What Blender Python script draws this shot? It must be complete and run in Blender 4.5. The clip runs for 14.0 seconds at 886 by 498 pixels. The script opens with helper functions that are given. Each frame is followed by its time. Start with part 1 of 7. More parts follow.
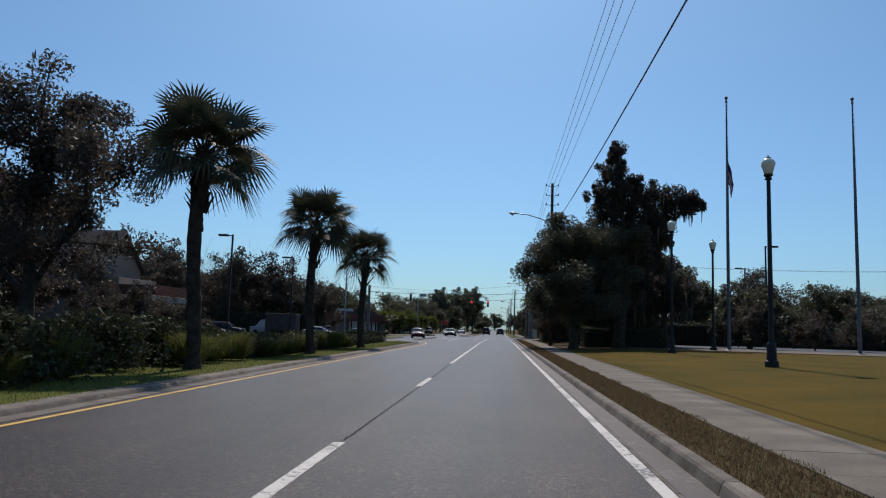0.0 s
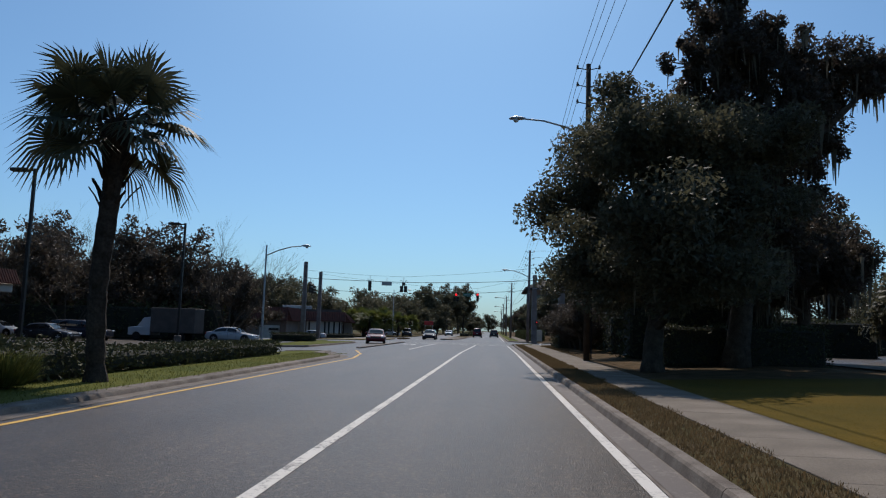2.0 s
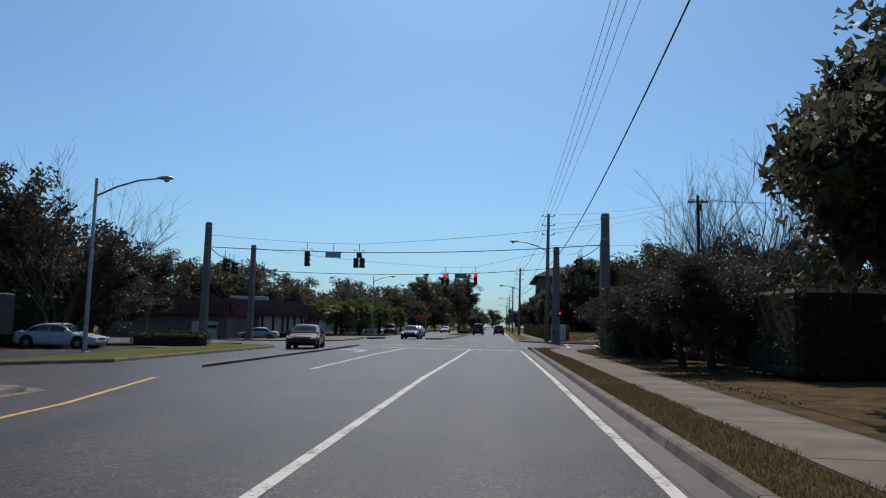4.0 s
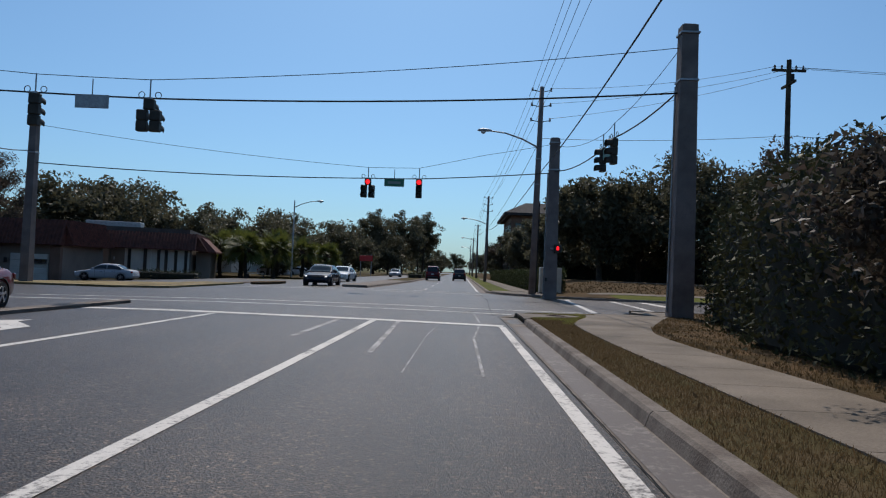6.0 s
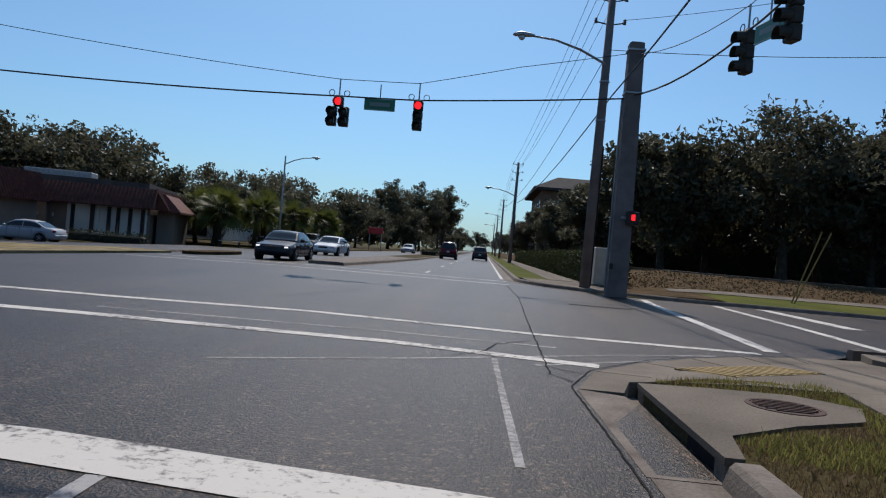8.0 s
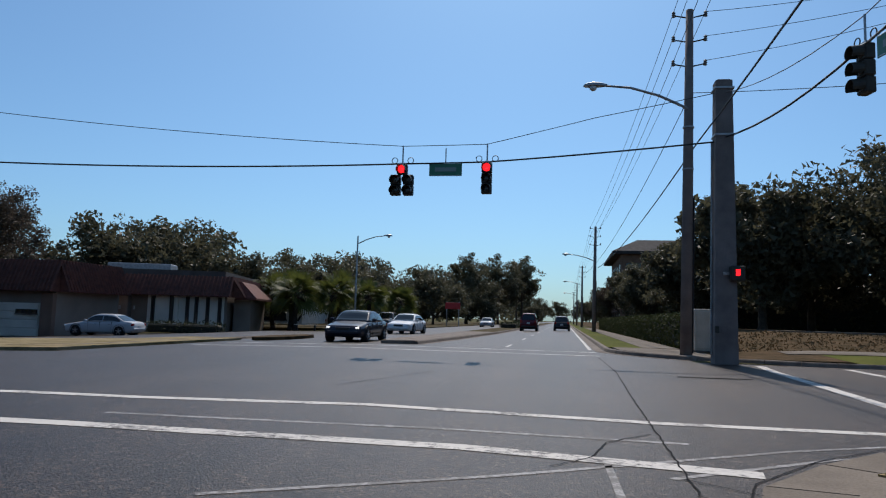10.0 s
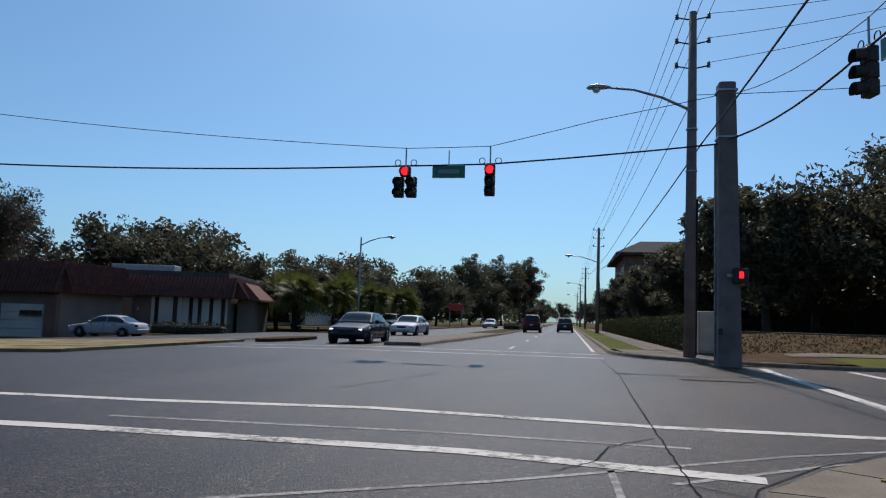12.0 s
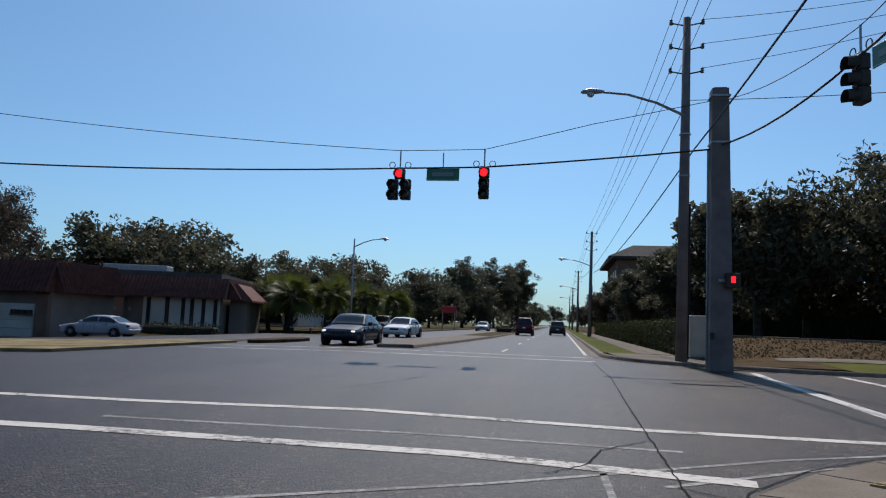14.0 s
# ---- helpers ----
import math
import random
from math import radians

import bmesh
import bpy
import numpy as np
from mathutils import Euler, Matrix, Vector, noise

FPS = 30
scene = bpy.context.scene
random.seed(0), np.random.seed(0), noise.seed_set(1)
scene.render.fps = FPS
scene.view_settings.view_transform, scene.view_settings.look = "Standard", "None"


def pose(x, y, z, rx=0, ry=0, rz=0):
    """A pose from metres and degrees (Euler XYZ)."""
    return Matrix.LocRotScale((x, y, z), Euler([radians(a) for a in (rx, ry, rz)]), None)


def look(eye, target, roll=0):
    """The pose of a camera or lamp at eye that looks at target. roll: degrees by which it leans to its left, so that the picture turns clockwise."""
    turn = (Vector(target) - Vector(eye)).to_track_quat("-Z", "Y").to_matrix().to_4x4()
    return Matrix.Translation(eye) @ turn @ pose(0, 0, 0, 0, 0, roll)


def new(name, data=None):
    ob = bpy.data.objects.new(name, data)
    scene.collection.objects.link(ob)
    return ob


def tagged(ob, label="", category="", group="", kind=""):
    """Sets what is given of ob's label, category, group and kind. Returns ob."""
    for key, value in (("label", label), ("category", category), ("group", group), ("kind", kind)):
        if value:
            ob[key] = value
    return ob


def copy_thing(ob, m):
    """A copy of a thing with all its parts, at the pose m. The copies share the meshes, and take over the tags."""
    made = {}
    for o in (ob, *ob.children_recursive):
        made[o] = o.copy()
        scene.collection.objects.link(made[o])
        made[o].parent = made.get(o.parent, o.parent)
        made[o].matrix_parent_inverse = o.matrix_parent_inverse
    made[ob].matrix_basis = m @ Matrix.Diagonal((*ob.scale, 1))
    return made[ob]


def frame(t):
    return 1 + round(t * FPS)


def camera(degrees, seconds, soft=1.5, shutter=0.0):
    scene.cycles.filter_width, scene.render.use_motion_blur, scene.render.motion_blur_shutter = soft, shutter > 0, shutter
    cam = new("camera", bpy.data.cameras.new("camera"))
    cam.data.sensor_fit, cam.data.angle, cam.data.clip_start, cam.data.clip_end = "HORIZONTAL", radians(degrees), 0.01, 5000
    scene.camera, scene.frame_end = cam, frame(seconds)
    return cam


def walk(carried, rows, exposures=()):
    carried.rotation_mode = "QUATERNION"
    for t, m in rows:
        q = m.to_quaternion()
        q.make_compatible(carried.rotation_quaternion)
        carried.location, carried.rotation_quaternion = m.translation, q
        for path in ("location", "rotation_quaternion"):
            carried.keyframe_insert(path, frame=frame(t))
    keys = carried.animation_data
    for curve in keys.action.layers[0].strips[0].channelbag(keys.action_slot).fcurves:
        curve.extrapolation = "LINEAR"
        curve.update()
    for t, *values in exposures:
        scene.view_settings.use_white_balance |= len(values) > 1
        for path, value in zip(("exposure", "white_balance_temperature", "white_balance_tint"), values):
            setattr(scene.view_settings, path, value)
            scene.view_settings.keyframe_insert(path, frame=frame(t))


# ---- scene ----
cam = camera(63.5, 14.0, soft=1.15)
PATH = [
    (0, (1.988, -19.9, 1.489), (1.826, -17.918, 1.707), 1.8),
    (0.5, (1.989, -12.138, 1.472), (1.827, -10.157, 1.698), 1.3),
    (1, (2.021, -4.538, 1.429), (1.862, -2.558, 1.656), 1.3),
    (1.5, (2.111, 3.232, 1.391), (1.949, 5.211, 1.632), 1.2),
    (2, (2.049, 10.64, 1.461), (1.904, 12.622, 1.684), 1.7),
    (2.5, (2.059, 17.99, 1.394), (1.889, 19.971, 1.607), 1.7),
    (2.7, (1.993, 20.931, 1.343), (1.823, 22.914, 1.538), 1.1),
    (4.8, (2.078, 48.719, 1.481), (1.943, 50.703, 1.702), 1.7),
    (5, (2.116, 51.439, 1.432), (1.99, 53.424, 1.638), 1.8),
    (5.5, (2.174, 58.528, 1.35), (2.087, 60.52, 1.501), 2.1),
    (6, (2.425, 65.242, 1.268), (2.372, 67.241, 1.33), 2.4),
    (6.5, (2.574, 69.63, 1.216), (2.545, 71.63, 1.235), 2.6),
    (7, (2.675, 73.997, 1.157), (2.66, 75.997, 1.175), 4.0),
    (7.5, (2.654, 77.467, 1.166), (2.646, 79.467, 1.18), 3.4),
    (8, (2.644, 79.482, 1.187), (2.53, 81.479, 1.184), 4.9),
    (8.5, (2.604, 80.825, 1.143), (2.365, 82.808, 1.259), 3.8),
    (9, (2.574, 81.39, 1.136), (2.248, 83.356, 1.304), 3.1),
    (9.2, (2.49, 81.475, 1.151), (2.167, 83.441, 1.329), 1.9),
    (11.5, (2.49, 81.599, 1.173), (2.14, 83.558, 1.367), 1.9),
    (12, (2.497, 81.55, 1.191), (2.151, 83.511, 1.384), 1.8),
    (12.5, (2.493, 81.53, 1.189), (2.152, 83.492, 1.382), 2.0),
    (13, (2.524, 81.533, 1.187), (2.184, 83.493, 1.386), 1.8),
    (13.5, (2.498, 81.511, 1.191), (2.166, 83.473, 1.391), 2.0),
    (14, (2.485, 81.513, 1.194), (2.158, 83.476, 1.394), 2.2),
]
walk(cam, [(t, look(eye, target, roll)) for t, eye, target, roll in PATH], [(0, 0.06, 6300, 14), (6, 0.08, 6300, 14), (9, 0.16, 6300, 14), (14, 0.16, 6300, 14)])


# ---- light ----
SUN_AZ, SUN_EL = radians(-3.5), radians(51.0)      # to the left of the road's heading, height
world = bpy.data.worlds.new("sky")
scene.world = world
world.use_nodes = True
wn = world.node_tree
sky = wn.nodes.new("ShaderNodeTexSky")
sky.sky_type = 'NISHITA'
sky.sun_disc = False
sky.sun_elevation, sky.sun_rotation = SUN_EL, SUN_AZ
sky.air_density, sky.dust_density, sky.ozone_density = 1.0, 1.1, 2.5
back = wn.nodes["Background"]
back.inputs["Strength"].default_value = 0.082
vivid = wn.nodes.new("ShaderNodeHueSaturation")
vivid.inputs["Saturation"].default_value = 0.85
wn.links.new(sky.outputs[0], vivid.inputs["Color"])
tint = wn.nodes.new("ShaderNodeMixRGB")
tint.blend_type = 'MULTIPLY'
tint.inputs["Fac"].default_value = 1.0
tint.inputs[2].default_value = (0.6, 0.93, 1.14, 1)
wn.links.new(vivid.outputs[0], tint.inputs[1])
wn.links.new(tint.outputs[0], back.inputs[0])
sun_data = bpy.data.lights.new("sun", 'SUN')
sun_data.energy, sun_data.angle, sun_data.color = 3.5, radians(0.6), (1.0, 0.91, 0.79)
sun = new("sun", sun_data)
sun_dir = Vector((math.sin(SUN_AZ) * math.cos(SUN_EL), math.cos(SUN_AZ) * math.cos(SUN_EL), math.sin(SUN_EL)))
sun.matrix_world = look(sun_dir * 300, (0, 0, 0))

# ---- materials ----
def material(name, color, rough=0.8, metal=0.0, scale=6.0, vary=0.25, fine=60.0, bump=0.15, alt=None, spec=0.25, per=0.0):
    """Base colour with coarse stains and fine grain, and a relief."""
    m = bpy.data.materials.new(name)
    m.use_nodes = True
    nt = m.node_tree
    b = nt.nodes["Principled BSDF"]
    L = nt.links.new
    geo = nt.nodes.new("ShaderNodeTexCoord")
    n1, n2 = nt.nodes.new("ShaderNodeTexNoise"), nt.nodes.new("ShaderNodeTexNoise")
    n1.inputs["Scale"].default_value, n1.inputs["Detail"].default_value = scale, 6
    n2.inputs["Scale"].default_value, n2.inputs["Detail"].default_value = fine, 3
    L(geo.outputs["Object"], n1.inputs["Vector"])
    L(geo.outputs["Object"], n2.inputs["Vector"])
    ramp = nt.nodes.new("ShaderNodeValToRGB")
    e = ramp.color_ramp.elements
    c2 = alt if alt else tuple(c * (1 - vary) for c in color)
    e[0].position, e[1].position = 0.32, 0.68
    e[0].color, e[1].color = (*c2, 1), (*color, 1)
    L(n1.outputs["Fac"], ramp.inputs["Fac"])
    mul = nt.nodes.new("ShaderNodeMixRGB")
    mul.blend_type = 'MULTIPLY'
    mul.inputs["Fac"].default_value = vary
    L(ramp.outputs["Color"], mul.inputs[1])
    g = nt.nodes.new("ShaderNodeValToRGB")
    g.color_ramp.elements[0].position, g.color_ramp.elements[1].position = 0.3, 0.62
    g.color_ramp.elements[0].color = (0.35, 0.35, 0.35, 1)
    L(n2.outputs["Fac"], g.inputs["Fac"])
    L(g.outputs["Color"], mul.inputs[2])
    out = mul.outputs["Color"]
    if per > 0:
        info = nt.nodes.new("ShaderNodeObjectInfo")
        hsv = nt.nodes.new("ShaderNodeHueSaturation")
        mr = nt.nodes.new("ShaderNodeMapRange")
        mr.inputs["To Min"].default_value, mr.inputs["To Max"].default_value = 1 - per, 1 + per
        L(info.outputs["Random"], mr.inputs["Value"])
        L(mr.outputs["Result"], hsv.inputs["Value"])
        L(out, hsv.inputs["Color"])
        out = hsv.outputs["Color"]
    L(out, b.inputs["Base Color"])
    b.inputs["Roughness"].default_value, b.inputs["Metallic"].default_value = rough, metal
    b.inputs["Specular IOR Level"].default_value = spec
    if bump > 0:
        bp = nt.nodes.new("ShaderNodeBump")
        bp.inputs["Strength"].default_value, bp.inputs["Distance"].default_value = bump, 0.02
        L(n2.outputs["Fac"], bp.inputs["Height"])
        L(bp.outputs["Normal"], b.inputs["Normal"])
    return m


def leaf_material(name, color, alt, through_light=0.25, rough=0.55, gloss=0.25):
    m = bpy.data.materials.new(name)
    m.use_nodes = True
    nt = m.node_tree
    b = nt.nodes["Principled BSDF"]
    L = nt.links.new
    info = nt.nodes.new("ShaderNodeNewGeometry")
    ramp = nt.nodes.new("ShaderNodeValToRGB")
    ramp.color_ramp.elements[0].color, ramp.color_ramp.elements[1].color = (*color, 1), (*alt, 1)
    L(info.outputs["Random Per Island"], ramp.inputs["Fac"])
    L(ramp.outputs["Color"], b.inputs["Base Color"])
    b.inputs["Roughness"].default_value = rough
    b.inputs["Specular IOR Level"].default_value = gloss
    tr = nt.nodes.new("ShaderNodeBsdfTranslucent")
    L(ramp.outputs["Color"], tr.inputs["Color"])
    mx = nt.nodes.new("ShaderNodeMixShader")
    mx.inputs["Fac"].default_value = through_light
    L(b.outputs[0], mx.inputs[1])
    L(tr.outputs[0], mx.inputs[2])
    L(mx.outputs[0], nt.nodes["Material Output"].inputs["Surface"])
    return m


def plain(name, color, rough=0.4, metal=0.0, coat=0.0, emit=0.0, spec=0.5):
    m = bpy.data.materials.new(name)
    m.use_nodes = True
    b = m.node_tree.nodes["Principled BSDF"]
    b.inputs["Base Color"].default_value = (*color, 1)
    b.inputs["Roughness"].default_value, b.inputs["Metallic"].default_value = rough, metal
    b.inputs["Coat Weight"].default_value = coat
    b.inputs["Specular IOR Level"].default_value = spec
    if emit:
        b.inputs["Emission Color"].default_value = (*color, 1)
        b.inputs["Emission Strength"].default_value = emit
    return m


def asphalt_material():
    """Worn asphalt: gritty aggregate, stains, darker and paler tracks along the lanes."""
    m = bpy.data.materials.new("asphalt")
    m.use_nodes = True
    nt = m.node_tree
    L = nt.links.new
    b = nt.nodes["Principled BSDF"]
    tc = nt.nodes.new("ShaderNodeTexCoord")
    mp = nt.nodes.new("ShaderNodeMapping")
    mp.inputs["Scale"].default_value = (1.0, 0.03, 1.0)
    L(tc.outputs["Object"], mp.inputs["Vector"])

    def noise_of(scale, detail, rough, vec):
        n = nt.nodes.new("ShaderNodeTexNoise")
        n.inputs["Scale"].default_value, n.inputs["Detail"].default_value, n.inputs["Roughness"].default_value = scale, detail, rough
        L(vec, n.inputs["Vector"])
        return n

    def ramp_of(n, a, c, p0, p1):
        r = nt.nodes.new("ShaderNodeValToRGB")
        e = r.color_ramp.elements
        e[0].position, e[1].position, e[0].color, e[1].color = p0, p1, (*a, 1), (*c, 1)
        L(n.outputs["Fac"], r.inputs["Fac"])
        return r.outputs["Color"]

    grit = noise_of(48.0, 3, 0.6, tc.outputs["Object"])
    fleck = noise_of(11.0, 6, 0.75, tc.outputs["Object"])
    stain = noise_of(0.35, 6, 0.6, tc.outputs["Object"])
    track = noise_of(1.1, 4, 0.5, mp.outputs["Vector"])
    out = ramp_of(grit, (0.013, 0.0095, 0.0075), (0.092, 0.068, 0.052), 0.42, 0.62)
    cell = nt.nodes.new("ShaderNodeTexVoronoi")
    cell.inputs["Scale"].default_value = 34.0
    L(tc.outputs["Object"], cell.inputs["Vector"])
    chip = nt.nodes.new("ShaderNodeValToRGB")
    chip.color_ramp.interpolation = 'CONSTANT'
    ce = chip.color_ramp.elements
    ce[0].position, ce[0].color = 0.0, (0.18, 0.18, 0.18, 1)
    ce[1].position, ce[1].color = 0.3, (1, 1, 1, 1)
    hi = ce.new(0.88)
    hi.color = (3.0, 2.88, 2.7, 1)
    sep = nt.nodes.new("ShaderNodeSeparateColor")
    L(cell.outputs["Color"], sep.inputs[0])
    L(sep.outputs[0], chip.inputs["Fac"])
    speck = nt.nodes.new("ShaderNodeMixRGB")
    speck.blend_type = 'MULTIPLY'
    speck.inputs["Fac"].default_value = 0.75
    L(out, speck.inputs[1])
    L(chip.outputs["Color"], speck.inputs[2])
    out = speck.outputs["Color"]
    for n, a, c in ((fleck, (0.7, 0.7, 0.7), (1.3, 1.28, 1.25)), (stain, (0.62, 0.61, 0.63), (1.12, 1.1, 1.08)), (track, (0.66, 0.65, 0.66), (1.15, 1.13, 1.1))):
        mul = nt.nodes.new("ShaderNodeMixRGB")
        mul.blend_type = 'MULTIPLY'
        mul.inputs["Fac"].default_value = 0.9
        L(out, mul.inputs[1])
        L(ramp_of(n, a, c, 0.36, 0.64), mul.inputs[2])
        out = mul.outputs["Color"]
    L(out, b.inputs["Base Color"])
    b.inputs["Roughness"].default_value, b.inputs["Specular IOR Level"].default_value = 0.44, 0.18
    bp = nt.nodes.new("ShaderNodeBump")
    bp.inputs["Strength"].default_value, bp.inputs["Distance"].default_value = 0.9, 0.012
    L(grit.outputs["Fac"], bp.inputs["Height"])
    L(bp.outputs["Normal"], b.inputs["Normal"])
    return m


def worn_paint(name, color, wear, under=(0.07, 0.065, 0.063)):
    """Road paint rubbed through to the asphalt in ragged spots."""
    m = bpy.data.materials.new(name)
    m.use_nodes = True
    nt = m.node_tree
    L = nt.links.new
    b = nt.nodes["Principled BSDF"]
    tc = nt.nodes.new("ShaderNodeTexCoord")
    n1, n2 = nt.nodes.new("ShaderNodeTexNoise"), nt.nodes.new("ShaderNodeTexNoise")
    n1.inputs["Scale"].default_value, n1.inputs["Detail"].default_value, n1.inputs["Roughness"].default_value = 11.0, 12, 0.8
    n2.inputs["Scale"].default_value, n2.inputs["Detail"].default_value = 1.3, 5
    L(tc.outputs["Object"], n1.inputs["Vector"])
    L(tc.outputs["Object"], n2.inputs["Vector"])
    add = nt.nodes.new("ShaderNodeMath")
    add.operation = 'MULTIPLY_ADD'
    add.inputs[1].default_value = 0.45
    L(n2.outputs["Fac"], add.inputs[0])
    L(n1.outputs["Fac"], add.inputs[2])
    r = nt.nodes.new("ShaderNodeValToRGB")
    e = r.color_ramp.elements
    e[0].position, e[1].position = 0.5 + wear * 0.45 - 0.05, 0.5 + wear * 0.45 + 0.07
    e[0].color, e[1].color = (*under, 1), (*color, 1)
    L(add.outputs[0], r.inputs["Fac"])
    L(r.outputs["Color"], b.inputs["Base Color"])
    b.inputs["Roughness"].default_value, b.inputs["Specular IOR Level"].default_value = 0.7, 0.4
    bp = nt.nodes.new("ShaderNodeBump")
    bp.inputs["Strength"].default_value, bp.inputs["Distance"].default_value = 0.4, 0.008
    L(n1.outputs["Fac"], bp.inputs["Height"])
    L(bp.outputs["Normal"], b.inputs["Normal"])
    return m


def glass_material(name, color=(0.02, 0.025, 0.03)):
    m = plain(name, color, 0.04, 0.0, 0.0, spec=0.6)
    return m


ASPHALT = asphalt_material()
GROUND = material("dry_ground", (0.12, 0.10, 0.045), 0.95, 0, 0.4, 0.4, 9.0, 0.5, alt=(0.06, 0.065, 0.025), spec=0.05)
LAWN = material("dormant_lawn", (0.125, 0.08, 0.011), 0.95, 0, 0.35, 0.45, 22.0, 0.6, alt=(0.075, 0.058, 0.01), spec=0.05)
VERGE = material("verge_grass", (0.095, 0.068, 0.037), 0.95, 0, 1.6, 0.5, 30.0, 0.8, alt=(0.065, 0.056, 0.022), spec=0.05)
GREEN = material("green_grass", (0.12, 0.12, 0.026), 0.95, 0, 0.5, 0.45, 16.0, 0.6, alt=(0.07, 0.085, 0.018), spec=0.05)
SAND = material("sandy_grass", (0.34, 0.27, 0.16), 0.95, 0, 0.9, 0.5, 24.0, 0.6, alt=(0.16, 0.13, 0.06), spec=0.05)
LITTER = material("leaf_litter", (0.125, 0.08, 0.044), 0.95, 0, 1.6, 0.55, 26.0, 0.8, alt=(0.055, 0.04, 0.018), spec=0.05)
CONCRETE = material("concrete", (0.21, 0.175, 0.138), 0.9, 0, 0.9, 0.4, 45.0, 0.25, alt=(0.125, 0.103, 0.08), per=0.1, spec=0.2)
KERB = material("kerb_concrete", (0.23, 0.196, 0.164), 0.9, 0, 2.4, 0.45, 40.0, 0.3, alt=(0.125, 0.1, 0.082), per=0.1, spec=0.2)
POLE_CONCRETE = material("pole_concrete", (0.25, 0.21, 0.195), 0.9, 0, 1.6, 0.35, 50.0, 0.2, alt=(0.16, 0.135, 0.125), spec=0.2)
PAINT_W = worn_paint("road_paint", (0.52, 0.49, 0.445), 0.33)
PAINT_DULL = worn_paint("dull_road_paint", (0.5, 0.475, 0.43), 0.36)
PAINT_OLD = worn_paint("worn_road_paint", (0.3, 0.29, 0.28), 0.5, (0.1, 0.094, 0.09))
GUTTER_DIRT = worn_paint("gutter_dirt", (0.062, 0.047, 0.042), 0.27, (0.15, 0.128, 0.11))
PAINT_Y = worn_paint("yellow_paint", (0.55, 0.32, 0.05), 0.22)
GUY_GUARD = plain("guy_guard", (0.3, 0.2, 0.05), 0.6)
TAR = material("tar", (0.02, 0.02, 0.022), 0.85, 0, 3.0, 0.3, 30.0, 0.2, spec=0.08)
BARK = material("bark", (0.10, 0.08, 0.06), 0.95, 0, 3.0, 0.5, 14.0, 0.9, alt=(0.05, 0.04, 0.03), spec=0.1)
PALM_BARK = material("palm_bark", (0.075, 0.058, 0.046), 0.95, 0, 4.0, 0.5, 16.0, 0.9, alt=(0.035, 0.028, 0.022), spec=0.1)
OAK_LEAF = leaf_material("oak_leaf", (0.065, 0.064, 0.04), (0.115, 0.108, 0.064), 0.42)
RUST_LEAF = leaf_material("rusty_leaf", (0.074, 0.056, 0.046), (0.066, 0.058, 0.041), 0.42)
PALM_LEAF = leaf_material("palm_leaf", (0.05, 0.055, 0.034), (0.09, 0.092, 0.05), 0.14, 0.6)
BRIGHT_LEAF = leaf_material("bright_leaf", (0.062, 0.078, 0.02), (0.12, 0.13, 0.028), 0.32)
HEDGE_LEAF = leaf_material("hedge_leaf", (0.04, 0.044, 0.024), (0.075, 0.078, 0.036), 0.15, 0.65, 0.1)
GRASS_LEAF = leaf_material("ornamental_grass", (0.085, 0.092, 0.024), (0.165, 0.165, 0.045), 0.35, 0.6, 0.08)
TUFT_LEAF = leaf_material("green_tuft", (0.16, 0.17, 0.045), (0.27, 0.26, 0.075), 0.5, 0.7, 0.05)
DRY_BLADE = leaf_material("dry_blade", (0.18, 0.112, 0.014), (0.11, 0.082, 0.014), 0.4, 0.8, 0.05)
VERGE_BLADE = leaf_material("verge_blade", (0.17, 0.116, 0.06), (0.1, 0.072, 0.037), 0.45, 0.8, 0.05)
FALLEN = leaf_material("fallen_leaf", (0.14, 0.1, 0.05), (0.11, 0.075, 0.04), 0.2, 0.8, 0.05)
MOSS = leaf_material("hanging_moss", (0.11, 0.10, 0.075), (0.16, 0.15, 0.11), 0.3, 0.9)
CLIPPED_LEAF = leaf_material("clipped_leaf", (0.035, 0.045, 0.018), (0.065, 0.074, 0.026), 0.2, 0.65, 0.06)
# near-black fill of hedges: the shade between inner leaves put into the colour
HEDGE_SHADE_CORE = plain("hedge_shade_core", (0.02, 0.021, 0.013), 0.95)
BLACK_METAL = material("black_metal", (0.03, 0.03, 0.032), 0.5, 0.3, 4, 0.3, 60, 0.05)
BRONZE = material("dark_bronze_metal", (0.05, 0.042, 0.036), 0.5, 0.3, 4, 0.3, 60, 0.05)
WOOD_POLE = material("creosoted_pole", (0.075, 0.058, 0.045), 0.9, 0, 2.0, 0.4, 30, 0.4, alt=(0.04, 0.032, 0.026), spec=0.1)
DULL_STEEL = material("dull_pole_metal", (0.15, 0.16, 0.18), 0.55, 0.3, 3, 0.3, 40, 0.05)
STEEL = material("galvanised_steel", (0.42, 0.43, 0.44), 0.45, 0.8, 5, 0.3, 40, 0.08)
SIGNAL = material("signal_housing", (0.06, 0.055, 0.045), 0.55, 0, 5, 0.3, 60, 0.05)
CABLE = plain("cable_rubber", (0.02, 0.02, 0.022), 0.6)
INSULATOR = plain("insulator", (0.16, 0.14, 0.13), 0.35)
RED_LENS = plain("red_lens_lit", (1.0, 0.015, 0.02), 0.3, emit=1.5)
DARK_LENS = plain("dark_lens", (0.05, 0.05, 0.045), 0.25)
SIGN_GREEN = plain("sign_green", (0.02, 0.16, 0.09), 0.4)
SIGN_TEXT = plain("sign_lettering", (0.2, 0.27, 0.25), 0.5)
SIGN_WHITE = plain("sign_white", (0.75, 0.77, 0.76), 0.4)
GLOBE = plain("lamp_globe", (0.78, 0.74, 0.6), 0.25)
GLASS_LAMP = plain("lamp_lens", (0.55, 0.56, 0.56), 0.2)
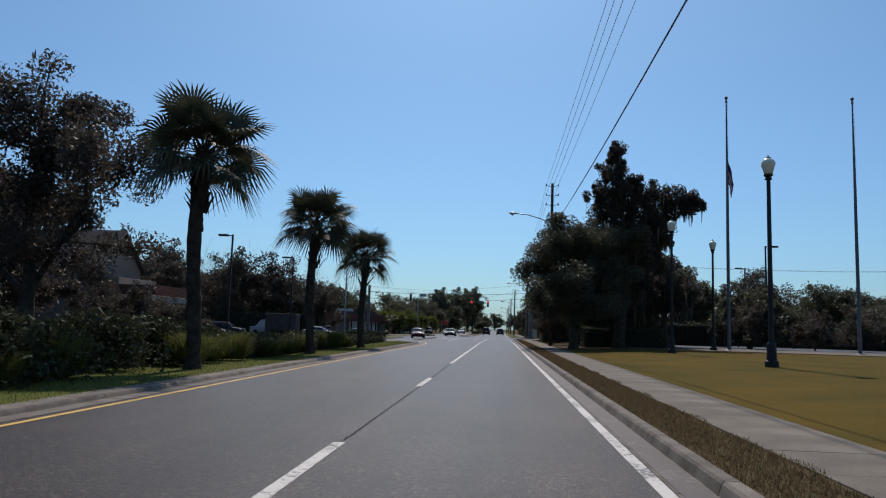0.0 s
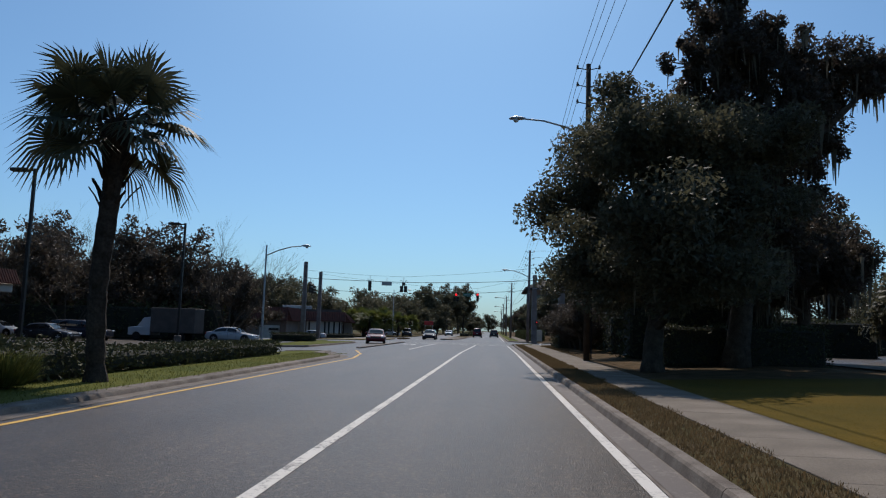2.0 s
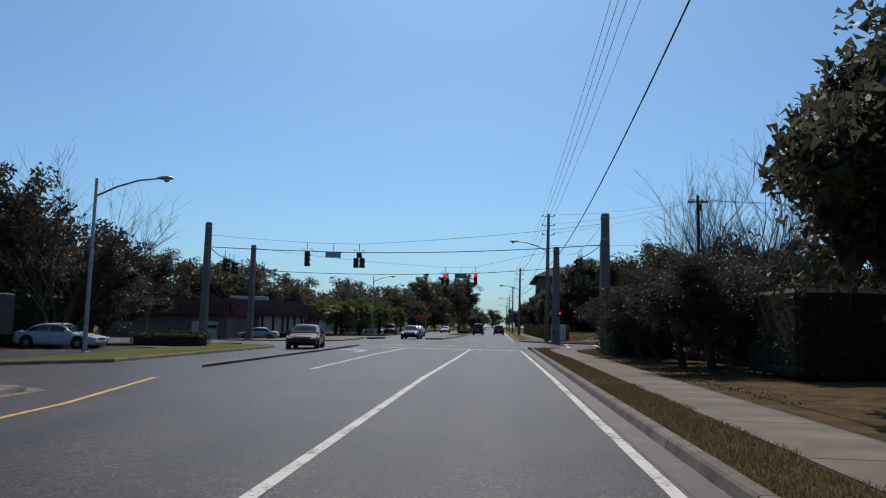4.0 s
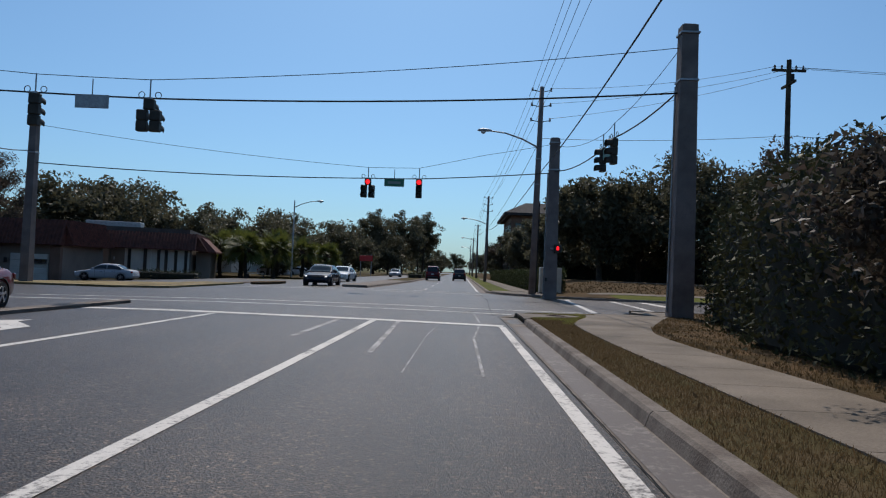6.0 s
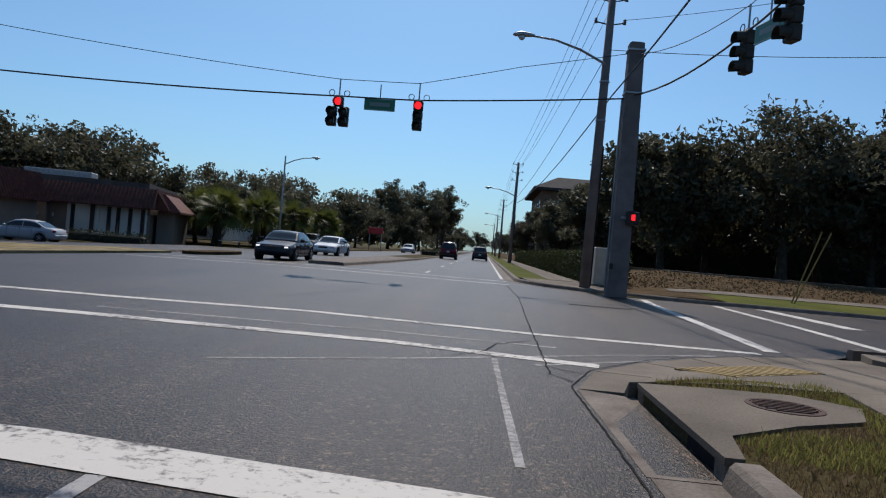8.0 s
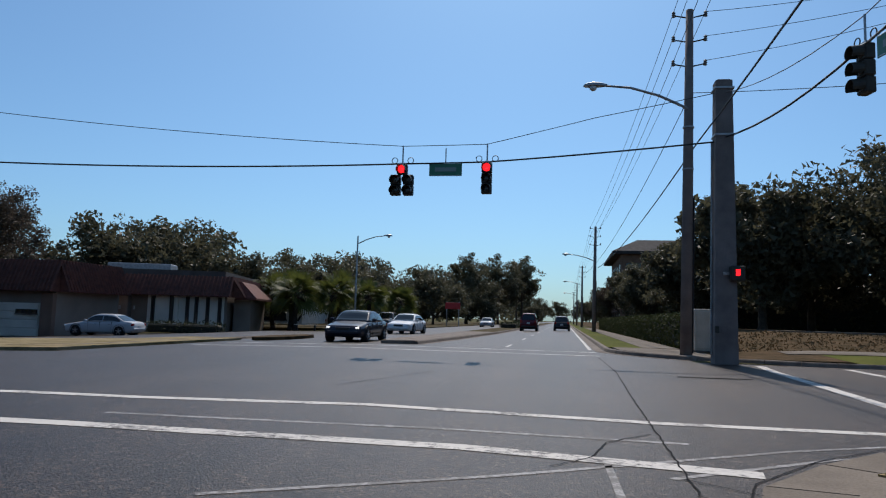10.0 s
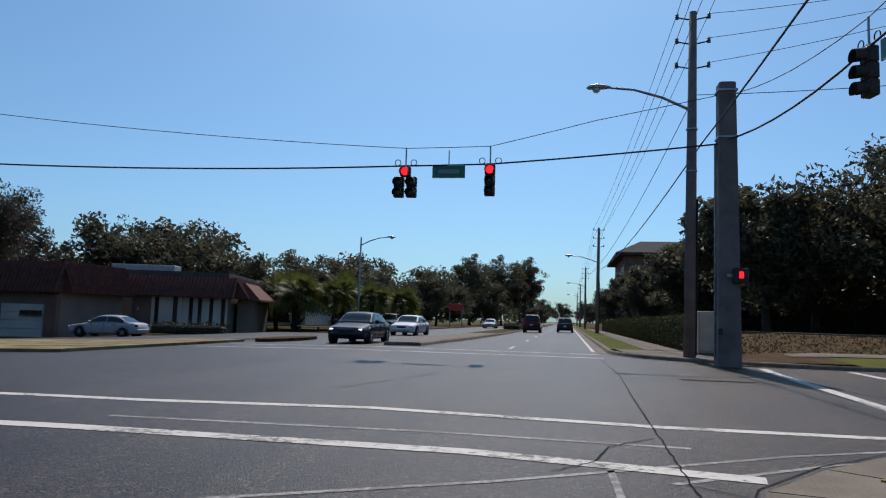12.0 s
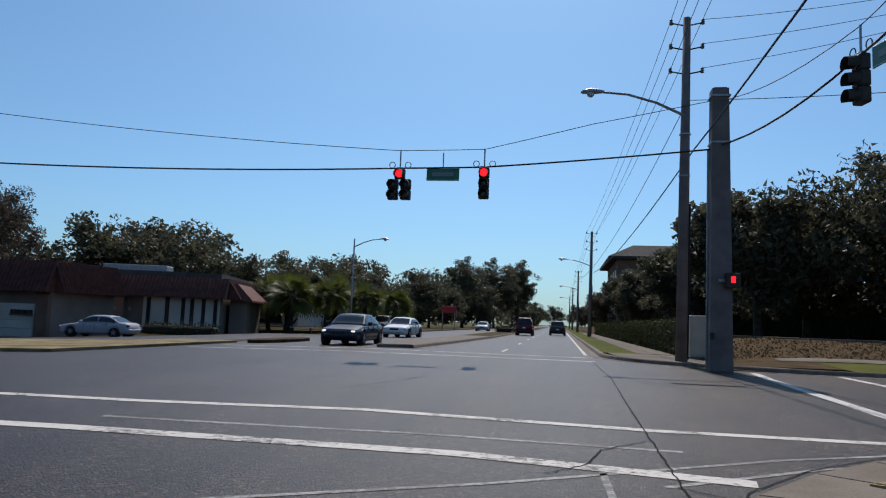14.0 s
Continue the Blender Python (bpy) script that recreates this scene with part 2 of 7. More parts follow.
WHITE_WALL = material("painted_wall", (0.68, 0.64, 0.56), 0.9, 0, 0.6, 0.2, 25, 0.1)
TAN_WALL = material("tan_stucco", (0.26, 0.21, 0.175), 0.9, 0, 0.5, 0.25, 30, 0.2)
BRICK_WALL = material("brown_brick", (0.24, 0.15, 0.11), 0.9, 0, 0.8, 0.3, 30, 0.2)
TILE = material("clay_tile", (0.17, 0.06, 0.042), 0.8, 0, 2.5, 0.4, 20, 0.2, alt=(0.09, 0.04, 0.032))
SHINGLE = material("shingle", (0.06, 0.055, 0.055), 0.9, 0, 1.5, 0.35, 30, 0.3)
FASCIA = material("dark_fascia", (0.11, 0.09, 0.08), 0.7, 0, 1.5, 0.3, 30, 0.1)
WIN_GLASS = glass_material("window_glass")
CAR_GLASS = glass_material("car_glass", (0.012, 0.014, 0.016))
TYRE = material("tyre_rubber", (0.018, 0.018, 0.018), 0.85, 0, 6, 0.3, 60, 0.1)
RIM = plain("alloy_rim", (0.45, 0.46, 0.48), 0.3, 0.9)
CHROME = plain("chrome", (0.7, 0.7, 0.72), 0.12, 1.0)
BLACK_TRIM = plain("black_trim", (0.015, 0.015, 0.016), 0.5)
TAIL = plain("tail_lens", (0.28, 0.012, 0.012), 0.2, coat=0.6)
HEAD = plain("head_lens", (0.75, 0.77, 0.8), 0.08, coat=0.5)
HEAD_LIT = plain("headlight_lit", (0.9, 0.88, 0.82), 0.1, emit=0.9)
PLATE = plain("plate", (0.6, 0.6, 0.58), 0.5)
SIGN_RED = plain("sign_red", (0.5, 0.02, 0.02), 0.45)
RUST = material("rusty_iron", (0.11, 0.06, 0.045), 0.8, 0.2, 6, 0.4, 40, 0.3, alt=(0.05, 0.032, 0.028))
BEIGE = material("beige_metal", (0.56, 0.48, 0.38), 0.5, 0, 2, 0.2, 30, 0.05)
TACTILE = material("tactile_pad", (0.38, 0.28, 0.13), 0.9, 0, 3, 0.3, 40, 0.2)
FLAG_RED, FLAG_BLUE = plain("flag_red", (0.35, 0.03, 0.04), 0.8), plain("flag_blue", (0.03, 0.04, 0.14), 0.8)


# ---- mesh tools ----
class Geo:
    """Vertices and faces gathered from simple shapes."""

    def __init__(self):
        self.v, self.f = [], []

    def add(self, verts, faces):
        o = len(self.v)
        self.v.extend(tuple(p) for p in verts)
        self.f.extend(tuple(i + o for i in f) for f in faces)
        return self

    def box(self, c, s, b=0.0, m=None):
        hx, hy, hz = s[0] / 2, s[1] / 2, s[2] / 2
        if b <= 0:
            vs = [(x * hx, y * hy, z * hz) for x in (-1, 1) for y in (-1, 1) for z in (-1, 1)]
            fs = [(0, 1, 3, 2), (4, 6, 7, 5), (0, 4, 5, 1), (2, 3, 7, 6), (0, 2, 6, 4), (1, 5, 7, 3)]
        else:
            b = min(b, hx * 0.9, hy * 0.9, hz * 0.9)
            vs, idx = [], {}
            for x in (-1, 1):
                for y in (-1, 1):
                    for z in (-1, 1):
                        for a in range(3):
                            p = [x * (hx - b), y * (hy - b), z * (hz - b)]
                            p[a] = (x * hx, y * hy, z * hz)[a]
                            idx[x, y, z, a] = len(vs)
                            vs.append(tuple(p))
            fs = []
            for a in range(3):
                o1, o2 = [k for k in range(3) if k != a]
                for sgn in (-1, 1):
                    q = []
                    for u, w in ((-1, -1), (1, -1), (1, 1), (-1, 1)):
                        k = [0, 0, 0]
                        k[a], k[o1], k[o2] = sgn, u, w
                        q.append(idx[(*k, a)])
                    fs.append(tuple(q))
                for u in (-1, 1):
                    for w in (-1, 1):
                        k1, k2 = [0, 0, 0], [0, 0, 0]
                        k1[a], k2[a] = -1, 1
                        k1[o1] = k2[o1] = u
                        k1[o2] = k2[o2] = w
                        fs.append((idx[(*k1, o1)], idx[(*k2, o1)], idx[(*k2, o2)], idx[(*k1, o2)]))
            for x in (-1, 1):
                for y in (-1, 1):
                    for z in (-1, 1):
                        fs.append(tuple(idx[x, y, z, a] for a in range(3)))
        mm = m if m is not None else Matrix.Identity(4)
        c = Vector(c)
        return self.add([mm @ (Vector(p) + c) if m is not None else Vector(p) + c for p in vs], fs)

    def tube(self, pts, radii, n=8, cap=True, square=False):
        pts = [Vector(p) for p in pts]
        if not hasattr(radii, "__len__"):
            radii = [radii] * len(pts)
        vs, fs = [], []
        ref = None
        for i, p in enumerate(pts):
            d = (pts[min(i + 1, len(pts) - 1)] - pts[max(i - 1, 0)]).normalized()
            if ref is None:
                ref = Vector((1, 0, 0)) if abs(d.x) < 0.8 else Vector((0, 1, 0))
            u = (ref - d * ref.dot(d)).normalized()
            w = d.cross(u)
            ref = u
            for k in range(n):
                a = 2 * math.pi * (k + (0.5 if square else 0)) / n
                r = radii[i] * (1.35 if square else 1)
                vs.append(p + (u * math.cos(a) + w * math.sin(a)) * r)
        for i in range(len(pts) - 1):
            for k in range(n):
                fs.append((i * n + k, i * n + (k + 1) % n, (i + 1) * n + (k + 1) % n, (i + 1) * n + k))
        if cap:
            fs.append(tuple(reversed(range(n))))
            fs.append(tuple((len(pts) - 1) * n + k for k in range(n)))
        return self.add(vs, fs)

    def lathe(self, prof, n=16, c=(0, 0, 0), axis="z"):
        """prof: rows of (radius, height)."""
        vs, fs = [], []
        for r, h in prof:
            for k in range(n):
                a = 2 * math.pi * k / n
                x, y = r * math.cos(a), r * math.sin(a)
                p = (x, y, h) if axis == "z" else ((h, x, y) if axis == "x" else (x, h, y))
                vs.append(Vector(p) + Vector(c))
        for i in range(len(prof) - 1):
            for k in range(n):
                fs.append((i * n + k, i * n + (k + 1) % n, (i + 1) * n + (k + 1) % n, (i + 1) * n + k))
        fs.append(tuple(range(n)))
        fs.append(tuple((len(prof) - 1) * n + k for k in range(n)))
        return self.add(vs, fs)

    def prism(self, poly, z0, z1):
        """A flat polygon given in x and y, raised from z0 to z1 (numbers, or functions of x and y)."""
        n = len(poly)
        lo = [(x, y, z0(x, y) if callable(z0) else z0) for x, y in poly]
        hi = [(x, y, z1(x, y) if callable(z1) else z1) for x, y in poly]
        fs = [tuple(range(n, 2 * n)), tuple(reversed(range(n)))]
        fs += [(i, (i + 1) % n, n + (i + 1) % n, n + i) for i in range(n)]
        return self.add(lo + hi, fs)

    def loft(self, rings, cap=True):
        n = len(rings[0])
        vs = [p for r in rings for p in r]
        fs = []
        for i in range(len(rings) - 1):
            for k in range(n):
                fs.append((i * n + k, i * n + (k + 1) % n, (i + 1) * n + (k + 1) % n, (i + 1) * n + k))
        if cap:
            fs.append(tuple(reversed(range(n))))
            fs.append(tuple((len(rings) - 1) * n + k for k in range(n)))
        return self.add(vs, fs)

    def mesh(self, name, mat, smooth=False, fix=True):
        me = bpy.data.meshes.new(name)
        me.from_pydata(self.v, [], self.f)
        if fix:
            bm = bmesh.new()
            bm.from_mesh(me)
            bmesh.ops.recalc_face_normals(bm, faces=bm.faces)
            bm.to_mesh(me)
            bm.free()
        if smooth:
            me.polygons.foreach_set("use_smooth", [True] * len(me.polygons))
        me.materials.append(mat)
        me.update()
        return me


def part(name, geo, mat, parent, label="", smooth=False, kind=""):
    ob = new(name, geo.mesh(name, mat, smooth) if isinstance(geo, Geo) else geo)
    ob.parent = parent
    return tagged(ob, label, kind=kind)


def thing(name, loc, rz=0.0, label="", category="", group="", kind=""):
    ob = new(name)
    ob.empty_display_size = 0.2
    ob.matrix_basis = pose(*loc, 0, 0, rz)
    return tagged(ob, label, category, group, kind)


def single(name, geo, mat, label="", category="", group="", kind="", smooth=False):
    ob = new(name, geo.mesh(name, mat, smooth) if isinstance(geo, Geo) else geo)
    return tagged(ob, label, category, group, kind)


def G(x, y):
    """Height of the open ground: it falls away gently to one side and rises a little to the lawn."""
    if x < -5:
        return -0.018 * min(-5 - x, 20) - 0.045 * min(max(-20 - x, 0), 18) * min(max((y - 104) / 10, 0), 1)
    if x > 6.6:
        rise = 0.04 * min(max(x - 7.3, 0.0), 6.0)
        k = 1.0 if y < 58 else max(0.0, 1 - (y - 58) / 14)
        return 0.12 + rise * k if y < 90 or y > 105 else 0.0
    return 0.0


def patch(xs, ys, dz, mat_name, mat):
    """A sheet over the ground with a vertex at each of xs and ys."""
    g = Geo()
    vs = [(x, y, G(x, y) + dz) for y in ys for x in xs]
    n = len(xs)
    fs = [(j * n + i, j * n + i + 1, (j + 1) * n + i + 1, (j + 1) * n + i) for j in range(len(ys) - 1) for i in range(n - 1)]
    return g.add(vs, fs)


def quads_mesh(name, centers, size, mat, seed, aspect=1.0, up=0.0, jitter=0.35):
    """Many small pointed leaves at the given centres, turned at random."""
    r = np.random.default_rng(seed)
    n = len(centers)
    a = r.normal(size=(n, 3))
    a[:, 2] = a[:, 2] * (1 - up) + up * 2 * np.sign(r.random(n) - 0.3)
    a /= np.linalg.norm(a, axis=1)[:, None]
    b = r.normal(size=(n, 3))
    b -= a * (a * b).sum(1)[:, None]
    b /= np.linalg.norm(b, axis=1)[:, None]
    s = size * (1 + jitter * r.normal(size=n)).clip(0.4, 2)
    a *= (s * aspect)[:, None]
    b *= (s * 0.5)[:, None]
    v = np.stack([centers - 0.8 * a - b, centers - 0.8 * a + b, centers + a], 1).reshape(-1, 3)
    return raw_quads(name, v, mat, 3)


def raw_quads(name, v, mat, k=4):
    """Loose faces of k corners each."""
    n = len(v) // k
    me = bpy.data.meshes.new(name)
    me.vertices.add(k * n)
    me.loops.add(k * n)
    me.polygons.add(n)
    me.vertices.foreach_set("co", np.ascontiguousarray(v, dtype=np.float32).ravel())
    me.loops.foreach_set("vertex_index", np.arange(k * n, dtype=np.int32))
    me.polygons.foreach_set("loop_start", np.arange(0, k * n, k, dtype=np.int32))
    me.update(calc_edges=True)
    me.materials.append(mat)
    return me


def blades(name, xy, h, mat, seed, zf, w=0.018):
    """Upright grass blades at the points xy."""
    r = np.random.default_rng(seed)
    n = len(xy)
    z = np.array([zf(x, y) for x, y in xy])
    base = np.column_stack([xy, z])
    a = r.random(n) * 6.283
    side = np.column_stack([np.cos(a), np.sin(a), 0 * a]) * w
    lean = r.normal(size=(n, 3)) * 0.35
    lean[:, 2] = 1
    tip = base + lean * (h * (0.5 + r.random(n)))[:, None]
    v = np.stack([base - side, base + side, tip + side * 0.25, tip - side * 0.25], 1).reshape(-1, 3)
    return raw_quads(name, v, mat)


# ---- ground, road and kerbs ----
xs = [-2000, -500, -200, -90, -50, -38, -25, -20, -10.8, -5, 0, 4.2, 7.3, 9, 13.3, 20, 40, 80, 200, 500, 2000]
ys = [-1500, -400, -100, -20, 20, 58, 65, 72, 90, 90.1, 104, 105, 105.1, 114, 150, 250, 500, 1200, 4000]
single("ground", patch(xs, ys, -0.09, "ground", GROUND), GROUND, "flat dry grassy ground", kind="structure")


def arc(cx, cy, r, a0, a1, n=10):
    return [(cx + r * math.cos(radians(a0 + (a1 - a0) * i / n)), cy + r * math.sin(radians(a0 + (a1 - a0) * i / n))) for i in range(n + 1)]


near_corner = arc(9.1, 86.2, 5.0, 180, 97, 10) + [(14, 91.3), (150, 91.3)]
far_corner = [(150, 104.9), (13, 104.9)] + arc(10.6, 111.4, 6.5, -90, -180, 10) + [(4.1, 116)]
road = Geo()
road.v, road.f = patch([-60, -38, -25, -20, -10.8, -5, 0, 4.2], [-90, 0, 40, 88, 104, 106, 114, 135], 0, "", None).v, patch([-60, -38, -25, -20, -10.8, -5, 0, 4.2], [-90, 0, 40, 88, 104, 106, 114, 135], 0, "", None).f
road.v, road.f = list(road.v), list(road.f)
road.add([(x, y, G(x, y)) for y in (135, 300, 900) for x in (-13.5, -5, 4.2)], [(0, 1, 4, 3), (1, 2, 5, 4), (3, 4, 7, 6), (4, 5, 8, 7)])
side = [(4.2, 86.2), (4.6, 87.3), (5.2, 88.1), (6.2, 89.0), (7.3, 89.8)] + near_corner[-3:-1] + [(150, 91.3), (150, 104.9)] + far_corner[1:] + [(4.2, 116)]
side = [(max(x, 4.2), y) for x, y in side]
road.add([(x, y, 0.0) for x, y in side], [tuple(range(len(side)))])
road.add([(-200, 89, -0.36), (-60, 89, -0.36), (-60, 101, -0.36), (-200, 101, -0.36)], [(0, 1, 2, 3)])
single("road", road, ASPHALT, "worn grey asphalt road and crossing", kind="structure")


def offset_path(path, d):
    """The path moved sideways by d, to the left of its way."""
    out = []
    for i, p in enumerate(path):
        a, b = path[max(i - 1, 0)], path[min(i + 1, len(path) - 1)]
        t = Vector((b[0] - a[0], b[1] - a[1])).normalized()
        out.append((p[0] - t.y * d, p[1] + t.x * d))
    return out


def resample(path, step):
    out, carry = [path[0]], 0.0
    for a, b in zip(path, path[1:]):
        d = math.dist(a, b)
        n = max(1, int(d / step))
        out += [(a[0] + (b[0] - a[0]) * k / n, a[1] + (b[1] - a[1]) * k / n) for k in range(1, n + 1)]
    return out


def kerb(name, path, label, step=3.0, gutter=0.42, top=0.14, width=0.17):
    """Cast sections of kerb with gutter; the road lies to the left of the path's way."""
    root = thing(name, (0, 0, 0), 0, label, kind="structure")
    pts = resample(path, step)
    prof = [(gutter, -0.06), (gutter, 0.006), (0.035, 0.004), (0.0, top - 0.03), (-0.03, top), (-width, top), (-width, -0.06)]
    rails = [offset_path(pts, d) for d, _ in prof]
    for i in range(len(pts) - 1):
        rings = []
        for k in (i, i + 1):
            t = 0.009 if k == i else -0.009
            ring = []
            for (d, z), rail in zip(prof, rails):
                x, y = rail[k]
                ex, ey = pts[i + 1][0] - pts[i][0], pts[i + 1][1] - pts[i][1]
                e = math.hypot(ex, ey)
                ring.append((x + ex / e * t, y + ey / e * t, z + G(min(x, 6.5), y)))
            rings.append(ring)
        g = Geo().loft(rings)
        part("kerb_section", g, KERB, root)
    return root


def sheet(name, poly, z, mat, label, kind="structure", thick=0.2):
    """A slab of ground laid on the open ground, z above it."""
    return single(name, Geo().prism(poly, lambda x, y: G(min(x, 6.5), y) + z - thick, lambda x, y: G(min(x, 6.5), y) + z), mat, label, kind=kind)


# raised strips of grass
sheet("verge", [(4.26, -70), (5.27, -70), (5.27, 70), (5.1, 78.5), (5.1, 80.8), (5.17, 82.4), (5.52, 84.0), (5.97, 85.4), (6.12, 86.45), (5.6, 86.85), (4.95, 86.7), (4.1, 86.02), (4.13, 83.6), (4.26, 83.5)], 0.125, VERGE, "patchy dry grass verge beside the kerb")
lawn_g = patch([6.72, 7.3, 9, 13.3, 18, 30], [-70, -20, 20, 33], 0.03, "", None)
single("lawn", lawn_g, LAWN, "golden dormant lawn with dry grass", kind="structure")
wood_g = patch([6.4, 6.72, 7.3, 9, 13.3, 20, 34], [33, 45, 58, 65, 72, 82], 0.02, "", None)
single("shaded_ground", wood_g, LITTER, "shaded brown leaf litter under trees", kind="structure")
corner_strip = [(6.2, 79.2), (6.35, 80.5), (6.65, 81.9), (7.15, 83.4), (7.9, 85.5), (8.65, 87.5), (10.1, 90.6), (60, 90.6), (60, 82), (16, 80)]
single("corner_grass", Geo().prism(corner_strip, -0.1, 0.137), LITTER, "dry grass and leaf litter at the corner", kind="structure")
single("lot_paving", patch([18, 30, 45, 70, 110], [33.2, 58, 65, 72, 81.8], 0.06, "", None), ASPHALT, "asphalt of a car park beyond the lawn", kind="structure")
single("lot_apron", patch([30.2, 45, 70, 110], [-40, 0, 33], 0.06, "", None), ASPHALT, "asphalt of a car park beyond the lawn", kind="structure")
median_poly = [(-5.62, -70), (-5.62, 44)] + arc(-13.4, 44, 7.78, 0, 40, 6) + arc(-8.4, 51.2, 1.2, 40, 180, 6) + [(-9.9, 44), (-10.2, -70)]
sheet("median_grass", list(reversed(median_poly)), 0.07, GREEN, "green grass of the planted median")
sheet("separator", [(-7.75, 62), (-7.25, 60.5), (-7.2, 86), (-7.5, 86.6), (-7.75, 86)], 0.08, KERB, "narrow concrete traffic separator")
sheet("grass_island", [(-14.5, 60), (-11.6, 63), (-11.6, 81), (-12.6, 83.5), (-14.5, 84.5), (-17, 84)], 0.12, GREEN, "kerbed island of short green grass")
sheet("corner_island", [(-24, 83.5), (-16.2, 84.5), (-15.6, 87), (-16.8, 88.8), (-24, 89.2)], 0.12, GREEN, "kerbed grass corner round a signal pole")
sheet("roadside_strip", [(-11.9, 100.2), (-11.8, 112), (-14.8, 113), (-15.2, 109), (-23, 105.5), (-23, 101.8), (-14.4, 99.4)], 0.10, SAND, "sandy strip of dry grass along the road")
oval = [(-11.0 + 0.85 * math.cos(k * math.pi / 8), 115.2 + 3.4 * math.sin(k * math.pi / 8)) for k in range(16)]
sheet("planted_island", oval, 0.15, LITTER, "small kerbed island of dark mulch")
sheet("far_strip", [(-13.6, 140), (-13.6, 400), (-60, 400), (-60, 172), (-18, 146)], 0.08, VERGE, "grass beside the far road")
far_median = [(-5.0, 111.2), (-3.7, 111.6), (-3.3, 122), (-2.9, 140), (-2.9, 420), (-5.4, 420), (-5.4, 112.4)]
sheet("far_median", far_median, 0.13, VERGE, "kerbed grass median beyond the crossing")
sheet("median_nose", [(-4.9, 111.35), (-3.75, 111.75), (-3.35, 122), (-3.0, 138), (-5.3, 138), (-5.3, 112.4)], 0.145, KERB, "worn concrete nose of the far median")


def bank_z(x, y):
    """The bank across the side street rises from the kerb to the drive behind it."""
    u, w = min(max((y - 105.2) / 13.0, 0), 1), min(max((x - 7.8) / 4.0, 0), 1)
    return 0.14 + 0.84 * u ** 1.3 * w


def bank_patch(xs_, ys_, dz):
    g = patch(xs_, ys_, 0.0, "", None)
    g.v = [(x, y, bank_z(x, y) + dz) for x, y, z in g.v]
    return g


single("far_grass", bank_patch([11.3, 13, 20, 40, 150], [105.12, 106, 107, 108, 108.5], 0.0), GREEN, "strip of green grass beside the side street kerb", kind="structure")
single("far_footpath", bank_patch([10.2, 11.5, 13, 20, 40, 150], [108.5, 109.1, 109.8], 0.02), CONCRETE, "concrete path along the side street", kind="structure")
single("corner_litter", bank_patch([7.6, 9, 10.2, 11.3], [105.9, 107, 108.5], -0.005), LITTER, "brown leaf litter round the poles", kind="structure")
bank_g = bank_patch([7.6, 9, 10, 11, 12.3, 15, 20, 40, 150], [108.5, 109.8, 111, 113, 114.5, 116, 118.2, 123, 150, 250, 420], 0.0)
single("dry_field", bank_g, LITTER, "brown dry leaf litter under trees", kind="structure")
sheet("far_verge", [(4.26, 113), (4.26, 400), (5.9, 400), (5.9, 112)], 0.125, GREEN, "strip of green grass beside the far kerb")
inner_arc = [(4.0, 85.95), (4.5, 87.0), (5.1, 87.8), (5.75, 88.4), (6.5, 89.0), (7.2, 89.5), (8.3, 90.05)]
outer_arc = [(3.6, 86.1), (3.95, 87.25), (4.7, 88.3), (5.5, 89.15), (6.4, 89.85), (7.3, 90.35), (8.5, 90.74)]
back_arc = [(4.02, 85.9), (4.7, 86.2), (5.3, 86.4), (5.9, 86.4), (6.4, 86.52), (7.4, 86.95), (8.86, 87.53)]
ramp = thing("corner_paving", (0, 0, 0), 0, "pale concrete kerb ramp and paving at the street corner", kind="structure")
for k in range(6):
    rows_ = []
    for j in (k, k + 1):
        (ax, ay), (bx, by), (cx_, cy_) = outer_arc[j], inner_arc[j], back_arc[j]
        e_ = 0.012 if j == k else -0.012
        rows_.append([(ax + e_, ay + e_, -0.1), (ax + e_, ay + e_, 0.008), (bx + e_, by + e_, 0.035), (bx + e_, by + e_, -0.1)])
    part("apron_slab", Geo().loft(rows_), CONCRETE, ramp)
    (bx, by), (dx_, dy_) = inner_arc[k], inner_arc[k + 1]
    (cx_, cy_), (ex_, ey_) = back_arc[k], back_arc[k + 1]
    part("ramp_slab", Geo().add([(bx, by, 0.045), (dx_, dy_, 0.045), (ex_, ey_, 0.146), (cx_, cy_, 0.146), (bx, by, -0.1), (dx_, dy_, -0.1), (ex_, ey_, -0.1), (cx_, cy_, -0.1)],
                                [(0, 1, 2, 3), (4, 5, 6, 7), (0, 1, 5, 4), (1, 2, 6, 5), (2, 3, 7, 6), (3, 0, 4, 7)]), CONCRETE, ramp)
part("end_slab", Geo().prism([(8.3, 90.05), (8.5, 90.74), (10.4, 91.0), (10.25, 90.5), (8.87, 87.55)], -0.1, 0.12), CONCRETE, ramp)
sheet("far_corner_paving", [(10.3, 105.2), (8.5, 106.2), (7.6, 113), (4.5, 113), (4.6, 110), (5.6, 107.4), (7.6, 105.7)], 0.13, CONCRETE, "concrete corner paving round the poles")

kerb("kerb_right", [(4.1, -70), (4.1, 83.55)], "cast concrete kerb and gutter")
kerb("kerb_corner", near_corner[-3:], "concrete kerb along the side street", step=4.0)
kerb("kerb_far", far_corner + [(4.1, 400)], "concrete kerb beyond the crossing", step=6.0)
kerb("kerb_median", list(reversed([(-5.23, -70), (-5.23, 44)] + arc(-13.4, 44, 8.15, 0, 40, 6) + arc(-8.4, 51.2, 1.4, 40, 180, 6))), "broad low concrete kerb round the planted median", step=3.0, width=0.5, top=0.09)
kerb("kerb_far_median", list(reversed([(-5.1, 111.0), (-3.6, 111.4), (-3.15, 122), (-2.75, 140), (-2.75, 400)])), "concrete kerb of the far median", step=8.0, gutter=0.3)
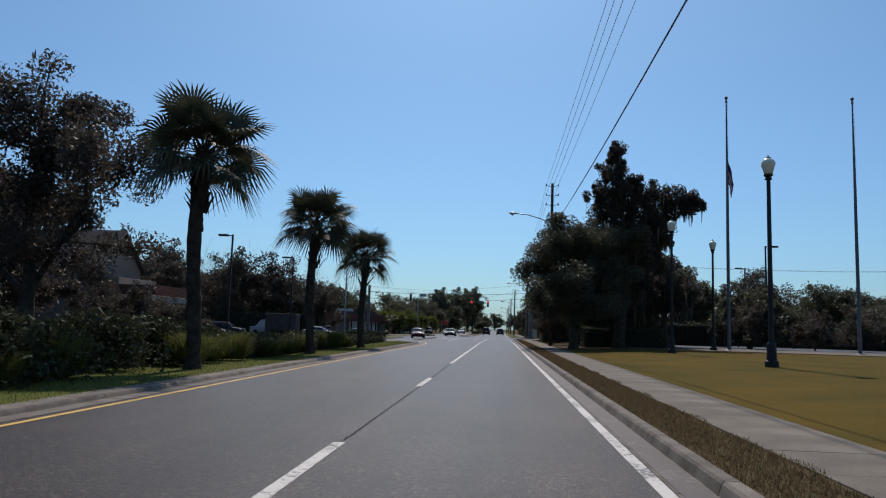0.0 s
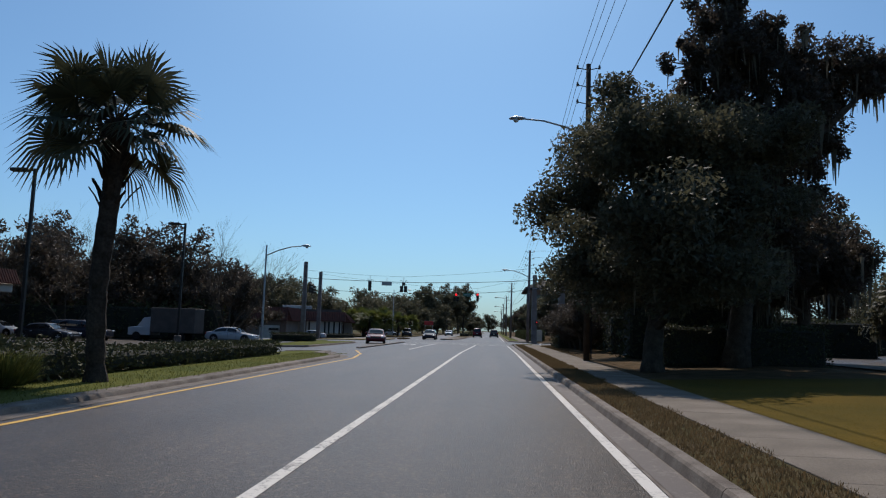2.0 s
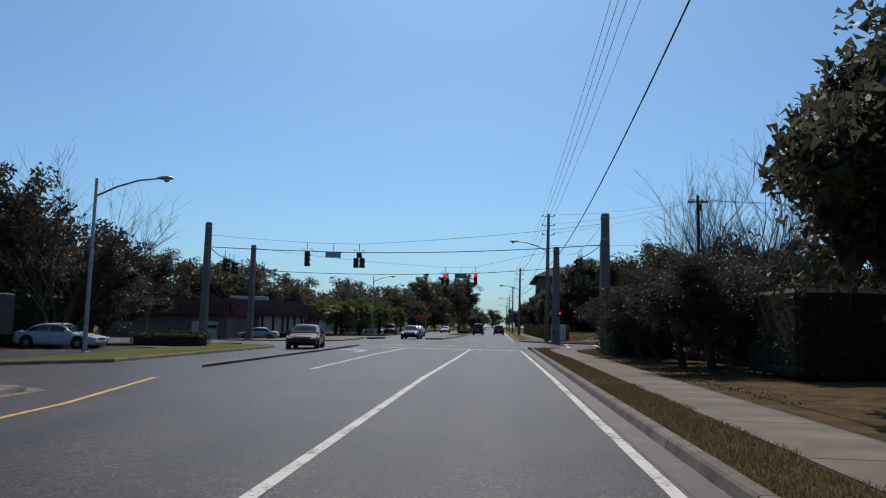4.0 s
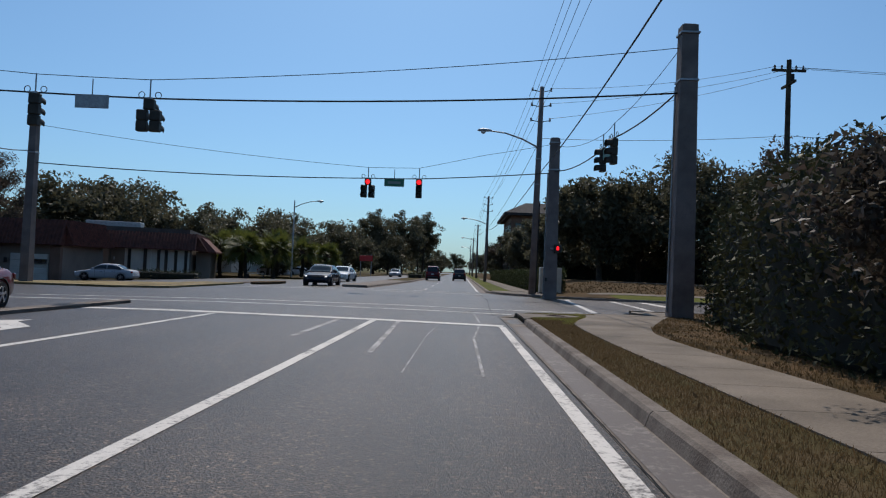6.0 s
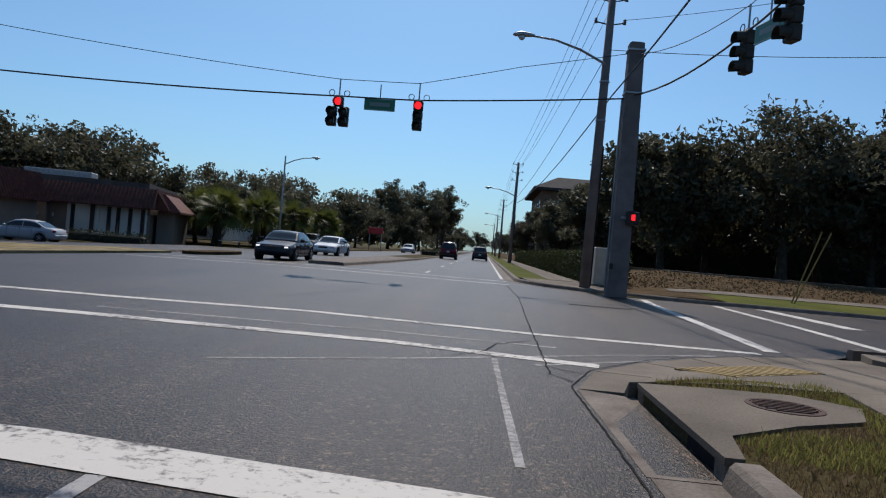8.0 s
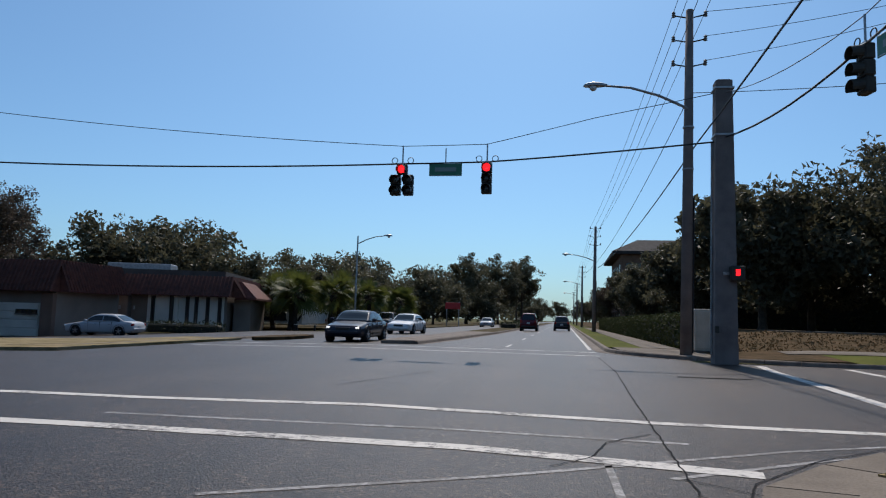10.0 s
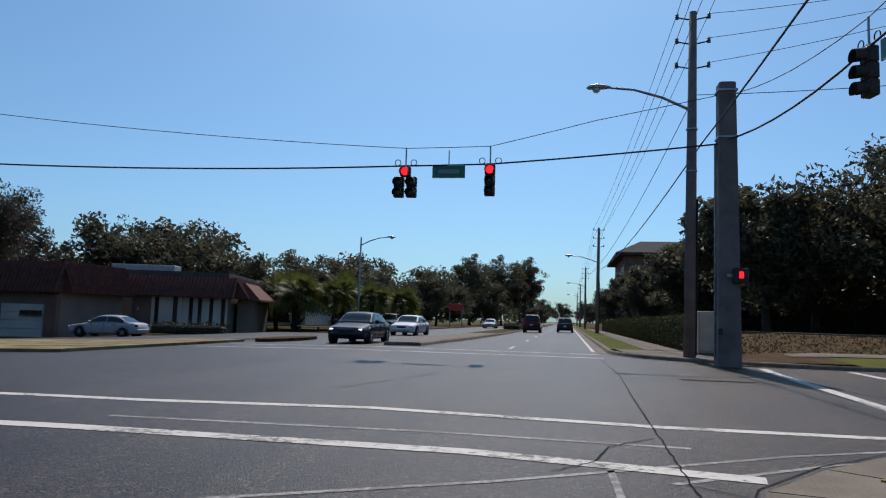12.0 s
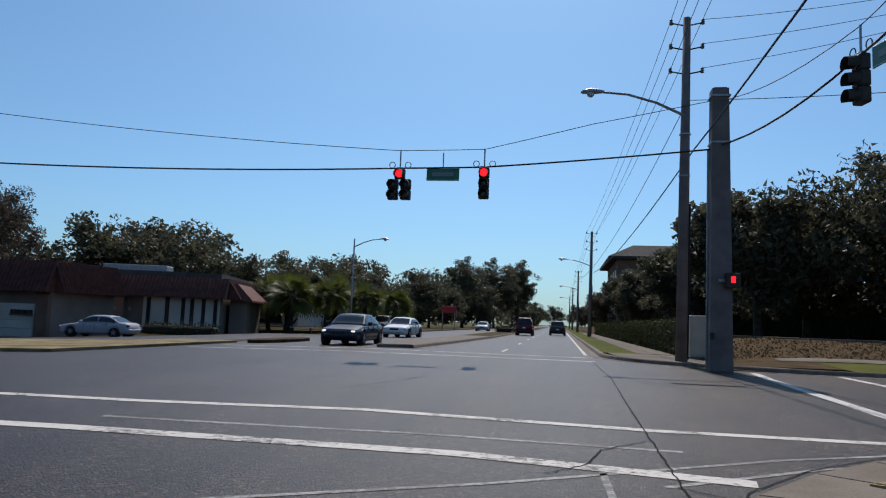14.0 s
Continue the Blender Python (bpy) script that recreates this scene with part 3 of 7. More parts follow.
kerb("kerb_island", list(reversed([(-14.5, 59.8), (-11.45, 62.9), (-11.45, 81.1), (-12.5, 83.7)])), "concrete kerb of the grass island", gutter=0.3)
kerb("kerb_left", list(reversed([(-14.4, 101.2), (-12.75, 102.5), (-12.55, 118)])), "low concrete kerb of the roadside strip", gutter=0.2, top=0.11)

# drain inlet in the corner kerb
drain = thing("drain_inlet", (0, 0, 0), 0, "kerb drain inlet with a dark throat under a concrete slab", "drain")
lid_top = [(4.085, 83.58), (4.085, 85.86), (4.75, 85.95), (5.45, 85.98), (5.88, 85.62), (5.62, 85.05), (4.95, 84.65), (4.32, 84.15), (4.2, 83.58)]
part("lid_slab", Geo().prism(lid_top, 0.105, 0.152), CONCRETE, drain)
# solid block, not a hollow: its black colour paints the shade of the opening
part("throat", Geo().box((4.2, 84.72, 0.045), (0.16, 1.86, 0.12)), TAR, drain)
part("jamb", Geo().box((4.175, 83.68, 0.03), (0.16, 0.2, 0.16), 0.012), KERB, drain)
part("jamb", Geo().box((4.175, 85.76, 0.03), (0.16, 0.2, 0.16), 0.012), KERB, drain)
part("sunk_gutter", Geo().add([(3.66, 83.56, 0.004), (4.12, 83.56, 0.004), (4.12, 84.0, -0.02), (4.12, 85.5, -0.02), (4.1, 85.9, 0.01), (3.6, 86.1, 0.006), (3.64, 84.7, 0.004)], [(0, 1, 2, 6), (6, 2, 3), (6, 3, 4, 5)]), KERB, drain)
cover = thing("manhole_cover", (5.14, 85.35, 0.152), 0, "rusty round manhole cover in the drain slab", "manhole")
part("ring", Geo().lathe([(0.3, -0.04), (0.3, 0.006), (0.265, 0.006), (0.265, -0.04)], 24), RUST, cover)
part("plate", Geo().lathe([(0.26, -0.04), (0.26, 0.003), (0.0001, 0.005)], 24), RUST, cover)
for k in range(-3, 4):
    hw_ = math.sqrt(0.24 ** 2 - (0.065 * k) ** 2)
    part("rib", Geo().box((0, 0.065 * k, 0.007), (2 * hw_, 0.02, 0.008)), RUST, cover)
pad = thing("tactile_pad", (5.85, 88.0, 0.09), 35, "tan ribbed tactile pad on the kerb ramp", "tactile paving")
part("base", Geo().box((0, 0, -0.012), (1.75, 0.75, 0.04)), TACTILE, pad)
for k in range(12):
    part("rib", Geo().box((-0.8 + 0.145 * k, 0, 0.012), (0.075, 0.7, 0.014), 0.004), TACTILE, pad)
pad.matrix_basis = pose(5.85, 87.98, 0.062, -3.6, 0, 35)


# ---- road markings ----
def stripe(name, pts, w, mat, label, z=0.006):
    """A painted line of width w along pts."""
    pts = resample(pts, 1.5) if math.dist(pts[0], pts[-1]) > 6 and len(pts) < 12 else pts
    a, b = offset_path(pts, w / 2), offset_path(pts, -w / 2)
    n = len(pts)
    g = Geo().add([(x, y, G(x, y) + z) for x, y in a] + [(x, y, G(x, y) + z) for x, y in b], [(i, n + i, n + i + 1, i + 1) for i in range(n - 1)])
    return single(name, g, mat, label, "road marking", kind="structure")


for y0 in (-26.0, -13.8, -1.7):
    stripe("lane_dash", [(0, y0), (0, y0 + 3.05)], 0.15, PAINT_W, "white lane dash")
stripe("lane_line", [(0, 10.4), (0, 58), (0.25, 74), (0.33, 82.7)], 0.15, PAINT_W, "solid white lane line")
stripe("edge_line", [(3.58, -70), (3.6, 60), (3.5, 76), (3.45, 82.32)], 0.15, PAINT_W, "solid white edge line")
stripe("yellow_line", [(-4.55, -70), (-4.6, 10), (-4.45, 44), (-5.2, 50), (-6.6, 56)], 0.12, PAINT_Y, "yellow line beside the median")
stripe("turn_lane_line", [(-3.75, 60.5), (-3.85, 72), (-3.6, 82.7)], 0.15, PAINT_W, "white turn lane line")
stripe("stop_line", [(-7.1, 83.3), (0.3, 83.05), (3.5, 82.6)], 0.5, PAINT_W, "broad white stop line")
stripe("crossing_line", [(-13, 87.5), (-2.4, 88.1), (1.6, 88.1), (4.05, 87.65)], 0.27, PAINT_W, "white crosswalk line")
stripe("crossing_line", [(-13, 89.8), (-3, 90.3), (0, 90.75), (3.6, 90.4), (6.9, 90.5)], 0.24, PAINT_W, "white crosswalk line")
stripe("crossing_line", [(7.25, 90.9), (7.45, 94.5), (7.9, 101.5), (8.2, 104.3)], 0.26, PAINT_W, "white crosswalk line")
stripe("crossing_line", [(9.9, 91.6), (10.3, 97), (10.6, 104.2)], 0.26, PAINT_W, "white crosswalk line")
stripe("side_stop_line", [(12.2, 98.2), (12.3, 104.5)], 0.5, PAINT_W, "white stop line of the side street")
stripe("crossing_line", [(-11, 106.2), (-2, 106.4), (3.7, 106.8)], 0.28, PAINT_DULL, "worn white crosswalk line")
stripe("crossing_line", [(-11, 109.1), (-2, 109.3), (3.7, 109.6)], 0.28, PAINT_DULL, "worn white crosswalk line")
stripe("edge_line", [(3.55, 112), (3.55, 420)], 0.14, PAINT_W, "solid white edge line")
for y0 in range(112, 330, 12):
    stripe("lane_dash", [(0.1, y0), (0.1, y0 + 3.05)], 0.14, PAINT_W, "white lane dash")
stripe("gutter_stain", [(3.88, -60), (3.88, 82.5)], 0.32, GUTTER_DIRT, "dark dirt washed into the gutter", 0.0105)
# faded remains of older lines and tar seams
stripe("old_lane_line", [(1.1, 76), (0.95, 82.7)], 0.1, PAINT_OLD, "ghost of an older lane line", 0.004)
stripe("old_lane_line", [(-0.55, 78), (-0.5, 82.7)], 0.12, PAINT_OLD, "ghost of an older lane line", 0.004)
stripe("old_lane_line", [(2.95, 83.5), (2.85, 88)], 0.06, PAINT_OLD, "ghost of an older lane line", 0.004)
stripe("old_crossing_line", [(-2.5, 88.9), (1.2, 89.1), (3.7, 89.0)], 0.10, PAINT_OLD, "ghost of an older crosswalk line", 0.004)
stripe("old_crossing_line", [(0.2, 85.9), (2.0, 87.0), (4.6, 88.9), (6.0, 89.7)], 0.07, PAINT_OLD, "ghost of an older crosswalk line", 0.004)
stripe("old_crossing_line", [(3.3, 87.3), (4.9, 88.6), (6.2, 89.2)], 0.07, PAINT_OLD, "ghost of an older crosswalk line", 0.004)
rs = random.Random(5)


def crack(pts, w, mat=TAR, name="road_crack", label="dark crack in the asphalt", wob=0.011):
    fine = []
    for a, b in zip(pts, pts[1:]):
        n = max(2, int(math.dist(a, b) / 0.1))
        for k in range(n):
            t = k / n
            fine.append((a[0] + (b[0] - a[0]) * t + rs.uniform(-wob, wob), a[1] + (b[1] - a[1]) * t + rs.uniform(-wob, wob)))
    fine.append(pts[-1])
    return stripe(name, fine, w, mat, label, 0.0085)


crack([(3.6, 86.45), (3.42, 86.8), (3.46, 88.7), (3.54, 93.0), (3.7, 98.9), (3.6, 106)], 0.016)
crack([(3.69, 60), (3.69, 72), (3.64, 80), (3.6, 84.5), (3.56, 86.2), (3.9, 87.3), (4.65, 88.38), (5.5, 89.25), (6.4, 89.95), (7.3, 90.45)], 0.014, TAR, "gutter_seam", "dark ragged seam between asphalt and gutter", 0.005)
crack([(1.75, 74), (1.8, 79), (1.95, 82.4)], 0.022, PAINT_OLD, "paint_streak", "thin pale streak on the asphalt", 0.003)
crack([(2.75, 74), (2.72, 79), (2.9, 82.2)], 0.045, PAINT_OLD, "paint_streak", "thin pale streak on the asphalt", 0.003)
crack([(2.4, 87.5), (2.75, 88.0), (2.9, 88.8), (3.4, 89.5)], 0.016)
crack([(3.4, 87.3), (3.9, 86.9), (4.1, 86.5)], 0.016)
crack([(-1.2, 93), (-0.6, 95.5), (-0.3, 97)], 0.016)
crack([(0.4, 80.7), (2.0, 80.2), (3.55, 79.9)], 0.016)
crack([(0.02, -20), (0.03, -13.9)], 0.02)
crack([(0.02, -10.6), (0.03, -1.8)], 0.02)
crack([(0.02, 1.5), (0.0, 10.2)], 0.02)
# short broad dark strip in the mouth of the side street
crack([(5.0, 98.3), (6.6, 98.4)], 0.2, TAR, "tar_patch", "short dark patch on the road", 0.05)
# left-turn arrow in the turn lane
ar = Geo().add([(x, y, G(x, y) + 0.006) for x, y in [(-5.3, 74.5), (-5.05, 74.5), (-5.05, 77.6), (-5.9, 78.6), (-5.9, 79.1), (-6.9, 78.3), (-5.9, 77.2), (-5.9, 77.8), (-5.3, 77.2)]], [(0, 1, 2, 8), (8, 2, 3, 7), (3, 4, 5, 6, 7)])
single("turn_arrow", ar, PAINT_W, "white left-turn arrow painted on the lane", "road marking", kind="structure")


# ---- poles, wires and signals ----
def sag_line(a, b, sag, n=14):
    a, b = Vector(a), Vector(b)
    return [a.lerp(b, k / n) - Vector((0, 0, sag * 4 * (k / n) * (1 - k / n))) for k in range(n + 1)]


def wire(name, a, b, sag, r, label, group="overhead wires", n=16):
    return single(name, Geo().tube(sag_line(a, b, sag, n), r, 5), CABLE, label, "cable", group)


def strain_pole(loc, h, lean=(0, 0), k=1.0):
    """Square tapering concrete signal pole."""
    ob = thing("signal_pole", loc, 0, "square grey concrete signal pole", "signal pole", "strain poles")
    g = Geo().tube([(0, 0, -0.3), (lean[0] * 0.5, lean[1] * 0.5, h * 0.5), (lean[0], lean[1], h)], [0.36 * k, 0.31 * k, 0.26 * k], 4, square=True)
    part("shaft", g, POLE_CONCRETE, ob)
    part("cap", Geo().box((lean[0], lean[1], h + 0.02), (0.4 * k, 0.4 * k, 0.04), 0.012), POLE_CONCRETE, ob)
    for dz in (h - 0.25, h - 1.75):
        part("clamp_band", Geo().box((lean[0], lean[1], dz), (0.6 * k, 0.6 * k, 0.07), 0.01), STEEL, ob)
    part("conduit", Geo().tube([(-0.36 * k, 0.1, 0.2), (-0.32 * k, 0.1, h - 1.9)], 0.03, 6), STEEL, ob)
    return ob


P_NL, P_NR, P_FL, P_FR = (-18.45, 87.1), (9.28, 87.8), (-20.57, 102.6), (7.33, 104.8)
strain_pole((*P_NL, -0.25), 8.55, k=0.7)
strain_pole((*P_NR, 0.1), 9.2)
strain_pole((*P_FL, -0.28), 8.7, k=0.72)
strain_pole((*P_FR, 0.1), 8.75)


def signal_unit(parent, c, lit=False, yaw=0.0):
    """One lamp section with its visor, facing -y before the turn."""
    m = Matrix.Translation(c) @ pose(0, 0, 0, 0, 0, yaw)
    hs = part("housing", Geo().box((0, 0, 0), (0.34, 0.22, 0.34), 0.025, m), SIGNAL, parent)
    g = Geo().lathe([(0.135, -0.115), (0.13, -0.128), (0.08, -0.14), (0.0005, -0.145)], 16, axis="y")
    g.v = [m @ Vector(p) for p in g.v]
    part("lens", g, RED_LENS if lit else DARK_LENS, hs, "lit red lens" if lit else "", smooth=True)
    vz, n = Geo(), 12
    ring = []
    for yy, tilt in ((-0.11, 0.0), (-0.36, -0.04)):
        for rr in (0.155, 0.145):
            ring.append([m @ Vector((rr * math.cos(radians(-35 + 250 * k / n)), yy, rr * math.sin(radians(-35 + 250 * k / n)) + tilt)) for k in range(n + 1)])
    vs = [p for r_ in ring for p in r_]
    q = n + 1
    fs = []
    for k in range(n):
        fs += [(k, k + 1, 2 * q + k + 1, 2 * q + k), (q + k, q + k + 1, 3 * q + k + 1, 3 * q + k), (2 * q + k, 2 * q + k + 1, 3 * q + k + 1, 3 * q + k)]
    part("visor", vz.add(vs, fs), SIGNAL, hs)


def signal_head(loc, kind, lit=True, yaw=0.0, hang=0.62, label=""):
    """A traffic signal on a cable: the top of its hanger at loc."""
    ob = thing("traffic_signal", loc, yaw, label or ("five-section traffic signal showing red, hung on a cable" if kind == 5 else "three-section traffic signal hung on a cable"), "traffic light", "traffic signals")
    part("hanger", Geo().tube([(0, 0, 0.02), (0, 0, -hang)], 0.025, 6), STEEL, ob)
    part("bracket", Geo().box((0, 0, -hang + 0.02), (0.22, 0.12, 0.06), 0.01), STEEL, ob)
    for sx in (-1, 1):
        c = [(sx * (0.27 + 0.1 * math.cos(a * math.pi / 6)), 0, -hang + 0.13 + 0.1 * math.sin(a * math.pi / 6)) for a in range(13)]
        part("wire_loop", Geo().tube(c, 0.014, 5), CABLE, ob)
    z = -hang - 0.18
    if kind == 3:
        for k in range(3):
            signal_unit(ob, (0, 0, z - 0.35 * k), lit and k == 0)
    else:
        signal_unit(ob, (0, 0, z), lit)
        for sx in (-0.215, 0.215):
            for k in (1, 2):
                signal_unit(ob, (sx, 0, z - 0.35 * k), False)
    return ob


def street_sign(loc, yaw=0.0, back=False):
    ob = thing("street_name_sign", loc, yaw, "green street name sign hung on a signal cable" if not back else "grey back of a street name sign on a cable", "street sign", "street signs")
    part("hanger", Geo().tube([(0, 0, 0), (0, 0, -0.5)], 0.02, 6), STEEL, ob)
    part("panel", Geo().box((0, 0, -0.72), (1.1, 0.03, 0.44), 0.01), STEEL if back else SIGN_GREEN, ob)
    if not back:
        for s, cx, w in ((1, 0, 0.72),):
            part("name_bar", Geo().box((cx, -0.02, -0.72), (w, 0.006, 0.14), 0.002), SIGN_TEXT, ob)
        part("border", Geo().box((0, -0.017, -0.52), (1.04, 0.004, 0.012)).box((0, -0.017, -0.92), (1.04, 0.004, 0.012)), SIGN_WHITE, ob)
    return ob


# far span, facing the road
signal_head((-2.91, 104.55, 6.83), 5)
street_sign((-1.47, 104.65, 6.77))
signal_head((-0.1, 104.75, 6.92), 3)
# near span, seen from behind
signal_head((-11.45, 87.7, 7.05), 3, False, 180, label="three-section traffic signal seen from behind on a cable")
street_sign((-9.6, 87.7, 6.95), 180, True)
signal_head((-7.75, 87.75, 7.0), 5, False, 180, label="five-section traffic signal seen from behind on a cable")
# cross spans
signal_head((8.5, 97.0, 7.62), 3, False, -78)
street_sign((8.45, 95.5, 7.28), -78)
signal_head((8.35, 94.0, 7.5), 3, False, -78)
signal_head((-19.75, 95.6, 6.9), 3, False, 90)
street_sign((-19.5, 94.0, 6.9), 90)
signal_head((-19.3, 92.6, 6.9), 3, False, 90)


def span(a, b, za, zb, mids, slack=0.0006):
    """A heavy cable from pole to pole through the given points."""
    pts = [Vector((*a, za))] + [Vector(m) for m in mids] + [Vector((*b, zb))]
    out = []
    for p, q in zip(pts, pts[1:]):
        d = (q - p).length
        out += sag_line(p, q, slack * d * d, max(3, int(d)))[:-1]
    out.append(pts[-1])
    return out


for nm, pts, r in (
        ("messenger_cable", span(P_NL, P_NR, 7.45, 8.65, [(-11.45, 87.7, 7.05), (-7.75, 87.75, 7.0)]), 0.012),
        ("signal_cable", span(P_NL, P_NR, 6.6, 7.2, [(-11.45, 87.7, 6.45), (-7.75, 87.75, 6.4)]), 0.028),
        ("messenger_cable", span(P_FL, P_FR, 8.2, 8.55, [(-2.91, 104.55, 6.83), (-0.1, 104.75, 6.92), (3.4, 104.77, 7.76)]), 0.012),
        ("signal_cable", span(P_FL, P_FR, 6.15, 6.95, [(-2.91, 104.55, 6.23), (-0.1, 104.75, 6.32)]), 0.028),
        ("signal_cable", span(P_NR, P_FR, 7.5, 7.05, [(8.35, 94.0, 6.9), (8.5, 97.0, 7.0)], 0.0045), 0.028),
        ("messenger_cable", span(P_NR, P_FR, 8.95, 8.5, [(8.35, 94.0, 7.5), (8.5, 97.0, 7.62)], 0.0045), 0.012),
        ("signal_cable", span(P_NL, P_FL, 6.75, 6.8, [(-19.3, 92.6, 6.3), (-19.75, 95.6, 6.3)], 0.0045), 0.028)):
    single(nm, Geo().tube(pts, r, 6), CABLE, "black cable that carries the traffic signals" if r > 0.02 else "thin steel support cable above the signals", "cable", "signal cables")

# pedestrian signal on the far pole
ped = thing("pedestrian_signal", (7.62, 104.35, 2.75), 0, "pedestrian signal box showing a red light", "pedestrian light")
part("case", Geo().box((0, 0, 0), (0.42, 0.26, 0.46), 0.03), SIGNAL, ped)
part("lit_panel", Geo().box((0, -0.135, 0.02), (0.13, 0.01, 0.2), 0.004), RED_LENS, ped, "lit red panel")
part("bracket", Geo().box((-0.28, 0.1, 0), (0.2, 0.08, 0.1), 0.01), STEEL, ped)
ped2 = thing("push_button", (7.05, 104.46, 1.05), 0, "small crossing button box on a pole", "push button")
part("case", Geo().box((0, 0, 0), (0.12, 0.1, 0.2), 0.01), SIGNAL, ped2)


def cobra_light(loc, h, arm, yaw, pole=True, rise=0.6, name_label="cobra-head street light on a long steel arm"):
    """Street light: the arm reaches along local +x and rises to its head."""
    ob = thing("street_lamp", loc, yaw, name_label, "street lamp", "street lamps")
    if pole:
        part("pole", Geo().tube([(0, 0, -0.2), (0, 0, h)], [0.12, 0.07], 8), STEEL, ob)
        part("base_plate", Geo().box((0, 0, 0.03), (0.4, 0.4, 0.06), 0.01), STEEL, ob)
    pts = [(0, 0, h - rise), (arm * 0.35, 0, h - rise * 0.45), (arm * 0.7, 0, h - rise * 0.1), (arm, 0, h)]
    part("arm", Geo().tube(pts, [0.055, 0.05, 0.045, 0.04], 8), STEEL, ob)
    hd = part("lamp_head", Geo().loft([[(arm + x, y * w, h + z0 + (z * t)) for y, z in ((-1, 0), (-0.7, 0.7), (0, 1), (0.7, 0.7), (1, 0), (0.6, -0.25), (-0.6, -0.25))] for x, w, t, z0 in ((-0.05, 0.06, 0.07, 0), (0.15, 0.11, 0.13, 0), (0.45, 0.17, 0.17, 0), (0.72, 0.13, 0.11, 0), (0.8, 0.04, 0.04, 0))]), STEEL, ob, smooth=True)
    part("lens", Geo().lathe([(0.14, 0.0), (0.13, -0.08), (0.07, -0.14), (0.001, -0.15)], 12, (arm + 0.45, 0, h - 0.03)), GLASS_LAMP, hd, smooth=True)
    return ob


def utility_pole(loc, h, lean, arms, label, mat=POLE_CONCRETE):
    """Round tapering pole with stand-off insulators; arms: heights."""
    ob = thing("utility_pole", loc, 0, label, "utility pole", "utility poles")
    part("shaft", Geo().tube([(0, 0, -0.3), (lean * 0.5, 0, h * 0.5), (lean, 0, h)], [0.21, 0.18, 0.13] if mat is POLE_CONCRETE else [0.16, 0.145, 0.12], 12), mat, ob, smooth=True)
    for z in arms:
        x = lean * z / h
        for sx in (-1, 1):
            a = part("insulator_arm", Geo().tube([(x, 0, z), (x + sx * 0.5, 0, z + 0.1)], 0.025, 6), BLACK_METAL, ob)
            part("insulator", Geo().lathe([(0.03, -0.12), (0.075, -0.1), (0.04, -0.06), (0.075, -0.03), (0.04, 0.02), (0.07, 0.05), (0.03, 0.1)], 10, (x + sx * 0.55, 0, z + 0.16)), INSULATOR, a)
    for z in (6.5, 8.0):
        part("pole_band", Geo().lathe([(0.17, -0.03), (0.2, -0.025), (0.2, 0.025), (0.17, 0.03)], 12, (lean * z / h, 0, z)), STEEL, ob)
    part("conduit", Geo().tube([(0.2, -0.1, 0.1), (0.2 + lean * 0.4, -0.1, 5.5)], 0.03, 6), BLACK_METAL, ob)
    return ob


UP = [(6.3, -28.0, 14.8, 0.0), (6.62, 46.4, 15.05, 0.0), (6.62, 107.4, 12.3, 0.15), (5.6, 160.5, 11.4, 0.1), (5.6, 215, 11.2, 0.0), (5.6, 270, 11, 0.0), (5.6, 330, 11, 0.0)]
for i, (x, y, h, le) in enumerate(UP):
    utility_pole((x, y, 0.1), h, le, [h - 0.3, h - 1.2, h - 2.1], "grey round utility pole with stacked insulators" if i > 1 else "dark wooden utility pole with stacked insulators", POLE_CONCRETE if i > 1 else WOOD_POLE)
for (xa, ya, ha, la), (xb, yb, hb, lb) in zip(UP, UP[1:]):
    far = yb > 170
    for k, dz in enumerate((0.3, 1.2, 2.1)):
        for sx in ((-0.55, 0.55) if k == 0 else (-0.55,)):
            wire("power_line", (xa + la + sx, ya, ha - dz + 0.35), (xb + lb + sx, yb, hb - dz + 0.35), 0.55, 0.011, "thin overhead power line")
    if not far:
        za, zb = (10.4 if ya < 0 else 11.3) if ya < 100 else 7.55, 11.3 if yb < 100 else (7.55 if yb < 150 else 7.0)
        wire("telephone_cable", (xa + la + 0.25, ya, za), (xb + lb + 0.25, yb, zb), 1.15 if 0 < ya < 100 else 0.6, 0.028, "thick black overhead telephone cable")
cobra_light((6.62, 46.4, 0), 12.25, 3.2, 180, False, 0.9)
cobra_light((6.7, 107.3, 0), 9.65, 2.85, 180, False, 0.9)
for x, y in ((5.65, 160.4), (5.65, 215), (5.65, 270)):
    cobra_light((x, y, 0), 8.4, 2.7, 180, False, 0.7)
cobra_light((-18.0, 72.0, -0.25), 8.6, 3.15, 0, True, 0.9)
cobra_light((-17.2, 147.7, -0.25), 9.0, 2.6, 0, True, 0.8)

# pole with a crossarm on the side street
tp = thing("crossarm_pole", (20.45, 105.8, 0.1), 0, "dark wooden pole with a crossarm and transformer gear", "utility pole", "utility poles")
part("shaft", Geo().tube([(0, 0, -0.3), (0, 0, 13.9)], [0.2, 0.13], 10), BARK, tp)
part("crossarm", Geo().box((0, 0, 13.3), (1.9, 0.12, 0.14), 0.01), BARK, tp)
part("crossarm", Geo().box((0, 0, 12.5), (0.12, 1.7, 0.14), 0.01), BARK, tp)
for x in (-0.8, -0.4, 0.4, 0.8):
    part("insulator", Geo().lathe([(0.03, 0), (0.07, 0.04), (0.04, 0.1), (0.07, 0.15), (0.03, 0.24)], 8, (x, 0, 13.36)), INSULATOR, tp)
part("fuse_gear", Geo().box((0.25, 0.15, 12.9), (0.22, 0.2, 0.5), 0.03), BLACK_METAL, tp)
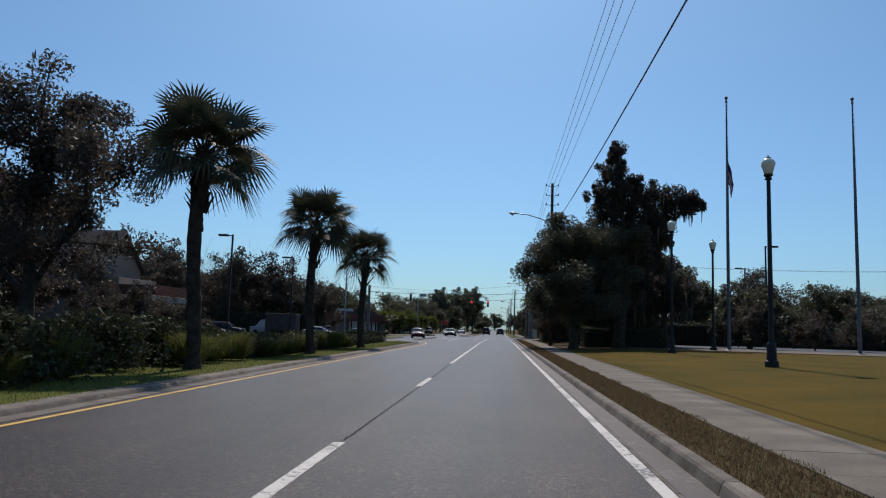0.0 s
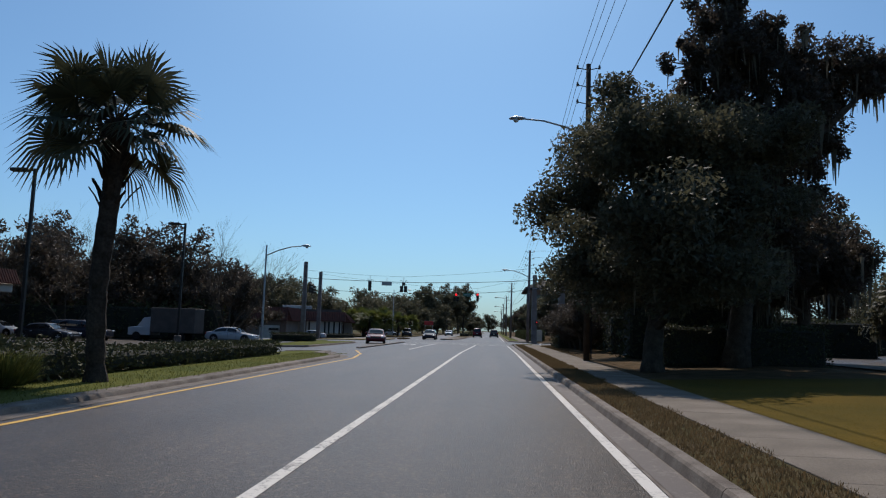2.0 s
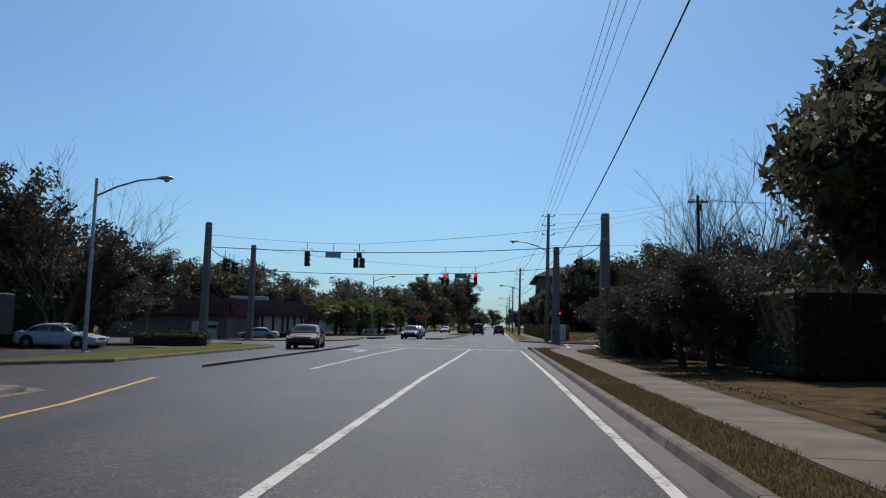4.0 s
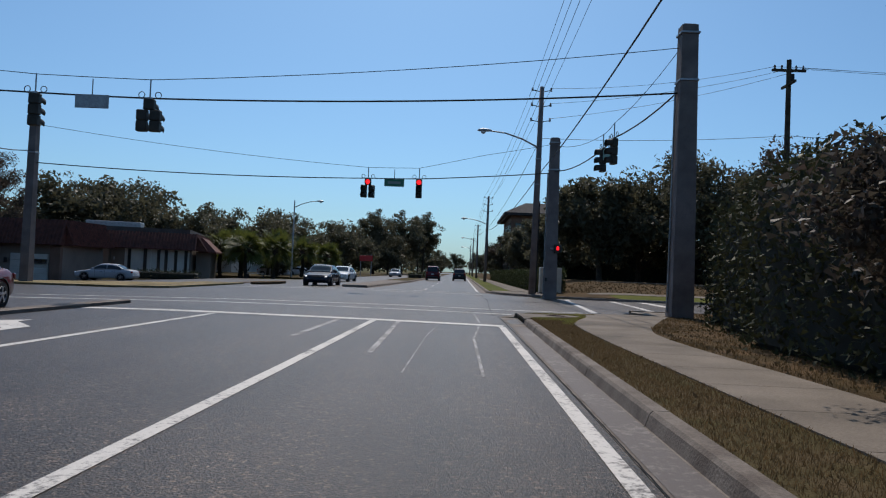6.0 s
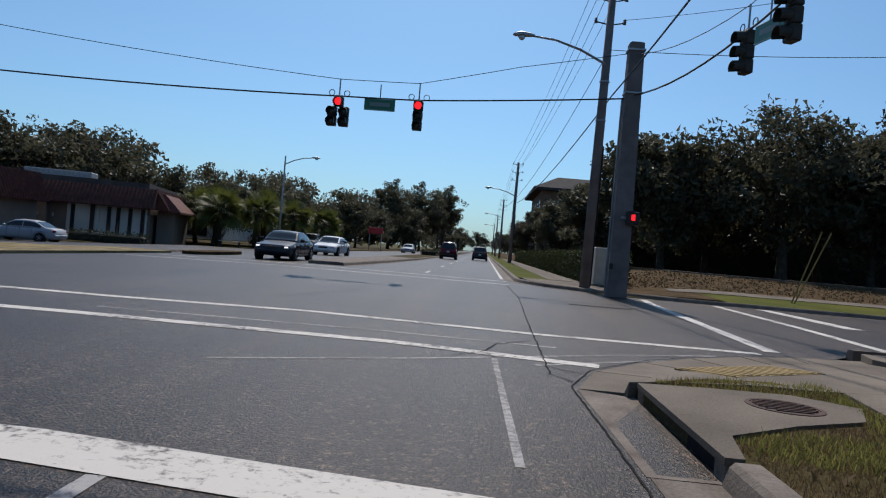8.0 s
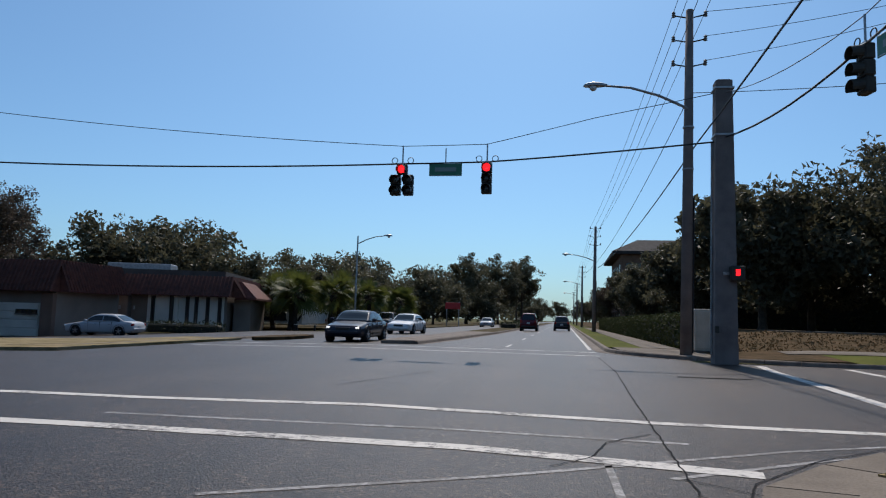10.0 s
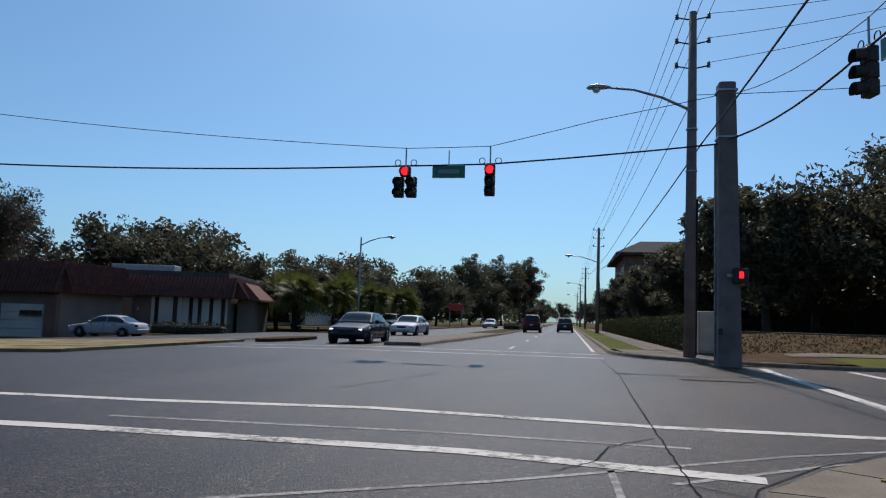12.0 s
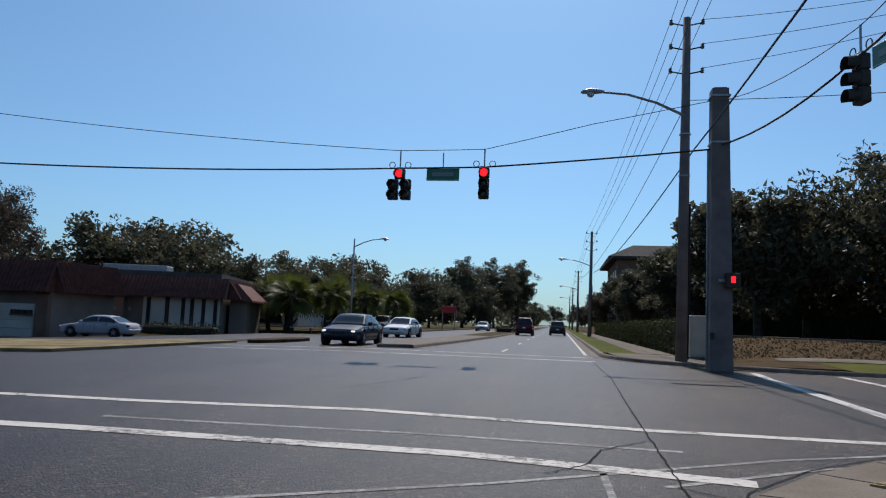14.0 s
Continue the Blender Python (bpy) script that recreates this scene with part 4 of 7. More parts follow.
for k, (dx, z) in enumerate(((-0.8, 13.6), (0.4, 13.6), (0.8, 13.5))):
    wire("power_line", (20.45 + dx, 105.8, z), (7.32, 107.4, 12.33 - 0.9 * k), 0.35, 0.011, "thin overhead power line")
    wire("power_line", (20.45 + dx, 105.8, z), (75, 103 + dx, 13.2), 0.6, 0.011, "thin overhead power line")
wire("telephone_cable", (20.45, 105.8, 9.7), (6.85, 107.4, 9.35), 0.2, 0.014, "thin black overhead service cable")
wire("telephone_cable", (20.45, 105.8, 9.7), (75, 103, 8.6), 0.5, 0.014, "thin black overhead service cable")
wire("service_drop", (6.6, 107.4, 8.9), (4.3, 158, 6.0), 1.0, 0.014, "thin sagging service cable")
for x0, x1 in ((14.4, 15.25), (14.5, 15.6)):
    single("guy_wire", Geo().tube([(x0, 107.4, 0.1), (x1, 107.2, 3.0)], 0.03, 6), GUY_GUARD, "yellow guarded guy wire by the side street", "guy wire", "guy wires")


# ---- lamps and flag poles of the civic lawn ----
def acorn_lamp(loc, h=8.0):
    ob = thing("post_lamp", loc, 0, "black post lamp with a cream acorn globe", "street lamp", "post lamps")
    part("base", Geo().lathe([(0.26, -0.15), (0.26, 0.25), (0.2, 0.3), (0.17, 0.9), (0.12, 1.0)], 12), BLACK_METAL, ob, smooth=False)
    part("shaft", Geo().tube([(0, 0, 0.9), (0, 0, h - 0.85)], [0.1, 0.075], 12), BLACK_METAL, ob)
    part("collar", Geo().lathe([(0.08, h - 0.9), (0.15, h - 0.86), (0.1, h - 0.78), (0.19, h - 0.7), (0.17, h - 0.66)], 14), BLACK_METAL, ob)
    part("globe", Geo().lathe([(0.15, h - 0.67), (0.2, h - 0.5), (0.27, h - 0.28), (0.275, h - 0.2), (0.2, h - 0.08), (0.12, h - 0.02)], 12), GLOBE, ob, "cream glass globe", smooth=True)
    part("finial", Geo().lathe([(0.14, h - 0.04), (0.09, h + 0.03), (0.03, h + 0.06), (0.03, h + 0.1), (0.001, h + 0.14)], 10), BLACK_METAL, ob)
    return ob


for x, y in ((12.55, 9.1), (12.66, 25.8), (18.0, 35.6), (16.5, 51.0)):
    acorn_lamp((x, y, G(x, y)), 8.3)


def flag_pole(loc, h, flag_z=None):
    ob = thing("flag_pole", loc, 0, "tall tapering metal flag pole" + (" with a striped flag at half mast" if flag_z else ""), "flag pole", "flag poles")
    part("shaft", Geo().tube([(0, 0, -0.2), (0, 0, h * 0.5), (0, 0, h)], [0.15, 0.12, 0.05], 10), DULL_STEEL, ob)
    part("base_collar", Geo().lathe([(0.35, -0.1), (0.33, 0.08), (0.17, 0.14)], 14), DULL_STEEL, ob)
    part("ball", Geo().lathe([(0.02, h), (0.12, h + 0.08), (0.14, h + 0.16), (0.1, h + 0.25), (0.001, h + 0.3)], 12), BRONZE, ob, smooth=True)
    part("truck", Geo().lathe([(0.06, h - 0.25), (0.1, h - 0.2), (0.1, h - 0.05), (0.05, h)], 10), STEEL, ob)
    part("halyard", Geo().tube([(0.1, -0.05, 1.2), (0.09, -0.05, h - 0.2)], 0.008, 4), CABLE, ob)
    if flag_z:
        fl_ob = part("flag", Geo().add([(0.08, 0, flag_z), (0.08, 0, flag_z - 0.01), (0.1, 0, flag_z)], [(0, 1, 2)]), FLAG_RED, ob)
        n, rows = 9, 7
        for s in range(rows):
            g = Geo()
            vs = []
            for k in range(n + 1):
                u = k / n
                for w in (s / rows, (s + 1) / rows):
                    vs.append((0.1 + 0.42 * u * (1 - 0.5 * w), 0.1 * math.sin(u * 9 + w), flag_z - 2.0 * u ** 1.2 - w * 1.9 * (0.6 + 0.4 * (1 - u))))
            g.add(vs, [(2 * k, 2 * k + 1, 2 * k + 3, 2 * k + 2) for k in range(n)])
            part("stripe", g, (FLAG_RED, SIGN_WHITE)[s % 2] if s > 2 else (FLAG_BLUE, FLAG_BLUE, FLAG_RED)[s], fl_ob)
    return ob


flag_pole((20.0, 38.4, G(20, 38)), 20.3, 15.3)
flag_pole((29.9, 38.5, G(32, 38)), 20.3)


def lot_lamp(loc, h, yaw=180, heads=1):
    ob = thing("car_park_lamp", loc, yaw, "dark bronze car park lamp with a flat box head", "street lamp", "car park lamps")
    part("pole", Geo().tube([(0, 0, -0.2), (0, 0, h)], [0.1, 0.08], 4, square=True), BRONZE, ob)
    part("footing", Geo().lathe([(0.3, -0.1), (0.3, 0.6), (0.26, 0.64)], 12), KERB, ob)
    for k in range(heads):
        s = 1 if k == 0 else -1
        a = part("arm", Geo().box((s * 0.25, 0, h - 0.1), (0.5, 0.08, 0.1), 0.01), BRONZE, ob)
        part("lamp_head", Geo().box((s * 0.95, 0, h - 0.08), (1.0, 0.5, 0.2), 0.04), BRONZE, a)
    return ob


for x, y, h, yw, n in ((-25.3, 50.6, 10.6, 180, 1), (-24.6, 70.0, 10.25, 180, 1), (33.5, 68, 12.2, 0, 1), (40, 95, 12.2, 180, 1), (57, 70, 12.0, 0, 1)):
    lot_lamp((x, y, G(x, y)), h, yw, n)


# ---- trees and plants ----
def branch_path(r, p, d, length, n, wob, lift=0.0):
    pts = [Vector(p)]
    d = Vector(d).normalized()
    for _ in range(n):
        d = (d + Vector((r.gauss(0, wob), r.gauss(0, wob), r.gauss(0, wob) + lift))).normalized()
        pts.append(pts[-1] + d * (length / n))
    return pts


def tree(name, loc, h, spread, seed, label, leaf=OAK_LEAF, leaf_size=0.17, leaves=7000, clear=0.25, moss=0, trunk_r=0.3, flat=0.8, fill=46, category="tree", group="", lean=0.0, lobes=()):
    """A broadleaf tree: trunk, limbs, and a crown of leaf clumps round the limbs' ends, with gaps."""
    r = random.Random(seed)
    nr = np.random.default_rng(seed)
    ob = thing(name, loc, 0, label, category, group)
    top = h * (clear + 0.18)
    tg = Geo()
    tp_ = branch_path(r, (0, 0, -0.2), (lean, 0, 1), top + 0.2, 6, 0.05)
    tg.tube(tp_, [trunk_r * (1.35 if i == 0 else 1.0 - 0.4 * i / 6) for i in range(7)], 9)
    part("trunk", tg, BARK, ob, smooth=True)
    bg = Geo()
    tips = []
    limbs = 0 if lobes else 8
    for lx_, ly_, lz_, lr_ in lobes:
        a = Vector((lx_, ly_, lz_))
        foot = tp_[3 + min(3, int(3 * max(0.0, lz_ - top * 0.5) / top))]
        mid = foot.lerp(a, 0.5) + Vector((r.gauss(0, 0.25), r.gauss(0, 0.25), r.gauss(0.2, 0.3)))
        bg.tube([foot, foot.lerp(mid, 0.5), mid, mid.lerp(a, 0.55), a], [trunk_r * q for q in (0.5, 0.42, 0.32, 0.2, 0.08)], 6)
        for j in range(24):
            q = Vector((r.gauss(0, 1), r.gauss(0, 1), r.gauss(0, 0.9))).normalized() * lr_ * r.uniform(0.2, 0.98)
            bg.tube([a - q * 0.2, a + q * 0.5, a + q], [trunk_r * 0.1, trunk_r * 0.06, 0.01], 4)
            tips.append((a + q, lr_ * 1.75 / spread * r.uniform(0.55, 1.25)))
    for k in range(limbs):
        a = 6.283 * k / limbs + r.uniform(-0.4, 0.4)
        el = r.uniform(0.15, 1.3)
        start = tp_[r.randint(3, 6)]
        dvec = (math.cos(a) * math.cos(el), math.sin(a) * math.cos(el), math.sin(el))
        ln = math.hypot(spread * math.cos(el), (h - top) * math.sin(el)) * r.uniform(0.72, 1.0)
        pts = branch_path(r, start, dvec, ln, 6, 0.13, 0.05)
        bg.tube(pts, [trunk_r * 0.45 * (1 - 0.85 * i / 6) for i in range(7)], 6)
        tips += [(pts[i], 0.6 + 0.4 * i / 6) for i in (3, 4, 5, 6)]
        for j in range(4):
            s0 = pts[r.randint(2, 5)]
            dv = Vector(dvec) + Vector((r.gauss(0, 0.7), r.gauss(0, 0.7), r.gauss(0.1, 0.5)))
            p2 = branch_path(r, s0, dv, ln * r.uniform(0.3, 0.55), 4, 0.2)
            bg.tube(p2, [trunk_r * 0.18 * (1 - 0.8 * i / 4) for i in range(5)], 4)
            tips += [(p2[i], 0.8) for i in (2, 3, 4)]
    part("bough", bg, BARK, ob)
    z0 = h * clear
    for _ in range(0 if lobes else fill):
        q = Vector((r.gauss(0, 1), r.gauss(0, 1), r.gauss(0, 1))).normalized() * r.random() ** 0.4
        wz = 1.0 if q.z < 0 else (1 - 0.25 * q.z)
        tips.append((Vector((q.x * spread * 0.8 * wz + lean * h * 0.5, q.y * spread * 0.8 * wz, (z0 + h) / 2 + q.z * (h - z0) * 0.44)), 0.95))
    pts = []
    per = max(20, leaves // len(tips))
    for p, w in tips:
        rad = spread * r.uniform(0.13, 0.27) * w
        q = nr.normal(size=(per, 3))
        q /= np.linalg.norm(q, axis=1)[:, None]
        q *= (nr.random(per) ** 0.45)[:, None] * rad
        q[:, 2] *= flat
        pts.append(q + np.array(p))
    allp = np.concatenate(pts)
    allp = allp[allp[:, 2] < h]
    part("crown", quads_mesh("crown", allp, leaf_size, leaf, seed), None, ob)
    if moss:
        low = allp[nr.integers(0, len(allp), moss)]
        v = []
        for p in low:
            ln = nr.uniform(0.5, 2.0)
            w = nr.uniform(0.03, 0.12)
            a = nr.random() * 6.28
            s = np.array((math.cos(a) * w, math.sin(a) * w, 0))
            d = np.array((nr.normal() * 0.06, nr.normal() * 0.06, -ln))
            v += [p - s, p + s, p + s * 0.2 + d, p - s * 0.2 + d]
        part("hanging_moss", raw_quads("hanging_moss", np.array(v), MOSS), None, ob, "grey moss hanging in strands", kind="stuff")
    return ob


def again(ob, x, y, z, s=1.0, rz=0.0, sz=None, label=""):
    o = copy_thing(ob, pose(x, y, z, 0, 0, rz) @ Matrix.Diagonal((s, s, sz or s, 1)))
    return tagged(o, label)


BOOT = Geo().loft([[(-0.06, 0.0, -0.03), (0.06, 0.0, -0.03), (0.06, 0.03, 0.03), (-0.06, 0.03, 0.03)], [(-0.035, 0.1, 0.16), (0.035, 0.1, 0.16), (0.035, 0.12, 0.19), (-0.035, 0.12, 0.19)], [(-0.03, 0.22, 0.3), (0.03, 0.22, 0.3), (0.02, 0.23, 0.33), (-0.02, 0.23, 0.33)]]).mesh("leaf_boot", PALM_BARK)


def palm(loc, h, seed, frond=2.25, label="cabbage palm with a rough trunk and a round fan crown", boots=34):
    """Trunk with old leaf bases, and folded fan-shaped fronds that arch outward and droop at the sides."""
    r = random.Random(seed)
    ob = thing("palm_tree", loc, 0, label, "palm tree", "palms of the median")
    tg = Geo()
    n = 22
    pts = [(0.08 * math.sin(i * 0.27 + seed), 0.06 * math.cos(i * 0.22), -0.2 + (h + 0.2) * i / n) for i in range(n + 1)]
    tg.tube(pts, [0.31, 0.26] + [0.2 + 0.022 * (i % 2) + r.uniform(-0.01, 0.01) for i in range(n - 6)] + [0.25, 0.29, 0.32, 0.33, 0.26], 10)
    part("trunk", tg, PALM_BARK, ob)
    for i in range(boots):
        z = h - 2.3 * r.random() ** 1.5 - 0.1
        a = i * 2.4
        o = part("leaf_boot", BOOT, None, ob)
        k = r.uniform(0.9, 1.6)
        o.matrix_basis = pose(pts[-2][0] + math.cos(a) * 0.23, pts[-2][1] + math.sin(a) * 0.23, z, r.uniform(-15, 10), r.uniform(-14, 14), math.degrees(a) - 90) @ Matrix.Diagonal((k, k, k * 1.1, 1))
    top = Vector((pts[-1][0], pts[-1][1], h))
    sg, v = Geo(), []
    N = 30
    for i in range(N):
        a = i * 2.39996 + r.uniform(-0.25, 0.25)
        u = (i + 0.5) / N
        el = math.asin(0.96 - 1.62 * u) + r.uniform(-0.12, 0.12)
        d = Vector((math.cos(a) * math.cos(el), math.sin(a) * math.cos(el), math.sin(el)))
        st = frond * r.uniform(0.42, 0.62) * (0.85 if el > 1.0 else 1.0)
        mid = top + d * st * 0.6 + Vector((0, 0, 0.08))
        end = top + d * st + Vector((0, 0, 0.05 - 0.12 * u))
        sg.tube([top, mid, end], [0.028, 0.02, 0.014], 4)
        side_v = d.cross(Vector((0, 0, 1)))
        side_v = side_v.normalized() if side_v.length > 0.01 else Vector((1, 0, 0))
        upv = side_v.cross(d).normalized()
        roll_a = r.uniform(-0.9, 0.9)
        side_r = side_v * math.cos(roll_a) + upv * math.sin(roll_a)
        upr = upv * math.cos(roll_a) - side_v * math.sin(roll_a)
        M = 30
        for k in range(M):
            b = radians(-142 + 284 * k / (M - 1))
            ln = frond * (0.53 - 0.15 * abs(b) / 2.48) * r.uniform(0.86, 1.08)
            ld = (d * math.cos(b) + side_r * math.sin(b) + upr * 0.3 * abs(math.sin(b))).normalized()
            p0 = end + ld * 0.03
            p1 = p0 + ld * ln * 0.6 + Vector((0, 0, -0.05 * ln))
            p2 = p0 + ld * ln + Vector((0, 0, -ln * (0.16 + 0.38 * u)))
            w = ld.cross(upr).normalized() * 0.04
            v += [p0 - w * 0.6, p1 - w, p1 + w, p0 + w * 0.6]
            v += [p1 - w, p2 - w * 0.08, p2 + w * 0.08, p1 + w]
    part("frond_stem", sg, PALM_BARK, ob, kind="stuff")
    part("crown", raw_quads("crown", np.array([tuple(p) for p in v]), PALM_LEAF), None, ob, "stiff fan-shaped fronds")
    return ob


def hedge(name, x0, x1, y0, y1, z, h, seed, label, leaf=HEDGE_LEAF, density=55, size=0.07, wob=0.08, group="hedges", category="hedge"):
    """Clipped hedge: a plain box, coloured near-black for the shade inside, under a skin of leaves with an uneven
    outline.
    """
    nr = np.random.default_rng(seed)
    ob = thing(name, ((x0 + x1) / 2, (y0 + y1) / 2, z), 0, label, category, group)
    sx, sy = x1 - x0, y1 - y0
    part("core", Geo().box((0, 0, h / 2 - 0.05), (max(0.2, sx - 0.3), max(0.2, sy - 0.3), h - 0.1), 0.12), HEDGE_SHADE_CORE, ob)
    pts = []
    for axis, s, area in (("t", 1, sx * sy), ("x", -1, sy * h), ("x", 1, sy * h), ("y", -1, sx * h), ("y", 1, sx * h)):
        n = int(area * density)
        u, w, q = nr.random(n) - 0.5, nr.random(n), nr.normal(size=n) * wob
        if axis == "t":
            p = np.column_stack([u * sx, (w - 0.5) * sy, h + q - 0.04])
        elif axis == "x":
            p = np.column_stack([s * (sx / 2 + q - 0.05), u * sy, w * h])
        else:
            p = np.column_stack([u * sx, s * (sy / 2 + q - 0.05), w * h])
        bulge = 0.12 * np.sin(p[:, 0] * 2.1 + seed) + 0.12 * np.sin(p[:, 1] * 1.3 + seed * 2)
        p[:, 2] += bulge * (p[:, 2] / h) * min(1, h * 0.5)
        pts.append(p)
    part("foliage", quads_mesh("foliage", np.concatenate(pts), size, leaf, seed), None, ob)
    return ob


def shrub(name, loc, rad, h, seed, label, leaf=HEDGE_LEAF, n=2600, size=0.08, group="", category="shrub"):
    r = random.Random(seed)
    nr = np.random.default_rng(seed)
    ob = thing(name, loc, 0, label, category, group)
    sg = Geo()
    pts = []
    for k in range(14):
        a, el = r.random() * 6.28, r.uniform(0.3, 1.5)
        e = Vector((math.cos(a) * math.cos(el) * rad * 0.75, math.sin(a) * math.cos(el) * rad * 0.75, h * 0.25 + math.sin(el) * h * 0.55))
        sg.tube([(0, 0, -0.1), e * 0.5 + Vector((0, 0, 0.1)), e], [0.05, 0.03, 0.012], 4)
        q = nr.normal(size=(n // 14, 3))
        q /= np.linalg.norm(q, axis=1)[:, None]
        q *= (nr.random(n // 14) ** 0.4)[:, None] * np.array((rad * 0.45, rad * 0.45, h * 0.33))
        pts.append(q + np.array(e))
    part("stem", sg, BARK, ob)
    p = np.concatenate(pts)
    low = nr.normal(size=(n // 2, 3)) * np.array((rad * 0.5, rad * 0.5, 0.0))
    low[:, 2] = nr.random(n // 2) * h * 0.5
    p = np.concatenate([p, low])
    p[:, 2] = np.abs(p[:, 2])
    part("foliage", quads_mesh("foliage", p, size, leaf, seed), None, ob)
    return ob


def grass_clump(loc, rad, h, seed, n=700):
    nr = np.random.default_rng(seed)
    ob = thing("ornamental_grass", loc, 0, "tall clump of green ornamental grass", "ornamental grass", "grass clumps")
    a, q = nr.random(n) * 6.28, nr.random(n) ** 0.6
    base = np.column_stack([np.cos(a) * q * rad * 0.4, np.sin(a) * q * rad * 0.4, 0 * a])
    out = np.column_stack([np.cos(a), np.sin(a), 0 * a])
    hh = h * (0.3 + 0.75 * nr.random(n))
    a = a + nr.normal(size=n) * 0.9
    mid = base + out * (0.3 * rad * q)[:, None] + np.array((0, 0, 1)) * (hh * 0.75)[:, None]
    tip = base + out * (rad * (0.25 + 0.6 * q * nr.random(n)))[:, None] + np.array((0, 0, 1)) * (hh * (1.0 - 0.3 * q * nr.random(n)))[:, None]
    w = np.column_stack([-np.sin(a), np.cos(a), 0 * a]) * 0.009
    v = np.concatenate([np.stack([base - w, base + w, mid + w, mid - w], 1), np.stack([mid - w, mid + w, tip + w * 0.1, tip - w * 0.1], 1)]).reshape(-1, 3)
    part("blades", raw_quads("blades", v, GRASS_LEAF), None, ob)
    return ob


def bare_tree(name, loc, h, seed, label, up=0.25, stems=5, depth=4, flare=0.3):
    r = random.Random(seed)
    ob = thing(name, loc, 0, label, "bare tree", "bare trees")
    tg, bg = Geo(), Geo()

    def grow(p, d, ln, rad, lv, geo):
        pts = branch_path(r, p, d, ln, 4, 0.1, up * 0.12)
        geo.tube(pts, [rad * (1 - 0.45 * i / 4) for i in range(5)], 6 if lv < 2 else 3, cap=lv < 2)
        if lv >= depth:
            return
        for _ in range(3 if lv else 4):
            dd = Vector(pts[-1] - pts[-2]).normalized() + Vector((r.gauss(0, 0.42), r.gauss(0, 0.42), r.uniform(0, 0.45)))
            grow(pts[r.randint(2, 4)], dd, ln * r.uniform(0.55, 0.8), max(0.006, rad * 0.5), lv + 1, bg)

    for k in range(stems):
        a = 6.28 * k / stems + r.random()
        grow((math.cos(a) * 0.15, math.sin(a) * 0.15, -0.1), (math.cos(a) * flare, math.sin(a) * flare, 1), h * 0.36, 0.075, 0, tg)
    part("trunk", tg, BARK, ob)
    part("twig_crown", bg, BARK, ob)
    return ob


# planted median
palm((-7.15, 0.9, 0.08), 6.5, 1, 2.2)
palm((-7.2, 14.5, 0.08), 6.4, 2, 2.15)
palm((-7.0, 26.6, 0.08), 6.05, 3, 2.15)
palm((-7.2, -19.0, 0.08), 6.3, 4)
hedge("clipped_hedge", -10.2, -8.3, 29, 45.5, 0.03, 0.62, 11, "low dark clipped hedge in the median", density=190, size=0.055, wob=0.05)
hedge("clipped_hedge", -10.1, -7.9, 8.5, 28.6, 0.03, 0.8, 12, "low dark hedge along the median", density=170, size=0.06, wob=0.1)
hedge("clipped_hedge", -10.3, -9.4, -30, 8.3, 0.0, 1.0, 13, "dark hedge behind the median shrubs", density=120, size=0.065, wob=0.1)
rr = random.Random(21)
for i in range(11):
    shrub("median_shrub", (-9.3 + rr.uniform(-0.5, 0.5), -24 + i * 3.0 + rr.uniform(-0.6, 0.6), 0.05), 1.5, 1.25 + rr.uniform(-0.2, 0.3), 30 + i, "dense dark shrub planted in the median", n=4200, size=0.075, group="median shrubs")
for i, (x, y) in enumerate(((-7.9, -12.5), (-8.1, -10.2), (-8.4, -3.6), (-8.2, -6.2), (-8.2, 4.6), (-8.0, 6.6), (-7.8, 9.8), (-8.5, 17.5), (-8.4, 20.2), (-7.6, -15.2), (-7.5, -13.6), (-7.9, 2.4), (-7.7, 12.2), (-8.0, 15.2), (-7.9, 22.6), (-7.8, 24.6))):
    grass_clump((x, y, 0.08), 1.05, 0.8 + 0.15 * (i % 3), 60 + i, 1100)

# big trees by the lawn
tree("oak_tree", (7.8, 37.2, G(8.2, 42)), 10.5, 6.5, 3, "broad dark live oak beside the footpath", leaves=150000, leaf_size=0.085, clear=0.14, trunk_r=0.4, moss=60, group="roadside trees")
MOSSY_LOBES = [(-0.1, 0, 16.0, 1.1), (-0.5, 0.3, 14.5, 1.5), (-0.2, -0.5, 12.8, 1.7), (1.3, 0.2, 12.2, 1.7), (-0.9, 0.4, 10.9, 1.9), (3.0, 0.0, 12.5, 1.5), (4.7, 0.4, 12.2, 1.5), (6.0, 0.0, 12.0, 1.2), (3.6, 0.5, 10.7, 1.3), (2.2, -0.3, 10.4, 1.7), (3.4, 0.2, 9.0, 1.4), (-1.5, 0.1, 12.4, 1.3), (1.2, 0.0, 13.4, 1.2),
               (0.8, 0, 10.0, 2.2), (-2.2, 0, 8.6, 2.0), (0.6, 0.3, 7.6, 2.5), (2.6, 0.6, 8.6, 1.9), (-1.6, -0.6, 6.0, 2.2), (1.6, 0.6, 5.2, 2.3), (-2.6, 0.5, 4.2, 1.7)]
tree("mossy_tree", (11.6, 40.0, G(11.6, 40)), 17.6, 3.7, 23, "tall dark narrow-topped tree with a side limb and hanging grey moss", leaf=RUST_LEAF, leaves=120000, leaf_size=0.085, clear=0.2, moss=420, trunk_r=0.5, flat=0.95, group="roadside trees", lobes=MOSSY_LOBES)
tree("mossy_tree", (16.6, 45.5, G(17, 45)), 8.9, 3.9, 14, "low dark spreading tree hung with grey moss", leaf=RUST_LEAF, leaves=50000, leaf_size=0.095, clear=0.36, moss=320, trunk_r=0.36, group="roadside trees", fill=50)
